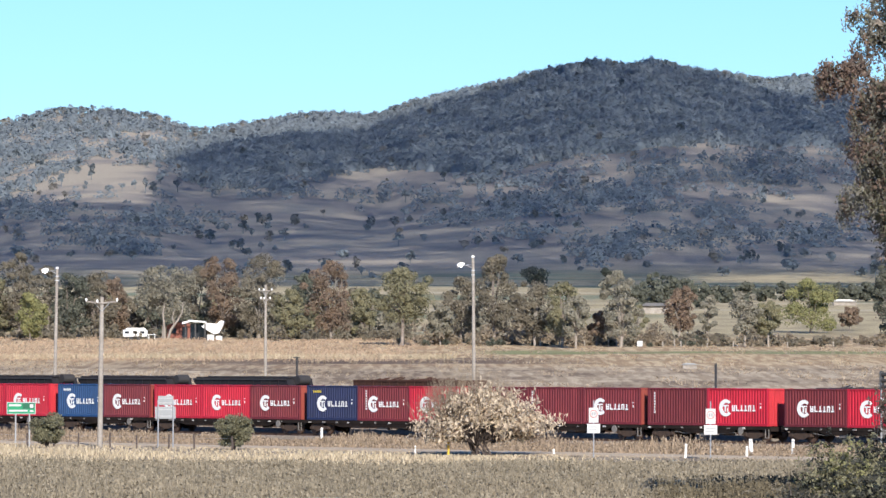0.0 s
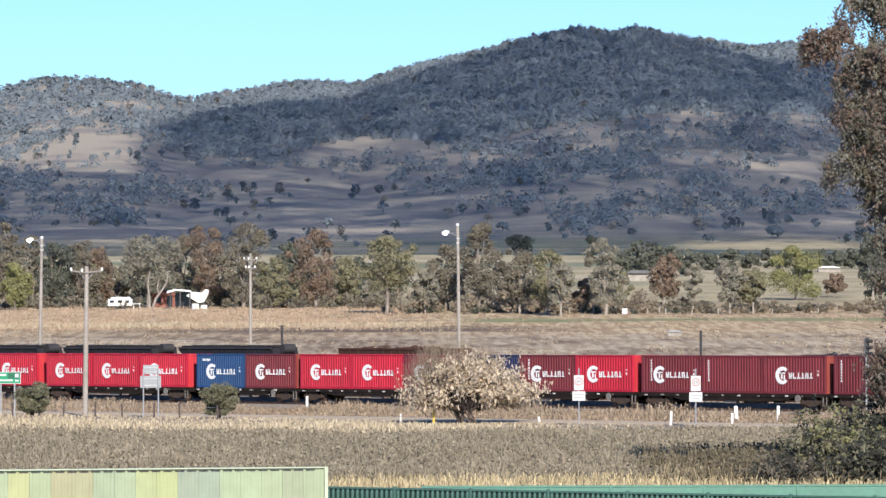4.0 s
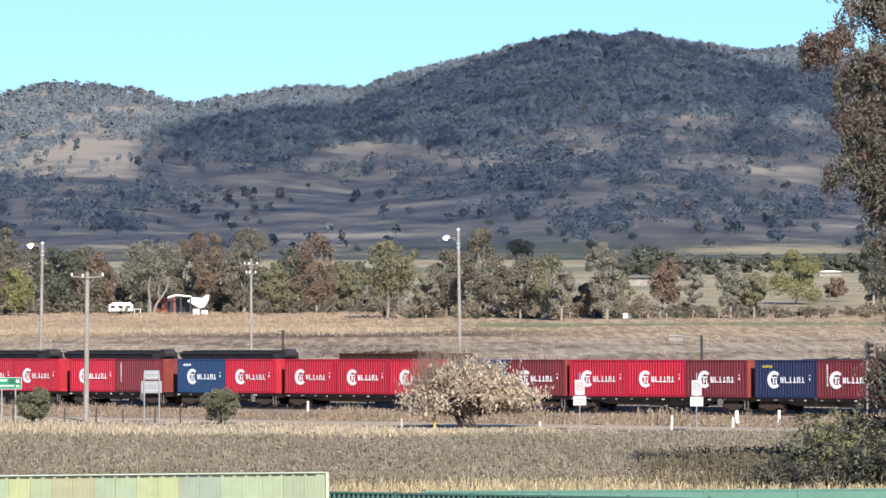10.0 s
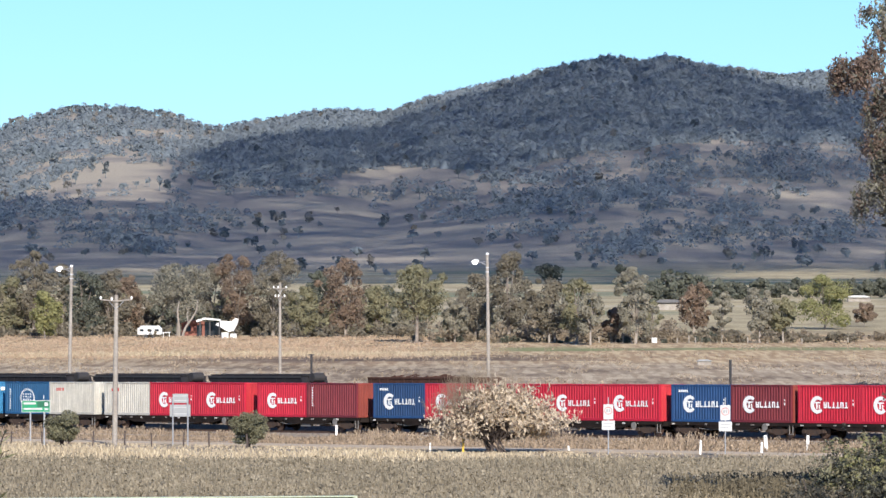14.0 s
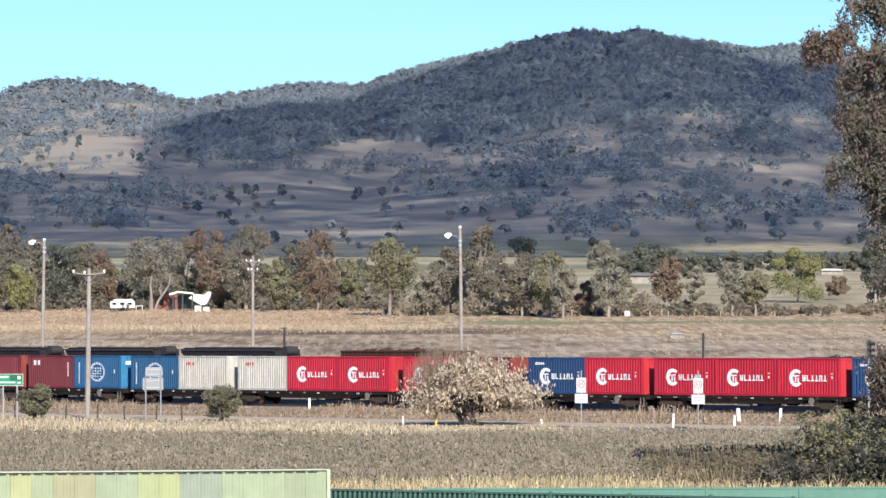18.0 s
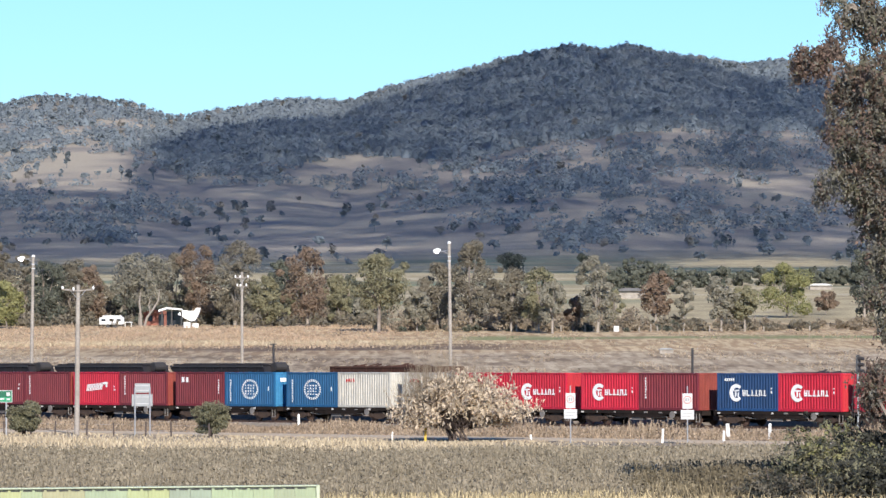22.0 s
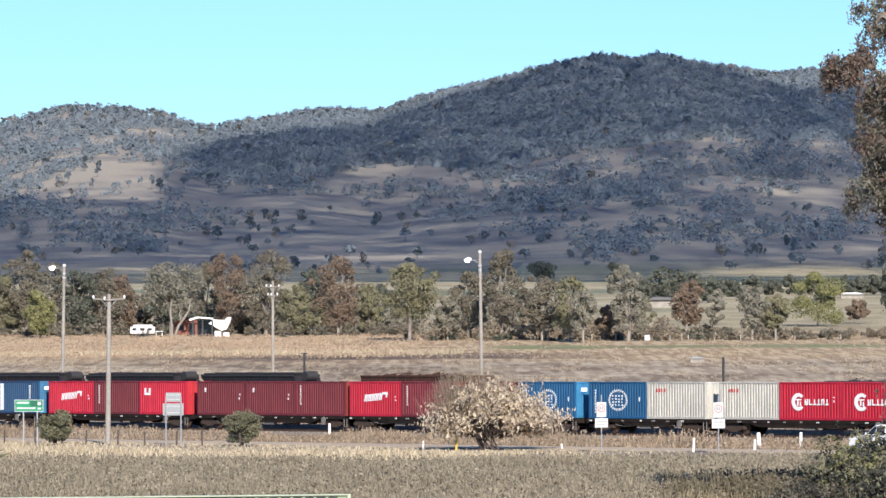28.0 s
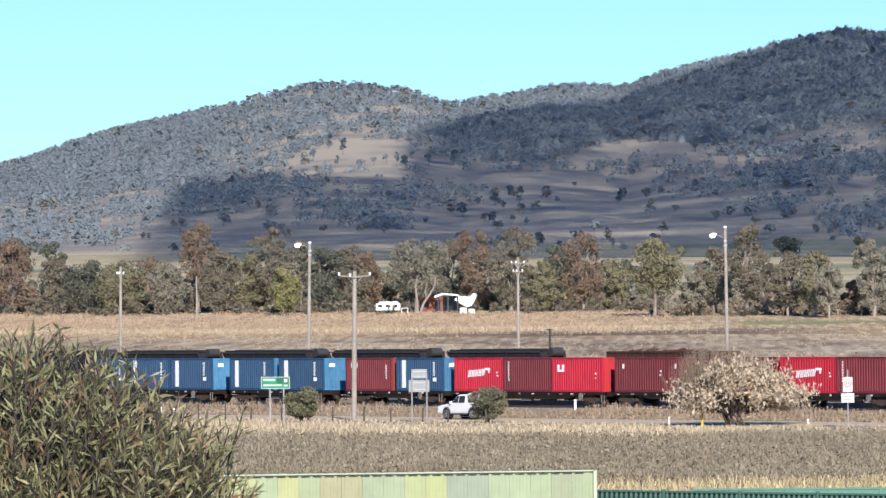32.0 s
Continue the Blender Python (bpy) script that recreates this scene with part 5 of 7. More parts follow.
def near_bush():
    """The leafy bush close to the camera: sprays of long narrow leaves, green and reddish."""
    rng = np.random.default_rng(400)
    t = empty("long_leaved_bush", Matrix.Translation(site(-131, 25)), "bush of long narrow green and reddish leaves near the camera", "bush")
    bm = bmesh.new()
    green, red = [], []
    for k in range(4000):
        a = rng.uniform(0, 6.28)
        r = math.sqrt(rng.random()) * 1.46
        h = 2.33 * (1 - 0.52 * (r / 1.46) ** 2.0) * rng.uniform(0.3, 1.0) ** 0.6
        tip = np.array([r * math.cos(a) * 1.0, r * math.sin(a), h])
        if k < 46:
            # a few long shoots straggling out of the side
            tip = np.array([rng.uniform(0.75, 1.16), rng.normal() * 0.12, 0])
            tip[2] = 1.55 + 0.30 * math.sin(tip[0] * 9 + k % 3 * 2.1) + rng.normal() * 0.04
        way = np.array([tip[0] * 0.35 + rng.normal() * 0.25, tip[1] * 0.35 + rng.normal() * 0.25, 0.75])
        way /= np.linalg.norm(way)
        start = tip - way * 0.32
        tube(bm, [tuple(start), tuple(tip)], [0.006, 0.003], 3, cap=False)
        side = np.cross(way, [0.3, 0.5, 0.1])
        for j in range(12):
            u = 0.20 + 0.80 * j / 11
            p = start + way * 0.32 * u
            spin = j * 2.4
            s1 = np.cross(way, [0, 0, 1.0]) + 1e-6
            s1 /= np.linalg.norm(s1)
            s2 = np.cross(way, s1)
            out = (s1 * math.cos(spin) + s2 * math.sin(spin)) * 0.8 + way * (0.55 + 0.5 * u) + rng.normal(size=3) * 0.12
            out /= np.linalg.norm(out)
            w = np.cross(out, rng.normal(size=3))
            w /= np.linalg.norm(w)
            ln, wd = rng.uniform(0.055, 0.105), rng.uniform(0.010, 0.016)
            q = np.array([p, p + out * ln * 0.45 + w * wd * 0.5, p + out * ln, p + out * ln * 0.45 - w * wd * 0.5])
            (red if rng.random() < (0.16 if u > 0.7 else 0.06) else green).append(q)
    for pts, leaf, nm in ((green, "near", "green_leaves"), (red, "tip", "reddish_leaves")):
        v = np.concatenate(pts)
        from_arrays(nm, v, np.arange(len(v)).reshape(-1, 4), LEAF[leaf], t)
    for k in range(26):
        a, r = rng.uniform(0, 6.28), rng.uniform(0.2, 0.8)
        tube(bm, [(0, 0, -0.2), (r * 0.4 * math.cos(a), r * 0.4 * math.sin(a), 0.9), (r * math.cos(a), r * math.sin(a), 2.0 - 0.8 * r)], [0.03, 0.02, 0.008], 5)
    part("stem", bm, DARK_BARK, t)


near_bush()


def weeds():
    """The brown weed paddock between the fence and the road, the straw along its edges, and the rank grass by the line."""
    rng = np.random.default_rng(500)
    stalk = mat("grey_brown_weeds", (0.25, 0.215, 0.156), (0.19, 0.165, 0.12), 0.12, 1.1, 0.9, 0.9, islands=0.22)
    straw = mat("straw_grass", (0.46, 0.385, 0.27), (0.375, 0.31, 0.21), 0.15, 1.5, 0.5, 0.9, islands=0.25)
    rank = mat("rank_brown_grass", (0.325, 0.255, 0.18), (0.23, 0.175, 0.125), 0.3, 1.5, 0.5, 0.9, islands=0.35)

    def blades(x, y, h, w, spread):
        n = len(x)
        z = land(x, y)
        a = rng.uniform(0, 6.28, n)
        dx, dy = np.cos(a) * w / 2, np.sin(a) * w / 2
        lx, ly = rng.normal(size=n) * spread * h, rng.normal(size=n) * spread * h
        v = np.stack([np.stack([x - dx, y - dy, z - 0.02], 1), np.stack([x + dx, y + dy, z - 0.02], 1), np.stack([x + dx * 0.8 + lx, y + dy * 0.8 + ly, z + h], 1), np.stack([x - dx * 0.5 + lx, y - dy * 0.5 + ly, z + h * 0.96], 1)], 1)
        return v.reshape(-1, 3)

    def heads(x, y, h, size):
        c = np.stack([x, y, land(x, y) + h], 1)
        return leaf_quads(c, size, rng, 1.2)[0]

    def field(n, d0, d1, b0=-140, b1=100):
        d = np.sqrt(rng.uniform(d0 ** 2, d1 ** 2, n))
        return rng.uniform(b0, b1, n) / 1000 * d, d

    def put(name, parts, material, label):
        v = np.concatenate(parts)
        ob = from_arrays(name, v, np.arange(len(v)).reshape(-1, 4), material)
        tagged(ob, label, "grass", kind="stuff")

    x, y = field(92000, 211, 309)
    h = rng.uniform(0.15, 0.55, len(x)) * np.clip(0.85 + 0.4 * waves(x, y, 3, 8), 0.4, 1.3)
    put("weeds", [blades(x, y, h, 0.05, 0.25), heads(x[::2], y[::2], h[::2] * rng.uniform(0.6, 1.15, len(x[::2])), 0.12)], stalk, "grey-brown dead weeds with seed heads filling the paddock")
    x, y = field(16500, 190, 216)
    h = rng.uniform(0.1, 0.38, len(x))
    n2 = 60000
    u2, o2 = rng.uniform(-125, 75, n2), rng.uniform(-86, -28.5, n2)
    x2, y2 = TRACK_X * u2 + ACROSS_X * o2, 395.3 + TRACK_Y * u2 + ACROSS_Y * o2
    keep = (y2 > 303) & (rng.random(n2) < np.where(x2 > 7, 0.3, 1.0))
    x2, y2 = x2[keep], y2[keep]
    off = 0.5 + 0.5 * waves(x2, y2, 4, 9)
    h2 = rng.uniform(0.1, 0.40, len(x2)) * (0.5 + off) * np.where(o2[keep] > -42, 0.3, 1.0)
    put("yellow_grass", [blades(x, y, h, 0.05, 0.3)], mat("yellow_straw", (0.43, 0.355, 0.215), (0.33, 0.275, 0.16), 0.15, 1.5, 0.6, 0.9, islands=0.35), "yellow rank straw behind the yard fence")
    put("straw_grass", [blades(x2, y2, h2, 0.07, 0.35)], straw, "pale straw-coloured dry grass along the paddock's edges")
    # taller grey-olive weeds round the shrubs, standing on dark litter
    x, y = field(9000, 207, 240, 36, 96)
    keep = (waves(x, y, 1.3, 17) > -0.25) & (rng.random(len(x)) < np.clip((x / y * 1000 - 34) / 22, 0.15, 1))
    x, y = x[keep], y[keep]
    h = rng.uniform(0.35, 1.05, len(x))
    put("tall_weeds", [blades(x, y, h, 0.045, 0.2)] + [heads(x + rng.normal(size=len(x)) * 0.08, y, h * k, 0.10) for k in (0.95, 0.75, 0.55, 0.35)], mat("grey_olive_weeds", (0.155, 0.13, 0.085), (0.10, 0.085, 0.058), 0.3, 1.5, 0.6, 0.9, islands=0.35), "tall grey-olive weeds beside the straggling shrubs")
    x, y = field(1300, 204, 216, 40, 96)
    put("dry_stalks", [blades(x, y, rng.uniform(0.2, 0.75, len(x)), 0.035, 0.35)], mat("tan_olive_stalks", (0.30, 0.25, 0.16), (0.21, 0.175, 0.11), 0.5, 2, 0.5, 0.9, islands=0.35), "dry tan stalks standing among the dark shrubs")
    # rank grass between road and railway
    n = 44000
    u, o = rng.uniform(-125, 75, n), rng.uniform(-20.6, -2.0, n)
    p = np.stack([TRACK_X * u + ACROSS_X * o, 395.3 + TRACK_Y * u + ACROSS_Y * o], 1)
    h = rng.uniform(0.2, 0.92, n) * np.clip(0.55 + 0.85 * waves(p[:, 0], p[:, 1], 3, 13), 0.12, 1.35) * np.where(o < -17, 0.5, 1.0)
    put("rank_grass", [blades(p[:, 0], p[:, 1], h, 0.06, 0.25), heads(p[:, 0], p[:, 1], h * rng.uniform(0.5, 0.95, n), 0.12)], rank, "rank russet-brown grass between the road and the railway")
    # tussocks and dead stalks over the far paddock
    n = 26000
    d = np.sqrt(rng.uniform(440 ** 2, 900 ** 2, n))
    b = rng.uniform(-130, 96, n)
    keep = waves(b * d / 1000, d * 0.15, 2.2, 37) > 0.05
    x, d = (b * d / 1000)[keep], d[keep]
    put("paddock_tussocks", [blades(x, d, rng.uniform(0.08, 0.25, len(x)), 0.16, 0.8), heads(x, d, rng.uniform(0.05, 0.20, len(x)), 0.17)], mat("grey_tan_tussock", (0.34, 0.275, 0.20), (0.26, 0.21, 0.15), 0.05, 0.4, 0.5, 0.9, islands=0.2), "grey-tan tussocks and dead stalks scattered over the paddock")
    # tall grass before the trees
    n = 60000
    d = rng.uniform(740, 905, n)
    b = rng.uniform(-135, 95, n)
    keep = rng.random(n) < smooth01((2 - b) / 22)
    x, d = (b / 1000 * d)[keep], d[keep]
    tall = np.clip(0.35 + 0.5 * waves(x, d * 0.12, 1.6, 31), 0.08, 1.0)
    xe, de = rng.uniform(-132, 0, 9000) / 1000, rng.uniform(756, 773, 9000) + 0
    de = de + 5 * waves(xe * 770, de * 0, 14, 33)
    put("pale_edge_grass", [blades(xe * de, de, rng.uniform(0.15, 0.6, 9000), 0.09, 0.5)], straw, "pale straw along the edge of the rusty grass")
    put("far_grass", [blades(x, d, rng.uniform(0.3, 1.0, len(x)) * tall, 0.06, 0.4), heads(x, d, rng.uniform(0.2, 0.9, len(x)) * tall, 0.13)], mat("tan_grass", (0.44, 0.34, 0.235), (0.33, 0.235, 0.165), 0.09, 0.5, 0.9, 0.9, islands=0.16), "tall rusty dry grass before the row of trees")


weeds()

# ---- road ----
ASPHALT = mat("worn_asphalt", (0.52, 0.425, 0.31), (0.45, 0.365, 0.265), 0.08, 4, 0.5, 0.9, bump=0.01)
GRAVEL = mat("gravel_shoulder", (0.40, 0.33, 0.24), (0.34, 0.27, 0.19), 0.15, 5, 0.7, 0.95, bump=0.03)
TIMBER = mat("weathered_pole_timber", (0.36, 0.33, 0.29), (0.25, 0.22, 0.19), 0.8, 7, 0.6, 0.9, bump=0.01)
BLACK = mat("black_iron", (0.025, 0.025, 0.028), (0.04, 0.036, 0.034), 1, 8, 0.5, 0.6, bump=0.01)
COAL_BODY = mat("sooty_wagon_steel", (0.020, 0.020, 0.026), (0.032, 0.030, 0.030), 0.5, 6, 0.6, 0.95, bump=0.01)
RUSTY = mat("rusted_wagon_steel", (0.09, 0.042, 0.03), (0.055, 0.033, 0.027), 0.6, 6, 0.8, 0.85, bump=0.01)
SIGN_BACK = mat("sign_back_aluminium", (0.30, 0.31, 0.31), (0.26, 0.27, 0.27), 1.5, 12, 0.3, 0.7, 0.0)
WHITE_SIGN = mat("white_sign_sheet", (0.56, 0.56, 0.55), (0.46, 0.46, 0.455), 1.5, 12, 0.3, 0.6)
GREEN_SIGN = mat("green_sign_sheet", (0.012, 0.27, 0.12), (0.012, 0.23, 0.10), 1.5, 12, 0.2, 0.5)
DARK_GREEN = mat("dark_green_sign_sheet", (0.01, 0.12, 0.06), (0.01, 0.10, 0.05), 1.5, 12, 0.2, 0.5)
YELLOW_POST = mat("yellow_post_paint", (0.70, 0.46, 0.05), (0.6, 0.38, 0.04), 2, 10, 0.3, 0.6)
POST_WHITE = mat("white_post_paint", (0.84, 0.83, 0.80), (0.72, 0.71, 0.68), 2, 10, 0.3, 0.6)
LAMP_GLOW = mat("lamp_lens", (0.9, 0.85, 0.85), glow=(1.0, 0.90, 0.92, 6.0))
ROAD_OFF = -24.6


def road():
    for name, half, z, m, label in (("road_shoulder", 4.6, 0.02, GRAVEL, "gravel shoulders along the country road"), ("road", 3.3, 0.06, ASPHALT, "worn pale asphalt of the country road beside the railway")):
        bm = bmesh.new()
        rows = []
        for k in range(0, 117):
            u = -240 + k * 7
            rows.append([bm.verts.new(along(u, ROAD_OFF + o, zz)) for o, zz in ((-half, -0.05), (-half, z), (0, z + 0.03), (half, z), (half, -0.05))])
        for a, b in zip(rows, rows[1:]):
            for i in range(4):
                bm.faces.new((a[i], b[i], b[i + 1], a[i + 1]))
        tagged(part(name, bm, m), label, "road", kind="structure")


road()


# ---- poles and lamps ----
def lamp_pole(b, d, height, lean, head, drop):
    p = empty("lamp_pole", Matrix.Translation(site(b, d)), "tall weathered yard lamp pole with a lit lamp", "lamp pole", "yard lamps")
    part("pole", tubes(([(0, 0, -0.5), (lean * 0.5, 0, height * 0.5), (lean, 0, height)], [0.17, 0.145, 0.115]), sides=12), TIMBER, p)
    part("pole_cap", tubes(([(lean, 0, height), (lean, 0, height + 0.16)], [0.15, 0.11]), sides=10), POST_WHITE, p, "white pole cap")
    z = height - drop
    part("bracket", tubes(([(lean, 0, z - 0.25), (lean - head * 0.5, -0.02, z + 0.02), (lean - head + 0.2, -0.05, z)], 0.03), ([(lean, 0, z + 0.1), (lean - head * 0.6, 0, z + 0.04)], 0.02), sides=6), GALV, p)
    part("lamp_head", tubes(([(lean - head + 0.26, -0.05, z + 0.14), (lean - head, -0.08, z + 0.10), (lean - head - 0.32, -0.12, z - 0.02)], [0.09, 0.19, 0.15]), sides=12), POST_WHITE, p, "white lamp housing")
    part("lens", tubes(([(lean - head - 0.03, -0.30, z - 0.02), (lean - head - 0.03, -0.36, z - 0.06)], [0.15, 0.12]), sides=12), LAMP_GLOW, p, "glowing lamp lens")
    for k in (0.45, 0.8):
        part("clamp", boxes((lean - 0.14, -0.14, height - drop - k, lean + 0.16, 0.14, height - drop - k + 0.08)), GALV, p)
    return p


lamp_pole(3.35, 440, 14.4, -0.14, 0.95, 0.65)
lamp_pole(-74.2, 450, 13.6, 0.25, 0.95, 0.2)


def power_pole(b, d, height, r, arms, lean=0.0, label="weathered timber power pole with a cross-arm and insulators"):
    p = empty("power_pole", Matrix.Translation(site(b, d)), label, "power pole", "power poles")
    part("pole", tubes(([(0, 0, -0.5), (lean * 0.5, 0, height * 0.5), (lean, 0, height)], [r, r * 0.9, r * 0.72]), sides=12), TIMBER, p)
    for z, half, up in arms:
        part("cross_arm", tubes(([(lean - half, -0.2, z + up), (lean, -0.2, z), (lean + half, -0.2, z + up)], 0.055), sides=6), TIMBER, p)
        part("brace", tubes(([(lean - half * 0.5, -0.19, z + up * 0.4), (lean, -0.16, z - 0.55)], 0.02), ([(lean + half * 0.5, -0.19, z + up * 0.4), (lean, -0.16, z - 0.55)], 0.02), sides=5), GALV, p)
        for x in (-0.97, -0.28, 0.97):
            part("insulator", tubes(([(lean + x * half, -0.2, z + up * abs(x)), (lean + x * half, -0.2, z + up * abs(x) + 0.12), (lean + x * half, -0.2, z + up * abs(x) + 0.24)], [0.05, 0.09, 0.05]), sides=8), POST_WHITE, p, "white porcelain insulator")
    return p


power_pole(-65.7, 376, 10.4, 0.19, [(9.95, 1.1, 0.12)], 0.12)
power_pole(-35.2, 520, 12.2, 0.16, [(11.6, 0.62, 0.03), (10.8, 0.45, 0.0)], 0.0)
power_pole(-108.9, 480, 12.0, 0.16, [(11.3, 0.3, 0.0)], 0.05, "weathered timber power pole behind the siding")
power_pole(-94.7, 850, 7.0, 0.15, [], 0.0, "thin timber pole in the far paddock")


def iron_post(b, d, height, bar):
    p = empty("signal_post", Matrix.Translation(site(b, d)), "black iron post beside the railway siding", "post", "iron posts")
    part("post", tubes(([(0, 0, -0.4), (0, 0, height)], 0.09), sides=8), BLACK, p)
    if bar:
        part("cross_bar", boxes((-0.32, -0.04, height - 0.10, 0.25, 0.04, height - 0.02)), BLACK, p)
    part("base_box", boxes((-0.16, -0.16, -0.3, 0.16, 0.16, 0.5), bevel=0.03), BLACK, p)


iron_post(-29.4, 450, 6.35, True)
iron_post(47.8, 392, 5.85, False)


# ---- signs and posts by the road ----
def direction_sign():
    s = empty("direction_sign", Matrix.Translation(site(-80.2, 372)), "green road direction sign with white lettering on two posts", "road sign")
    for x in (-0.40, 0.56):
        part("post", tubes(([(x, 0.06, -0.4), (x, 0.06, 2.95)], 0.055), sides=8), GALV, s)
    part("panel", boxes((-1.0, -0.02, 2.30, 1.0, 0.02, 3.12), bevel=0.006), GREEN_SIGN, s)
    part("border", boxes((-1.0, -0.028, 3.08, 1.0, -0.021, 3.12), (-1.0, -0.028, 2.30, 1.0, -0.021, 2.34), (-1.0, -0.028, 2.34, -0.96, -0.021, 3.08), (0.96, -0.028, 2.34, 1.0, -0.021, 3.08)), WHITE_SIGN, s, "white border")
    part("dark_patch", boxes((0.1, -0.026, 2.66, 0.92, -0.021, 3.06)), DARK_GREEN, s, "darker green plate")
    part("lettering", boxes((-0.85, -0.03, 2.84, 0.0, -0.022, 2.98), (-0.85, -0.03, 2.48, 0.45, -0.022, 2.60), (0.6, -0.034, 2.74, 0.85, -0.027, 2.98), (0.6, -0.03, 2.45, 0.85, -0.022, 2.58)), WHITE_SIGN, s, "white lettering bars")
    s.matrix_basis = s.matrix_basis @ pose(0, 0, 0, 0, 0, -6)


def sign_backs():
    s = empty("road_sign_back", Matrix.Translation(site(-53.6, 370)), "two grey aluminium road signs seen from the back", "road sign")
    for x in (-0.50, 0.52):
        part("post", tubes(([(x, -0.06, -0.4), (x, -0.06, 3.3)], 0.05), sides=8), GALV, s)
    part("upper_plate", boxes((-0.52, -0.01, 2.95, 0.54, 0.015, 3.58), bevel=0.005), SIGN_BACK, s)
    part("lower_plate", boxes((-0.72, -0.01, 2.02, 0.70, 0.015, 2.84), bevel=0.005), SIGN_BACK, s)
    for z in (3.1, 3.42, 2.2, 2.65):
        part("stiffener", boxes((-0.5, -0.04, z - 0.025, 0.5, -0.011, z + 0.025)), GALV, s)


def speed_sign(b, d):
    s = empty("speed_sign", Matrix.Translation(site(b, d)), "white road sign with a ring above a smaller plate", "road sign", "speed signs")
    part("post", tubes(([(0, 0.05, -0.4), (0, 0.05, 3.55)], 0.04), sides=8), GALV, s)
    part("plate", boxes((-0.30, -0.012, 2.17, 0.30, 0.012, 3.10), bevel=0.005), WHITE_SIGN, s)
    ring = bmesh.new()
    pts = [(0.22 * math.cos(k * math.tau / 24), -0.018, 2.72 + 0.22 * math.sin(k * math.tau / 24)) for k in range(25)]
    tube(ring, pts, [0.03] * 25, 5, cap=False)
    part("ring", ring, mat("faded_red_ring", (0.55, 0.20, 0.19), (0.5, 0.25, 0.22), 2, 9, 0.3, 0.6), s, "faded red ring")
    part("numeral", boxes((-0.12, -0.02, 2.62, -0.03, -0.013, 2.82), (0.03, -0.02, 2.62, 0.12, -0.013, 2.82)), SIGN_BACK, s, "grey numeral bars")
    part("lower_plate", boxes((-0.40, -0.012, 1.52, 0.40, 0.012, 2.10), bevel=0.005), WHITE_SIGN, s)
    part("lettering", boxes((-0.32, -0.02, 1.88, 0.32, -0.013, 1.93), (-0.32, -0.02, 1.70, 0.2, -0.013, 1.75)), SIGN_BACK, s, "grey lettering bars")


direction_sign()
sign_backs()
speed_sign(25.3, 336)
speed_sign(46.85, 330)


def marker_post(b, d, h, w, m=None, lean=0.0, label="white roadside guide post in dry grass"):
    p = empty("guide_post", Matrix.Translation(site(b, d)) @ pose(0, 0, 0, 0, lean, 0), label, "post", "guide posts")
    part("post", boxes((-w / 2, -0.05, -0.3, w / 2, 0.05, h), bevel=0.012), m or POST_WHITE, p)
    part("reflector", boxes((-w * 0.25, -0.058, h - 0.2, w * 0.25, -0.051, h - 0.1)), SIGN_BACK, p)


for row in ((42.2, 334, 0.9, 0.13, None, 3), (53.5, 337, 0.72, 0.14, None, 2), (54.4, 350, 0.98, 0.22, None, -4), (62.0, 350, 0.98, 0.18, None, 1), (-7.6, 345, 0.6, 0.09, None, 2), (18.0, 345, 0.4, 0.12, None, -3), (-24.8, 402, 1.05, 0.17, None, 0), (-101.5, 378, 1.0, 0.17, None, 0), (-99.0, 380, 0.9, 0.12, None, 0)):
    marker_post(*row)
marker_post(-1.45, 345, 0.82, 0.14, YELLOW_POST, 0, "yellow roadside marker post in dry grass")


def wire_fence():
    """The low stock fence between road verge and weeds."""
    f = empty("wire_fence", Matrix.Identity(4), "low wire stock fence with thin dark posts along the road", "fence")
    rng = np.random.default_rng(31)
    line = []
    for k in range(34):
        u = -92 + k * 3.3
        p = along(u + rng.uniform(-0.5, 0.5), -34.0, 0)
        p.z = land_at(p.x, p.y)
        line.append(p)
        h = rng.uniform(0.85, 1.1)
        q = part("fence_post", tubes(([(0, 0, -0.3), (rng.uniform(-.05, .05), 0, h)], 0.06), sides=6), DARK_BARK, f)
        q.matrix_basis = Matrix.Translation(p)
    for z in (0.45, 0.8):
        part("wire", tubes(([p + Vector((0, 0, z)) for p in line], 0.006), sides=3), GALV, f)


wire_fence()


def rail_signal():
    s = empty("railway_signal", Matrix.Translation(site(78.3, 356)) @ pose(0, 0, 0, 0, 0, 52), "black three-aspect railway colour light signal on a grey mast", "railway signal")
    part("mast", tubes(([(0, 0, -0.4), (0, 0, 5.2)], 0.06), sides=10), SIGN_BACK, s)
    part("backboard", boxes((-0.19, -0.06, 4.12, 0.19, 0.0, 5.36), bevel=0.09), mat("grey_signal_board", (0.085, 0.09, 0.095), (0.06, 0.062, 0.066), 1.5, 9, 0.5, 0.7), s)
    for k, z in enumerate((4.34, 4.74, 5.14)):
        part("hood", tubes(([(0, -0.05, z), (0, -0.46, z - 0.03)], [0.13, 0.11]), sides=14), BLACK, s)
        part("lens", tubes(([(0, -0.06, z), (0, -0.10, z)], 0.11), sides=14), RED_PAINT if k == 0 else DARK_GREEN, s)
    part("number_plate", boxes((-0.2, -0.09, 3.25, 0.2, -0.076, 3.6)), WHITE_SIGN, s, "white plate")
    part("ladder", tubes(([(-0.15, 0.5, 0), (-0.15, 0.12, 4.6)], 0.02), ([(0.15, 0.5, 0), (0.15, 0.12, 4.6)], 0.02), *[([(-0.15, 0.5 - 0.38 * k / 13, 4.6 * k / 13), (0.15, 0.5 - 0.38 * k / 13, 4.6 * k / 13)], 0.014) for k in range(1, 13)], sides=5), BLACK, s)


rail_signal()


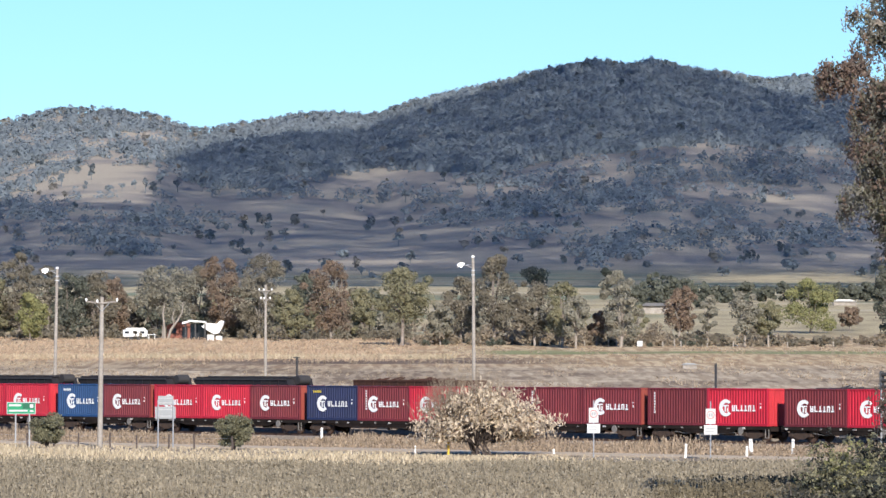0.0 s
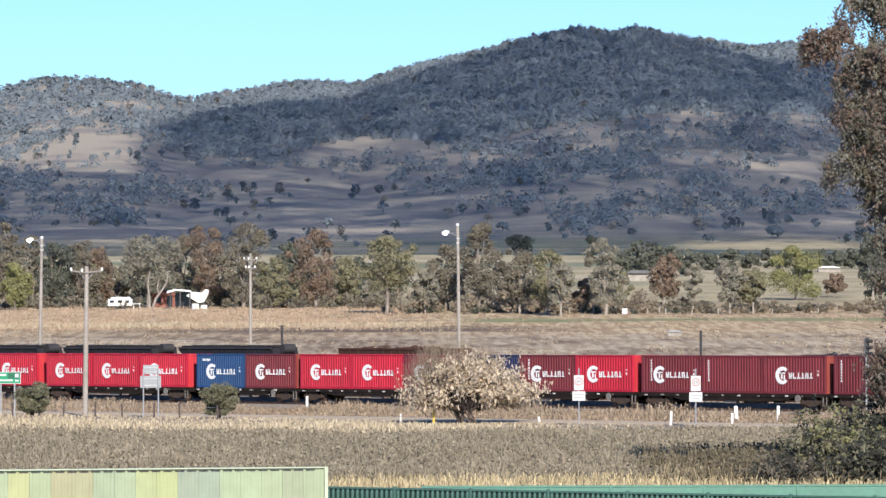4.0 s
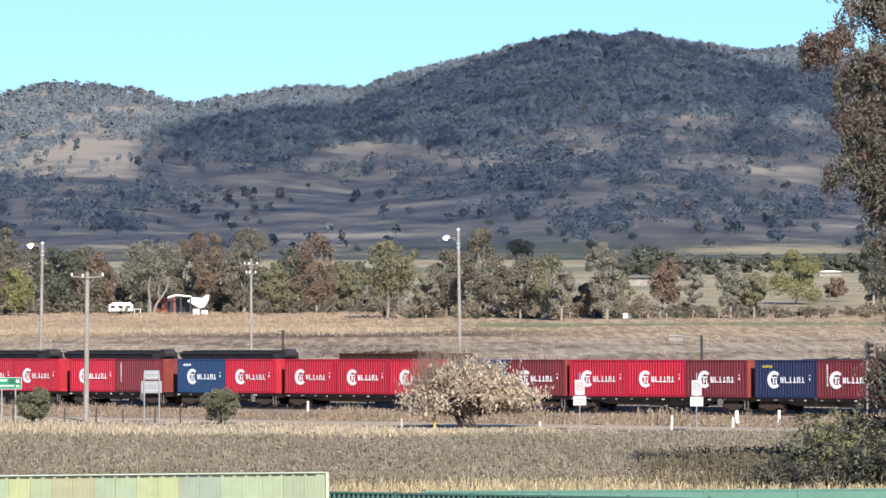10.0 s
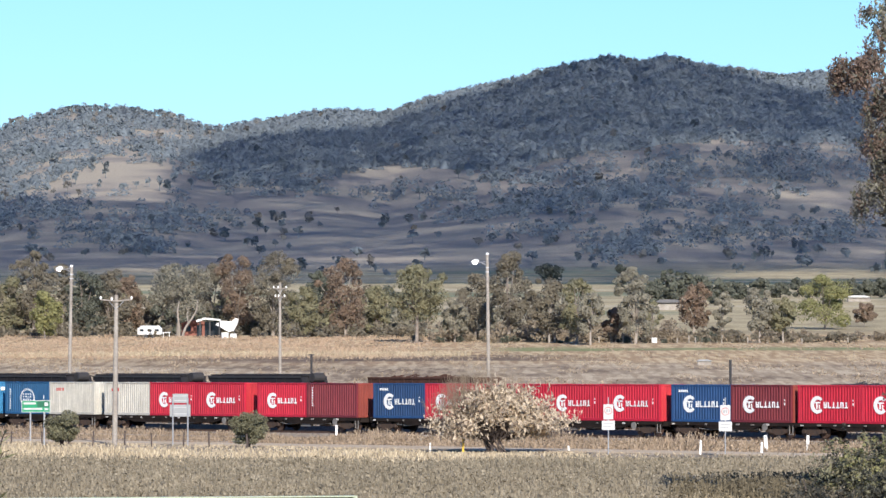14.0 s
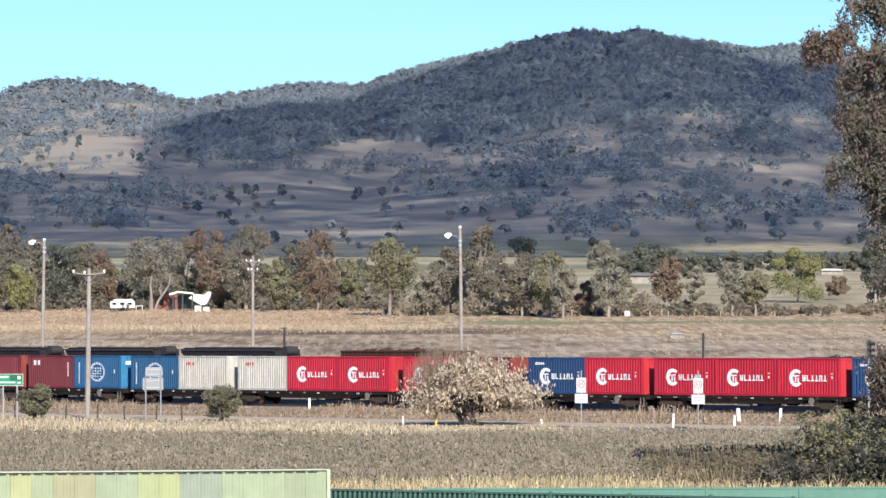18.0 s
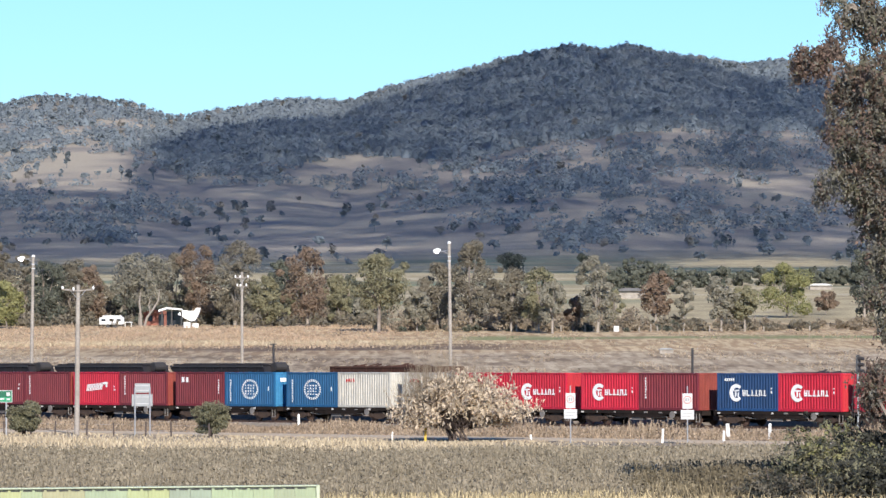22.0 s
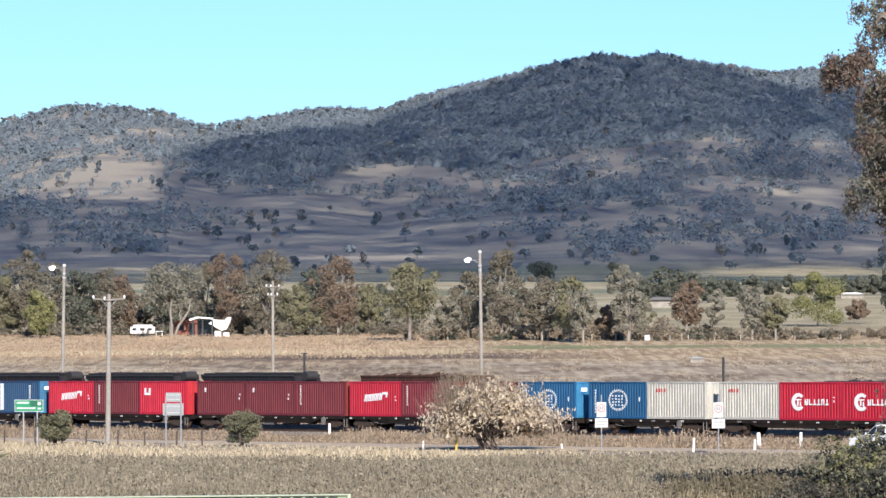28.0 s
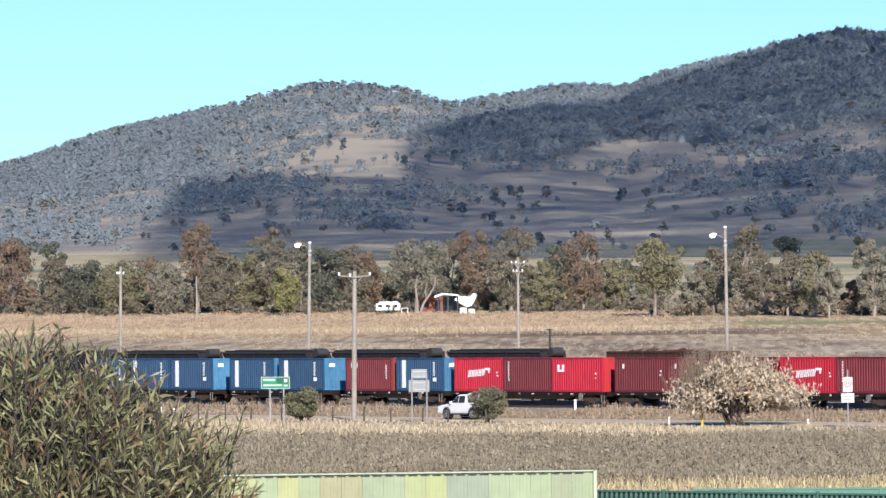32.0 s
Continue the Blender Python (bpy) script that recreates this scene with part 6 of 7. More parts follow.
# ---- parked wagons on the siding ----
def coal_wagon(u0, u1):
    m = Matrix.Translation(along((u0 + u1) / 2, 7.2, SIDING_TOP)) @ pose(0, 0, 0, 0, 0, HEADING)
    w = empty("coal_hopper", m, "sooty black coal hopper wagon parked on the siding", "railway wagon", "parked wagons")
    h = (u1 - u0) / 2
    body = bmesh.new()
    extrude_outline(body, [(-h + 1.9, 0.9), (h - 1.9, 0.9), (h - 0.9, 2.85), (h - 1.2, 3.54), (-h + 0.9, 3.54), (-h + 0.9, 3.30), (-h + 1.6, 2.85)], -1.25, 1.25)
    part("hopper_body", body, COAL_BODY, w)
    part("flat_cover", boxes((-h + 0.9, -1.05, 3.55, h - 1.3, 1.05, 3.72), bevel=0.05), COAL_BODY, w)
    for k in range(5):
        x = -h + 2.4 + k * (2 * h - 4.4) / 4
        part("cover_rib", boxes((x - 0.1, -1.0, 3.725, x + 0.1, 1.0, 3.78), bevel=0.02), BLACK, w)
    part("top_rail", boxes((-h + 0.9, -1.33, 3.46, h - 1.2, -1.252, 3.60), (-h + 0.9, 1.252, 3.46, h - 1.2, 1.33, 3.60)), BLACK, w)
    for k in range(10):
        x = -h + 2.2 + k * (2 * h - 4.4) / 9
        part("side_rib", boxes((x - 0.04, -1.285, 1.0, x + 0.04, -1.252, 3.46)), COAL_BODY, w)
    part("end_drum", tubes(([(h - 0.75, -0.55, 3.50), (h - 0.75, 0.55, 3.50)], 0.36), sides=14), BLACK, w)
    part("end_platform", boxes((h - 0.9, -1.2, 0.9, h, 1.2, 1.05), (h - 0.62, -1.1, 1.0, h - 0.5, -0.98, 2.6), (h - 0.62, 0.98, 1.0, h - 0.5, 1.1, 2.6), (h - 1.2, -0.4, 2.8, h - 0.8, 0.4, 3.37)), BLACK, w)
    part("sill", boxes((-h, -1.3, 0.75, h, 1.3, 0.95)), BLACK, w)
    for s in (-1, 1):
        q = part("bogie", bogie_frame(), RUST, w)
        q.matrix_basis = pose(s * (h - 2.0), 0, 0)
        for x in (-0.9, 0.9):
            v = part("wheelset", wheelset(), RAIL, q)
            v.matrix_basis = pose(x, 0, WHEEL_R)


for u0, u1 in ((-40.2, -26.3), (-55.7, -41.8), (-71.2, -57.3), (-86.6, -72.8), (-102.1, -88.3), (-117.3, -103.7)):
    coal_wagon(u0, u1)


def open_wagon(u0, u1, top, m, label, cargo):
    mtx = Matrix.Translation(along((u0 + u1) / 2, 7.2, SIDING_TOP)) @ pose(0, 0, 0, 0, 0, HEADING)
    w = empty("open_wagon", mtx, label, "railway wagon", "parked wagons")
    h, t = (u1 - u0) / 2, top - SIDING_TOP
    part("floor", boxes((-h, -1.3, 0.85, h, 1.3, 1.1)), m, w)
    for s in (-1, 1):
        part("side_wall", boxes((-h, s * 1.3, 1.1, h, s * 1.24, t - 0.05)), m, w)
        part("side_rail", boxes((-h, s * 1.36, t - 0.16, h, s * 1.2, t), bevel=0.02), m, w)
        part("end_wall", boxes((s * h, -1.22, 1.1, s * (h - 0.06), 1.22, t)), m, w)
        for k in range(13):
            x = -h + 0.4 + k * (2 * h - 0.8) / 12
            part("stake", boxes((x - 0.06, s * 1.335, 0.9, x + 0.06, s * 1.301, t - 0.02)), m, w)
        q = part("bogie", bogie_frame(), RUST, w)
        q.matrix_basis = pose(s * (h - 2.0), 0, 0)
        for x in (-0.9, 0.9):
            v = part("wheelset", wheelset(), RAIL, q)
            v.matrix_basis = pose(x, 0, WHEEL_R)
    r = random.Random(7)
    for k in range(cargo):
        x = -h + 1 + r.random() * (2 * h - 2)
        part("scrap_iron", tubes(([(x, -1.0, t - 0.15), (x + r.uniform(-0.8, 0.8), 0.6, t + r.uniform(0.05, 0.22))], 0.05), sides=5), m, w)


open_wagon(-19.2, -6.6, 4.56, RUSTY, "rusted open wagon loaded with scrap parked on the siding", 16)
open_wagon(31.6, 36.6, 4.16, BLACK, "low dark open wagon parked on the siding", 5)


def paddock_posts():
    """Pale stakes of the old fence under the trees."""
    for b, h in ((15.5, 1.1), (19.0, 0.9), (23.6, 1.0), (28.0, 1.1), (29.6, 0.9), (38.0, 0.8), (40.2, 1.2), (41.4, 0.9), (46.2, 1.3), (51.0, 0.9), (61.0, 0.8), (69.5, 0.9)):
        m = Matrix.Translation(site(b, 846)) @ pose(0, 0, 0, 0, (b * 7) % 9 - 4, 0)
        p = empty("fence_stake", m, "pale weathered timber stake of an old paddock fence", "fence post", "stakes under the trees")
        part("stake", boxes((-0.09, -0.07, -0.3, 0.09, 0.07, h), bevel=0.015), TIMBER, p)


paddock_posts()

# ---- buildings beyond the paddock ----
WALL_WHITE = mat("white_sheet_wall", (0.80, 0.80, 0.78), (0.70, 0.70, 0.68), 0.5, 6, 0.3, 0.6)
SHADE_DARK = mat("dark_window_glass", (0.02, 0.025, 0.03), (0.03, 0.03, 0.035), 0.5, 6, 0.3, 0.2)
BRICK_RED = mat("red_brown_cladding", (0.24, 0.09, 0.06), (0.19, 0.07, 0.05), 0.5, 6, 0.4, 0.8)


def caravan():
    c = empty("caravan", Matrix.Translation(site(-59.2, 893)), "white caravan parked under the trees", "caravan")
    part("body", boxes((-2.0, -1.0, 0.55, 2.0, 1.0, 1.75), (-1.5, -0.95, 1.6, 1.7, 0.95, 2.05), bevel=0.12), WALL_WHITE, c)
    for x in (-1.3, 0.0, 1.2):
        part("window", boxes((x - 0.35, -1.02, 1.1, x + 0.35, -0.99, 1.5)), SHADE_DARK, c)
    for x in (-0.6, 0.6):
        part("wheel", tubes(([(x, -1.0, 0.3), (x, -0.8, 0.3)], 0.32), sides=12), BLACK, c)
    part("drawbar", boxes((-2.9, -0.08, 0.4, -1.9, 0.08, 0.52)), BLACK, c)
    part("awning", boxes((2.1, -0.8, 0.9, 3.4, 0.8, 1.0), (2.2, -0.7, 0.0, 2.3, -0.6, 0.9), (3.2, -0.7, 0.0, 3.3, -0.6, 0.9)), WALL_WHITE, c)


def farm_shed():
    c = empty("farm_shed", Matrix.Translation(site(-46.5, 896)), "white roofed open farm shed among the trees", "shed")
    roof = bmesh.new()
    extrude_outline(roof, [(-3.6, 2.95), (-2.2, 3.35), (0.3, 3.1), (0.3, 2.85), (-2.2, 3.05), (-3.6, 2.6)], -1.8, 1.8)
    part("roof", roof, WALL_WHITE, c)
    body = bmesh.new()
    extrude_outline(body, [(-0.4, 2.2), (0.35, 2.85), (2.2, 2.7), (2.75, 3.25), (3.3, 3.2), (3.1, 2.3), (2.5, 1.2), (1.7, 1.0)], -1.5, 1.2)
    part("white_tank", body, WALL_WHITE, c, "white angular tank beside the shed")
    part("tank_stand", boxes((1.5, -1.0, -0.2, 1.7, -0.8, 1.5), (2.5, -1.0, -0.2, 2.7, -0.8, 1.6)), BLACK, c)
    for x in (-3.0, -1.4, 0.2):
        part("post", boxes((x - 0.12, -1.6, -0.2, x + 0.12, -1.4, 2.7)), BLACK, c)
    # shade under the shed roof is put into this wall's near-black colour
    part("back_wall", boxes((-2.4, 1.5, -0.2, 0.4, 1.6, 2.7)), SHADE_DARK, c, "back wall coloured dark as the shade under the roof")
    part("tank", tubes(([(1.1, -1.6, -0.2), (1.1, -1.6, 0.9)], 0.6), sides=16), WALL_WHITE, c)
    part("tank", tubes(([(2.5, -1.6, -0.2), (2.5, -1.6, 0.7)], 0.55), sides=16), WALL_WHITE, c)
    h = empty("farmhouse", Matrix.Translation(site(-50.9, 912)), "low red-brown farmhouse behind the gum tree", "house")
    part("wall", boxes((-2.1, -2, -0.2, 2.1, 2, 2.0)), BRICK_RED, h)
    rf = bmesh.new()
    extrude_outline(rf, [(-2.4, 2.0), (2.4, 2.0), (1.0, 2.7), (-1.0, 2.7)], -2.4, 2.4)
    part("roof", rf, BRICK_RED, h)
    part("window", boxes((-1.6, -2.03, 0.8, -0.6, -2.0, 1.7)), SHADE_DARK, h)
    part("door", boxes((0.4, -2.03, -0.1, 1.3, -2.0, 1.9)), SHADE_DARK, h)


caravan()
farm_shed()


def small_hut(b, d, w, h, m, label, name="trough_shelter"):
    c = empty(name, Matrix.Translation(site(b, d)), label, "hut")
    rf = bmesh.new()
    extrude_outline(rf, [(-w / 2 - 0.1, h * 0.7), (w / 2 + 0.1, h * 0.7), (w * 0.2, h), (-w * 0.3, h)], -w * 0.4, w * 0.4)
    part("roof", rf, m, c)
    part("wall", boxes((-w / 2 + 0.1, -w * 0.3, -0.2, w / 2 - 0.1, w * 0.3, h * 0.7)), TIMBER, c)


small_hut(43.0, 700, 2.0, 0.75, SIGN_BACK, "small grey-roofed trough shelter in the mown paddock")
small_hut(36.6, 1240, 7.0, 2.4, mat("grey_shed_sheet", (0.16, 0.155, 0.16), (0.12, 0.12, 0.125), 0.4, 3, 0.4, 0.9), "long grey farm shed on the plain", "far_shed")
small_hut(71.5, 1400, 6.0, 1.5, WALL_WHITE, "white-roofed shed on the plain", "white_shed")
pb = empty("paddock_notice", Matrix.Translation(site(33.8, 835)), "small white square notice in the far paddock", "notice board")
part("board", boxes((-0.42, -0.03, 0.2, 0.42, 0.03, 1.05), bevel=0.02), WHITE_SIGN, pb)
part("post", boxes((-0.05, 0.032, -0.3, 0.05, 0.10, 0.9)), TIMBER, pb)


# ---- yard in the foreground: shed of painted sheets and green steel fences ----
def sheet_shed():
    """A shed clad with upright sheets of many faded colours under a white flashing."""
    s = empty("sheet_metal_shed", Matrix.Translation((-6.1, 113.4, land_at(-6, 113))) @ pose(0, 0, 0, 0, 0, 15), "shed clad in faded pastel yellow and green metal sheets", "shed")
    base = land_at(-6, 113)
    top = 3.03 - base
    shades = [(0.60, 0.62, 0.36), (0.58, 0.61, 0.38), (0.50, 0.58, 0.42), (0.60, 0.62, 0.36), (0.50, 0.57, 0.40), (0.52, 0.49, 0.34), (0.51, 0.49, 0.34), (0.47, 0.55, 0.42), (0.48, 0.56, 0.42), (0.55, 0.60, 0.36), (0.57, 0.61, 0.35), (0.42, 0.48, 0.42), (0.42, 0.49, 0.43), (0.49, 0.58, 0.42), (0.50, 0.59, 0.43), (0.50, 0.58, 0.42), (0.45, 0.50, 0.38), (0.47, 0.54, 0.40)]
    n = len(shades)
    w = 8.1 / n
    for k, c in enumerate(shades):
        c = (c[0] * 0.60, c[1] * 0.62, c[2] * 0.52)
        m = mat("faded_sheet", c, tuple(q * 0.88 for q in c), 0.7, 2.5, 0.3, 0.6, bump=0.004)
        x = -4.35 + k * w
        bm = corrugated(x, x + w - 0.004, -0.1, top - 0.03, 0.0, w / 3, 0.007, -1)
        part("wall_sheet", bm, m, s)
    cap = mat("pale_flashing", (0.44, 0.49, 0.35), (0.38, 0.43, 0.30), 0.6, 8, 0.3, 0.5)
    part("flashing", boxes((-4.38, -0.05, top - 0.028, 3.78, 0.30, top), bevel=0.006), cap, s)
    for k in range(31):
        x = -4.3 + k * 0.255
        part("flashing_slot", boxes((x, -0.012, top - 0.075, x + 0.19, 0.02, top - 0.052)), BLACK, s)
    part("corner_trim", boxes((3.75, -0.05, -0.1, 3.82, 0.25, top)), cap, s)
    part("side_wall", boxes((-4.40, 0.06, -0.1, -4.34, 5.0, top - 0.15), (3.74, 0.26, -0.1, 3.80, 5.0, top - 0.35)), cap, s)
    part("back_wall", boxes((-4.34, 4.94, -0.1, 3.74, 5.0, top - 0.55)), cap, s)
    roof = bmesh.new()
    a = [roof.verts.new(p) for p in ((-4.4, 0.3, top - 0.06), (3.8, 0.3, top - 0.06), (3.8, 5.1, top - 0.5), (-4.4, 5.1, top - 0.5))]
    b = [roof.verts.new(v.co - Vector((0, 0, 0.05))) for v in a]
    roof.faces.new(a)
    roof.faces.new(b[::-1])
    for k in range(4):
        roof.faces.new((a[k], b[k], b[(k + 1) % 4], a[(k + 1) % 4]))
    part("roof", roof, cap, s)


sheet_shed()
FENCE_DARK = mat("deep_green_fence_steel", (0.06, 0.13, 0.105), (0.05, 0.115, 0.09), 0.8, 6, 0.3, 0.45, bump=0.003)
FENCE_PALE = mat("pale_green_fence_steel", (0.085, 0.215, 0.155), (0.075, 0.19, 0.135), 0.8, 6, 0.3, 0.45, bump=0.003)


# near-black sheet behind the slats: the shade of their gaps as colour
FENCE_GAP_SHADE = mat("shaded_fence_backing", (0.012, 0.030, 0.024), (0.016, 0.036, 0.028), 0.8, 6, 0.3, 0.7)
SLAT = bpy.data.meshes.new("slat")
slat_bm = bmesh.new()
tube(slat_bm, [(0, -0.005, 0.06), (0, -0.005, 1.66), (0, 0.012, 1.735)], [0.042, 0.042, 0.03], 8)
slat_bm.to_mesh(SLAT)
slat_bm.free()
SLAT.materials.append(FENCE_DARK)


def steel_fence(x0, y0, x1, y1, height, m, ribbed, label, panels):
    a = math.degrees(math.atan2(y1 - y0, x1 - x0))
    length = math.hypot(x1 - x0, y1 - y0)
    z = land_at(x0, y0)
    f = empty("steel_fence", Matrix.Translation((x0, y0, z)) @ pose(0, 0, 0, 0, 0, a), label, "fence", "yard fences")
    w = length / panels
    for k in range(panels):
        x = k * w
        if ribbed:
            part("panel", boxes((x + 0.03, 0.03, 0.05, x + w - 0.03, 0.05, height - 0.05)), FENCE_GAP_SHADE, f, "near-black sheet as the shade between the slats")
            n = round((w - 0.06) / 0.158)
            for j in range(n):
                ob = new("slat", SLAT)
                ob.parent = f
                ob.matrix_basis = pose(x + 0.03 + (j + 0.5) * (w - 0.06) / n, 0, 0)
        else:
            bm = boxes((x + 0.02, -0.012, 0.05, x + w - 0.02, 0.012, height - 0.03))
            box(bm, x + 0.12, -0.022, height - 0.30, x + w - 0.12, -0.011, height - 0.10)
            part("panel", bm, m, f)
        part("top_rail", boxes((x, -0.03, height - 0.055, x + w, 0.03, height), bevel=0.006), m, f)
    for k in range(panels + 1):
        part("post", boxes((k * w - 0.035, -0.04, -0.2, k * w + 0.035, 0.04, height + (0.035 if ribbed else 0.0)), bevel=0.008), m, f)


steel_fence(-3.2, 143.0, 12.6, 131.6, 1.80, FENCE_DARK, True, "dark green corrugated steel fence round the yard", 8)
steel_fence(-0.5, 143.4, 14.4, 144.2, 1.79, FENCE_PALE, False, "pale green flat steel fence at the back of the yard", 6)

# ---- the white utility on the road ----
CAR_WHITE = mat("white_car_paint", (0.80, 0.80, 0.80), (0.77, 0.77, 0.77), 0.6, 5, 0.1, 0.25)
GLASS_DARK = mat("tinted_car_glass", (0.02, 0.022, 0.025), (0.025, 0.027, 0.03), 0.6, 5, 0.1, 0.08)
TYRE = mat("tyre_rubber", (0.022, 0.022, 0.022), (0.03, 0.028, 0.027), 3, 20, 0.4, 0.85)
RIM = mat("alloy_rim", (0.45, 0.45, 0.46), (0.38, 0.38, 0.39), 3, 20, 0.2, 0.35, 0.8)
TAIL_RED = mat("tail_lamp_red", (0.35, 0.02, 0.02), (0.28, 0.02, 0.02), 3, 20, 0.2, 0.2)
LAMP_CLEAR = mat("clear_headlamp", (0.65, 0.66, 0.67), (0.55, 0.56, 0.57), 3, 20, 0.2, 0.15)
BUMPER = mat("grey_bumper", (0.10, 0.10, 0.105), (0.13, 0.13, 0.13), 3, 20, 0.2, 0.5)
TYRE_R = 0.385


def slab(bm, outline, half, inset=0.0, top_z=None):
    """A body shell from a side outline, drawn in at the edges."""
    a, b = [], []
    for x, z in outline:
        k = half if top_z is None else half - inset * max(0.0, min(1.0, (z - top_z) / 0.75))
        a.append(bm.verts.new((x, -k, z)))
        b.append(bm.verts.new((x, k, z)))
    bm.faces.new(a)
    bm.faces.new(b[::-1])
    for i in range(len(outline)):
        j = (i + 1) % len(outline)
        bm.faces.new((a[j], a[i], b[i], b[j]))
    bmesh.ops.recalc_face_normals(bm, faces=bm.faces)
    return bm


def ute():
    """Dual-cab utility with a canopy, nose to +x, wheels on z = 0."""
    c = empty("utility_car", None, "white dual-cab utility with a white canopy driving on the road", "car")
    lower = slab(bmesh.new(), [(-2.62, 0.55), (-2.64, 1.02), (-1.0, 1.08), (1.0, 1.10), (1.12, 1.14), (2.35, 1.02), (2.62, 0.88), (2.66, 0.55), (2.4, 0.40), (-2.4, 0.45)], 0.92)
    bmesh.ops.bevel(lower, geom=lower.edges[:], offset=0.06, segments=2, affect="EDGES")
    body = part("body", lower, CAR_WHITE, c)
    cab = slab(bmesh.new(), [(-0.72, 1.06), (1.22, 1.10), (0.52, 1.72), (0.2, 1.80), (-0.72, 1.82)], 0.88, 0.20, 1.08)
    bmesh.ops.bevel(cab, geom=cab.edges[:], offset=0.045, segments=2, affect="EDGES")
    part("cab", cab, CAR_WHITE, c)
    can = slab(bmesh.new(), [(-2.60, 1.05), (-0.75, 1.06), (-0.75, 1.86), (-1.0, 1.90), (-2.15, 1.86), (-2.38, 1.76)], 0.88, 0.16, 1.08)
    bmesh.ops.bevel(can, geom=can.edges[:], offset=0.04, segments=2, affect="EDGES")
    part("canopy", can, CAR_WHITE, c)
    for s in (-1, 1):
        def pane(pts):
            bm = bmesh.new()
            v = []
            for x, z in pts:
                k = 0.885 - 0.19 * max(0.0, (z - 1.08) / 0.75)
                v.append([bm.verts.new((x, s * (k + 0.012), z)), bm.verts.new((x, s * (k - 0.02), z))])
            bm.faces.new([q[0] for q in v])
            bm.faces.new([q[1] for q in v][::-1])
            for i in range(len(v)):
                j = (i + 1) % len(v)
                bm.faces.new((v[i][0], v[j][0], v[j][1], v[i][1]))
            bmesh.ops.recalc_face_normals(bm, faces=bm.faces)
            return bm
        part("front_window", pane([(0.28, 1.20), (1.0, 1.20), (0.46, 1.68), (0.28, 1.70)]), GLASS_DARK, c)
        part("rear_window", pane([(-0.55, 1.20), (0.20, 1.20), (0.20, 1.70), (-0.48, 1.72)]), GLASS_DARK, c)
        part("canopy_window", pane([(-2.35, 1.22), (-0.95, 1.22), (-0.95, 1.72), (-2.15, 1.70)]), GLASS_DARK, c)
        part("mirror", boxes((0.85, s * 0.90, 1.12, 1.02, s * 1.10, 1.30), bevel=0.03), CAR_WHITE, c)
        part("tail_lamp", boxes((-2.66, s * 0.72, 0.78, -2.56, s * 0.93, 1.08), bevel=0.015), TAIL_RED, c, "red tail lamp")
        part("headlamp", boxes((2.42, s * 0.60, 0.80, 2.66, s * 0.90, 0.96), bevel=0.02), LAMP_CLEAR, c, "clear headlamp")
        part("side_step", boxes((-0.9, s * 0.86, 0.36, 1.1, s * 0.98, 0.44), bevel=0.02), BUMPER, c)
        for x in (-1.55, 1.55):
            arch = bmesh.new()
            pts = [(x + 0.47 * math.cos(a), s * 0.915, 0.42 + 0.47 * math.sin(a)) for a in [k * math.pi / 12 for k in range(13)]]
            tube(arch, pts, [0.035] * 13, 5)
            part("wheel_arch", arch, BUMPER, c)
            part("wheel_well", tubes(([(x, s * 0.60, 0.42), (x, s * 0.925, 0.42)], 0.44), sides=20), TYRE, c)
            hub = part("hub", tubes(([(0, -0.10, 0), (0, 0.10, 0)], 0.09), sides=10), BUMPER, c)
            hub.matrix_basis = pose(x, s * 0.84, TYRE_R)
            w = part("wheel", tubes(([(0, -0.13, 0), (0, -0.10, 0), (0, 0.10, 0), (0, 0.13, 0)], [TYRE_R - 0.03, TYRE_R, TYRE_R, TYRE_R - 0.03]), sides=28), TYRE, hub, "black tyre")
            rim = bmesh.new()
            tube(rim, [(0, -0.138, 0), (0, 0.138, 0)], [0.07, 0.07], 10)
            for k in range(6):
                a = k * math.tau / 6
                tube(rim, [(0.05 * math.cos(a), s * 0.135, 0.05 * math.sin(a)), (0.24 * math.cos(a), s * 0.135, 0.24 * math.sin(a))], [0.03, 0.035], 5)
            ring = [(0.25 * math.cos(k * math.tau / 20), s * 0.132, 0.25 * math.sin(k * math.tau / 20)) for k in range(21)]
            tube(rim, ring, [0.022] * 21, 5)
            r = part("rim", rim, RIM, hub, "grey alloy rim")
            WHEELS.append((w, r))
    part("windscreen", boxes((-0.012, -0.70, 0, 0.012, 0.70, 0.62)), GLASS_DARK, c).matrix_basis = pose(1.16, 0, 1.16, 0, -48, 0)
    part("back_window", boxes((-0.012, -0.62, 0, 0.012, 0.62, 0.46)), GLASS_DARK, c).matrix_basis = pose(-2.545, 0, 1.28, 0, 19, 0)
    part("rear_bumper", boxes((-2.78, -0.88, 0.48, -2.56, 0.88, 0.66), bevel=0.03), BUMPER, c)
    part("front_bumper", boxes((2.5, -0.90, 0.42, 2.72, 0.90, 0.66), bevel=0.05), CAR_WHITE, c)
    part("grille", boxes((2.62, -0.5, 0.70, 2.68, 0.5, 0.92), bevel=0.02), BUMPER, c)
    part("plate", boxes((-2.80, -0.2, 0.66, -2.66, 0.2, 0.76)), WHITE_SIGN, c, "pale plate")
    part("chassis", boxes((-2.3, -0.6, 0.32, 2.3, 0.6, 0.5)), TYRE, c)
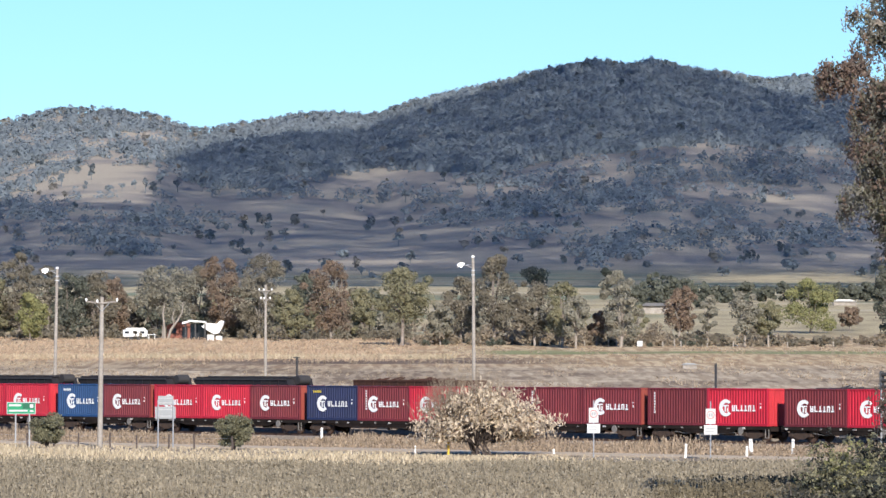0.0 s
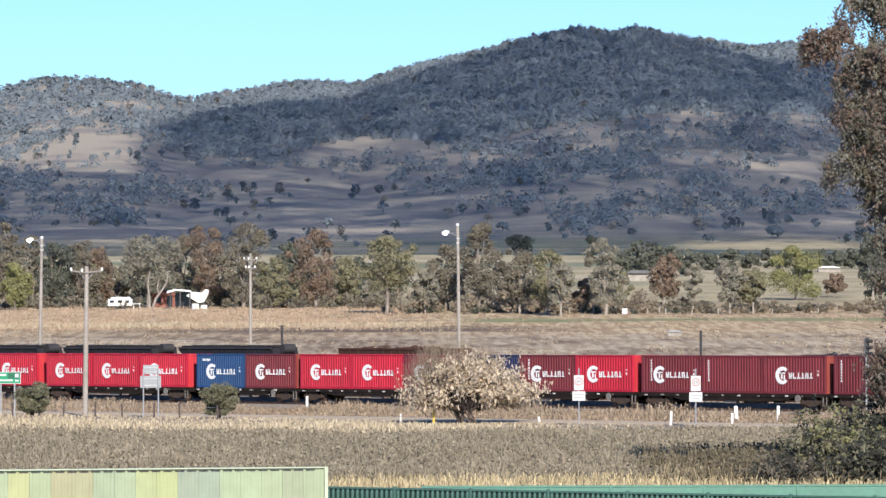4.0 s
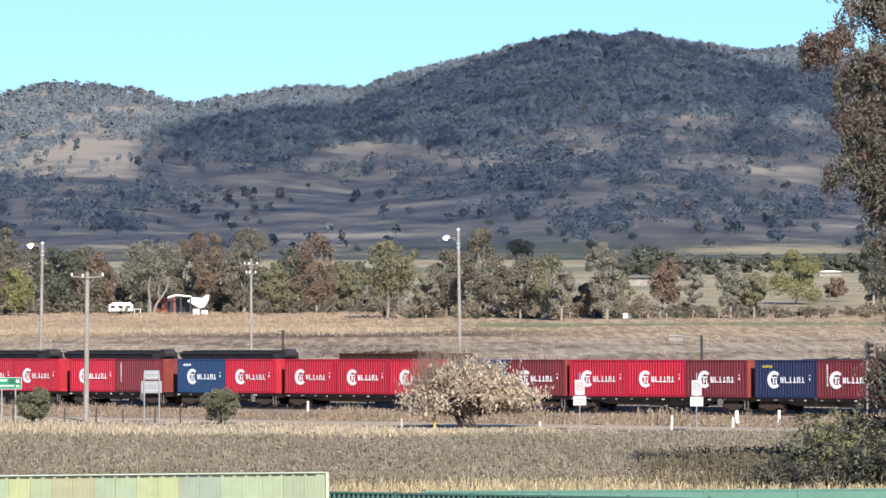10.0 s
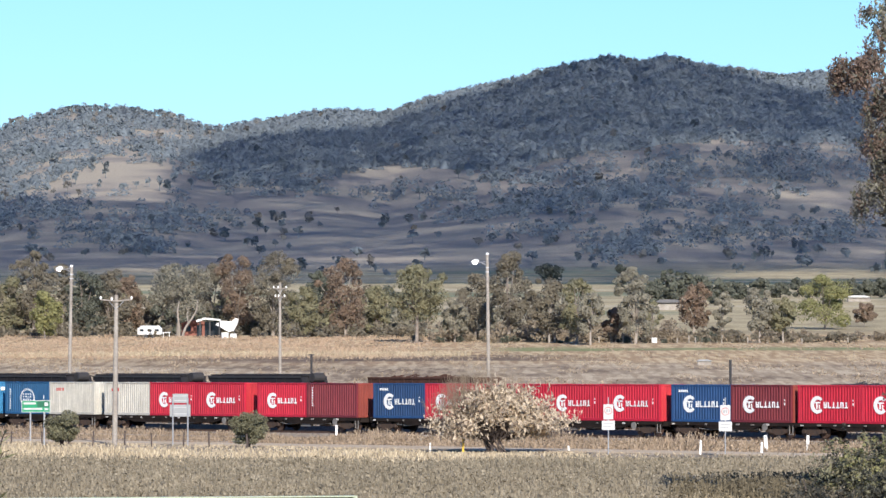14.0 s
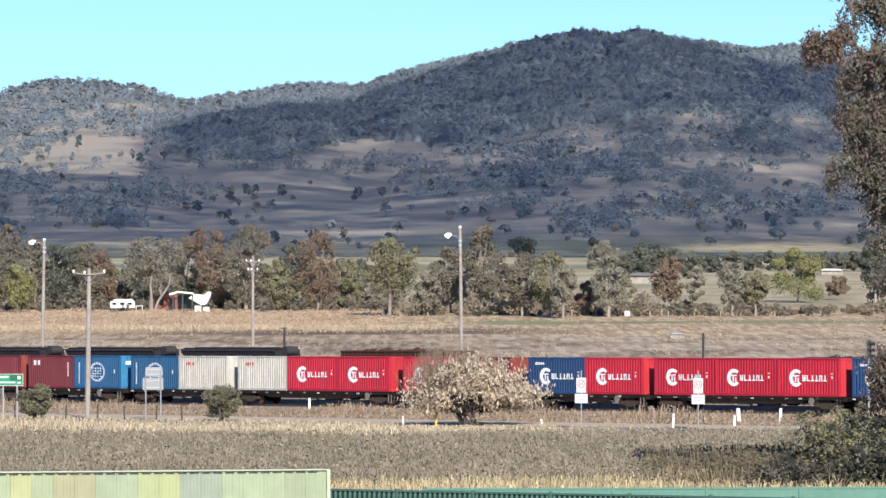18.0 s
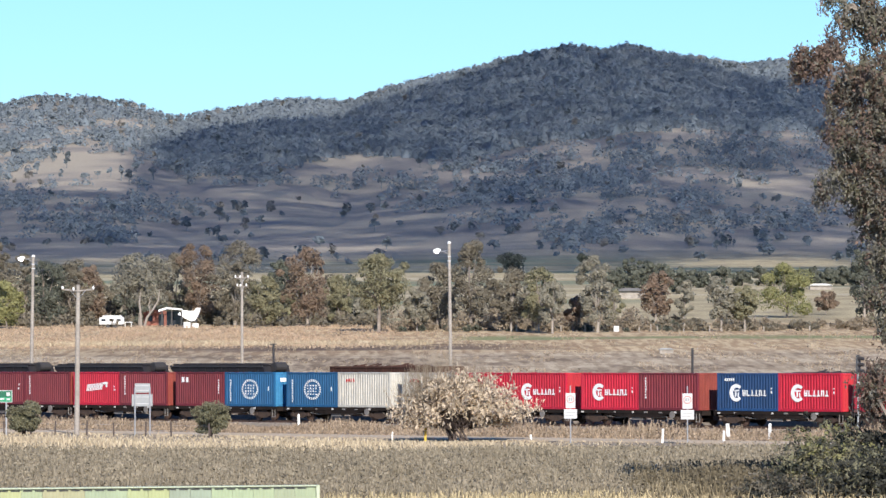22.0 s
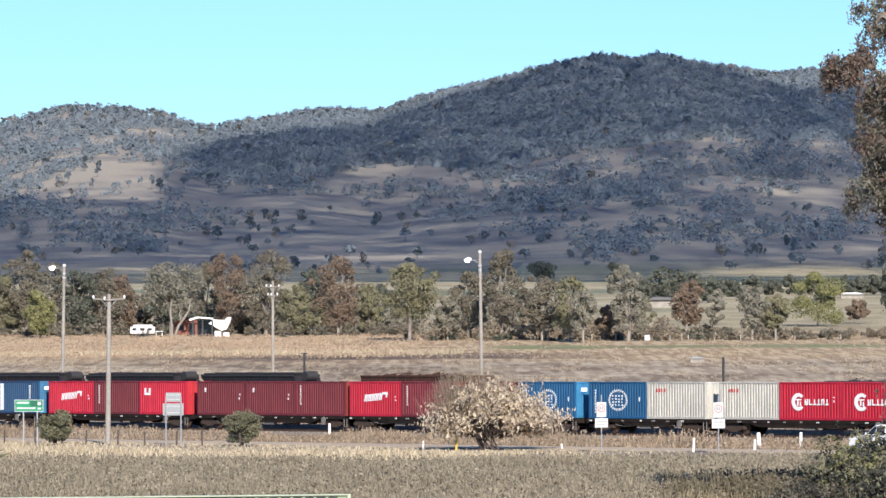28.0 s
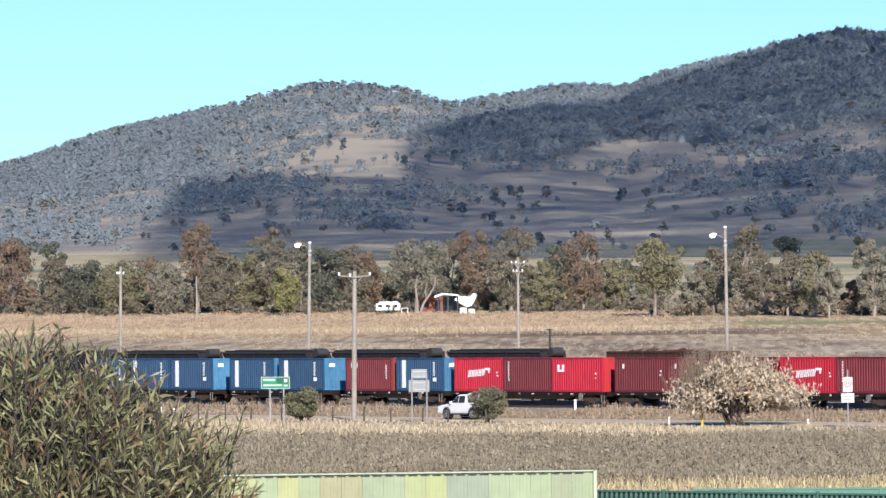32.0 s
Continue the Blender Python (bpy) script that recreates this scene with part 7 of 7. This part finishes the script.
    part("roof_rack", boxes((-1.9, -0.66, 1.93, -1.84, 0.66, 1.97), (-1.2, -0.66, 1.93, -1.14, 0.66, 1.97), (-1.88, -0.64, 1.86, -1.86, -0.62, 1.95), (-1.88, 0.62, 1.86, -1.86, 0.64, 1.95), (-1.18, -0.64, 1.88, -1.16, -0.62, 1.95), (-1.18, 0.62, 1.88, -1.16, 0.64, 1.95)), RIM, c)
    return c


WHEELS = []
UTE = ute()
UTE.scale = (0.93, 0.96, 0.95)


# ---- scattered low clouds over the plain, whose shadows lie on the range ----
def cloud_gap(b, h):
    """How open the cloud stands over a place on the range: its western and upper parts and a few shoulders lie in the sun."""
    crest = np.interp(b, [-200, -114, -98, -82, -56.5, -54.5, -47, -40, -30, -17, -13, -7, 2, 12, 22, 48, 54, 59, 70, 100], [0, 0, 27, 29.3, 28.7, 35.8, 38.0, 39.6, 40.8, 41.5, 43.6, 45.2, 48.0, 50.6, 57, 52.0, 50.0, 48.4, 48, 48])
    gap = smooth01((h - crest) / 0.7)
    for cb, ch, wb, wh, k in ((-13, 33.5, 7, 2.2, 0.6), (8, 31.5, 10, 1.0, 0.9), (27, 35.3, 8, 3.0, 0.55), (16, 37.5, 9, 3.0, 0.25), (48, 39.2, 6.5, 1.5, 0.85), (49, 31.2, 7, 0.9, 0.95), (60, 29.9, 6, 0.9, 0.95), (68, 28.9, 6, 1.2, 0.8), (66, 38.6, 6, 2.0, 0.7), (-17, 18.4, 17, 0.6, 1.0), (64, 15.3, 22, 0.8, 1.0), (75, 19.5, 6, 0.7, 0.8), (-74, 30.2, 6, 0.5, 0.6), (-60, 16.4, 7, 0.4, 0.9)):
        gap = np.maximum(gap, k * np.exp(-(((b - cb) / wb) ** 2 + ((h - ch) / wh) ** 2) ** 2))
    return gap


def cloud(b0, b1, seed, base=900.0):
    """A thin broken cumulus of many small puffs over a stretch of the range."""
    rng = np.random.default_rng(seed)
    bv = np.array([(1, 1, 1), (1, -1, -1), (-1, 1, -1), (-1, -1, 1)], float) * 0.75
    bf = np.array([(0, 1, 2), (0, 3, 1), (0, 2, 3), (1, 3, 2)])
    n = int((b1 - b0) / 1000 * 3115 * 2430 / CLOUD_SHARE)
    d = np.sqrt(rng.uniform(1900 ** 2, 4330 ** 2, n))
    b = rng.uniform(b0, b1, n)
    x = b / 1000 * d
    z = land(x, d)
    keep = rng.random(n) > cloud_gap(b, (z - EYE[2]) / d * 1000)
    x, d, z = x[keep], d[keep], z[keep]
    p = np.stack([x, d, z], 1) + np.array(TO_SUN)[None] * ((base - z) / TO_SUN.z)[:, None]
    p[:, 2] += rng.uniform(-5, 20, len(p))
    vs = p[:, None, :] + bv[None] * rng.uniform(1.9, 3.1, (len(p), 1, 1)) * rng.uniform(0.8, 1.25, (len(p), 4, 1))
    fs = bf[None] + 4 * np.arange(len(vs))[:, None, None]
    c = from_arrays("cloud", vs.reshape(-1, 3), fs.reshape(-1, 3), CLOUD_WHITE, smooth=True)
    tagged(c, "white fair-weather cumulus cloud drifting above the plain", "cloud", "clouds")


CLOUD_SHARE = 23.0      # square metres of ground for each puff
CLOUD_WHITE = mat("cloud_white", (0.86, 0.86, 0.87), (0.82, 0.82, 0.84), 0.01, 0.1, 0.1, 1.0)
cloud(-116, -20, 1)
cloud(-20, 96, 2)

# ---- what moves ----
# how far the train has come, in metres, against its place at nine seconds
RUN = [(0, -45.46), (3, -30.4), (6, -15.25), (9, 0.0), (12, 15.34), (15, 30.77), (18, 46.3), (20, 56.69), (23, 72.4), (26, 87.9), (29.5, 105.75), (32, 119.1)]


def rolling(first, others, place, radius, metres, step):
    """Keys one wheel's roll, and gives the same roll to the others that sit alike."""
    rows = []
    for k in range(int(round(32.0 / step)) + 1):
        t = k * step
        rows.append((t, Matrix.Translation(place) @ Matrix.Rotation(metres(t) / radius, 4, "Y")))
    walk(first, rows)
    keys = first.animation_data
    for ob in others:
        ob.rotation_mode = "QUATERNION"
        ob.animation_data_create()
        ob.animation_data.action = keys.action
        ob.animation_data.action_slot = keys.action_slot


def motions():
    for thing, w, z in MOVERS:
        walk(thing, [(t, Matrix.Translation(along(w + d, 1.22, z)) @ pose(0, 0, 0, 0, 0, HEADING)) for t, d in RUN])
    front, back = [], []
    for thing, w, z in MOVERS:
        for ob in thing.children_recursive:
            if ob.name.startswith("wheelset"):
                (front if ob.matrix_basis.translation.x > 0 else back).append(ob)
    ts, ds = [r[0] for r in RUN], [r[1] for r in RUN]
    for group in (front, back):
        rolling(group[0], group[1:], group[0].matrix_basis.translation.copy(), WHEEL_R, lambda t: float(np.interp(t, ts, ds)), 0.1)
    walk(UTE, [(t, Matrix.Translation(along(62.32 - 16.28 * (t - 28.5), -26.2, 0.075)) @ pose(0, 0, 0, 0, 0, HEADING + 180)) for t in (0, 8, 16, 24, 28.5, 30, 31, 32)])
    spun = [ob for pair in WHEELS for ob in pair]
    rolling(spun[0], spun[1:], Vector((0, 0, 0)), TYRE_R, lambda t: 16.28 * t, 1.0 / 30)


motions()
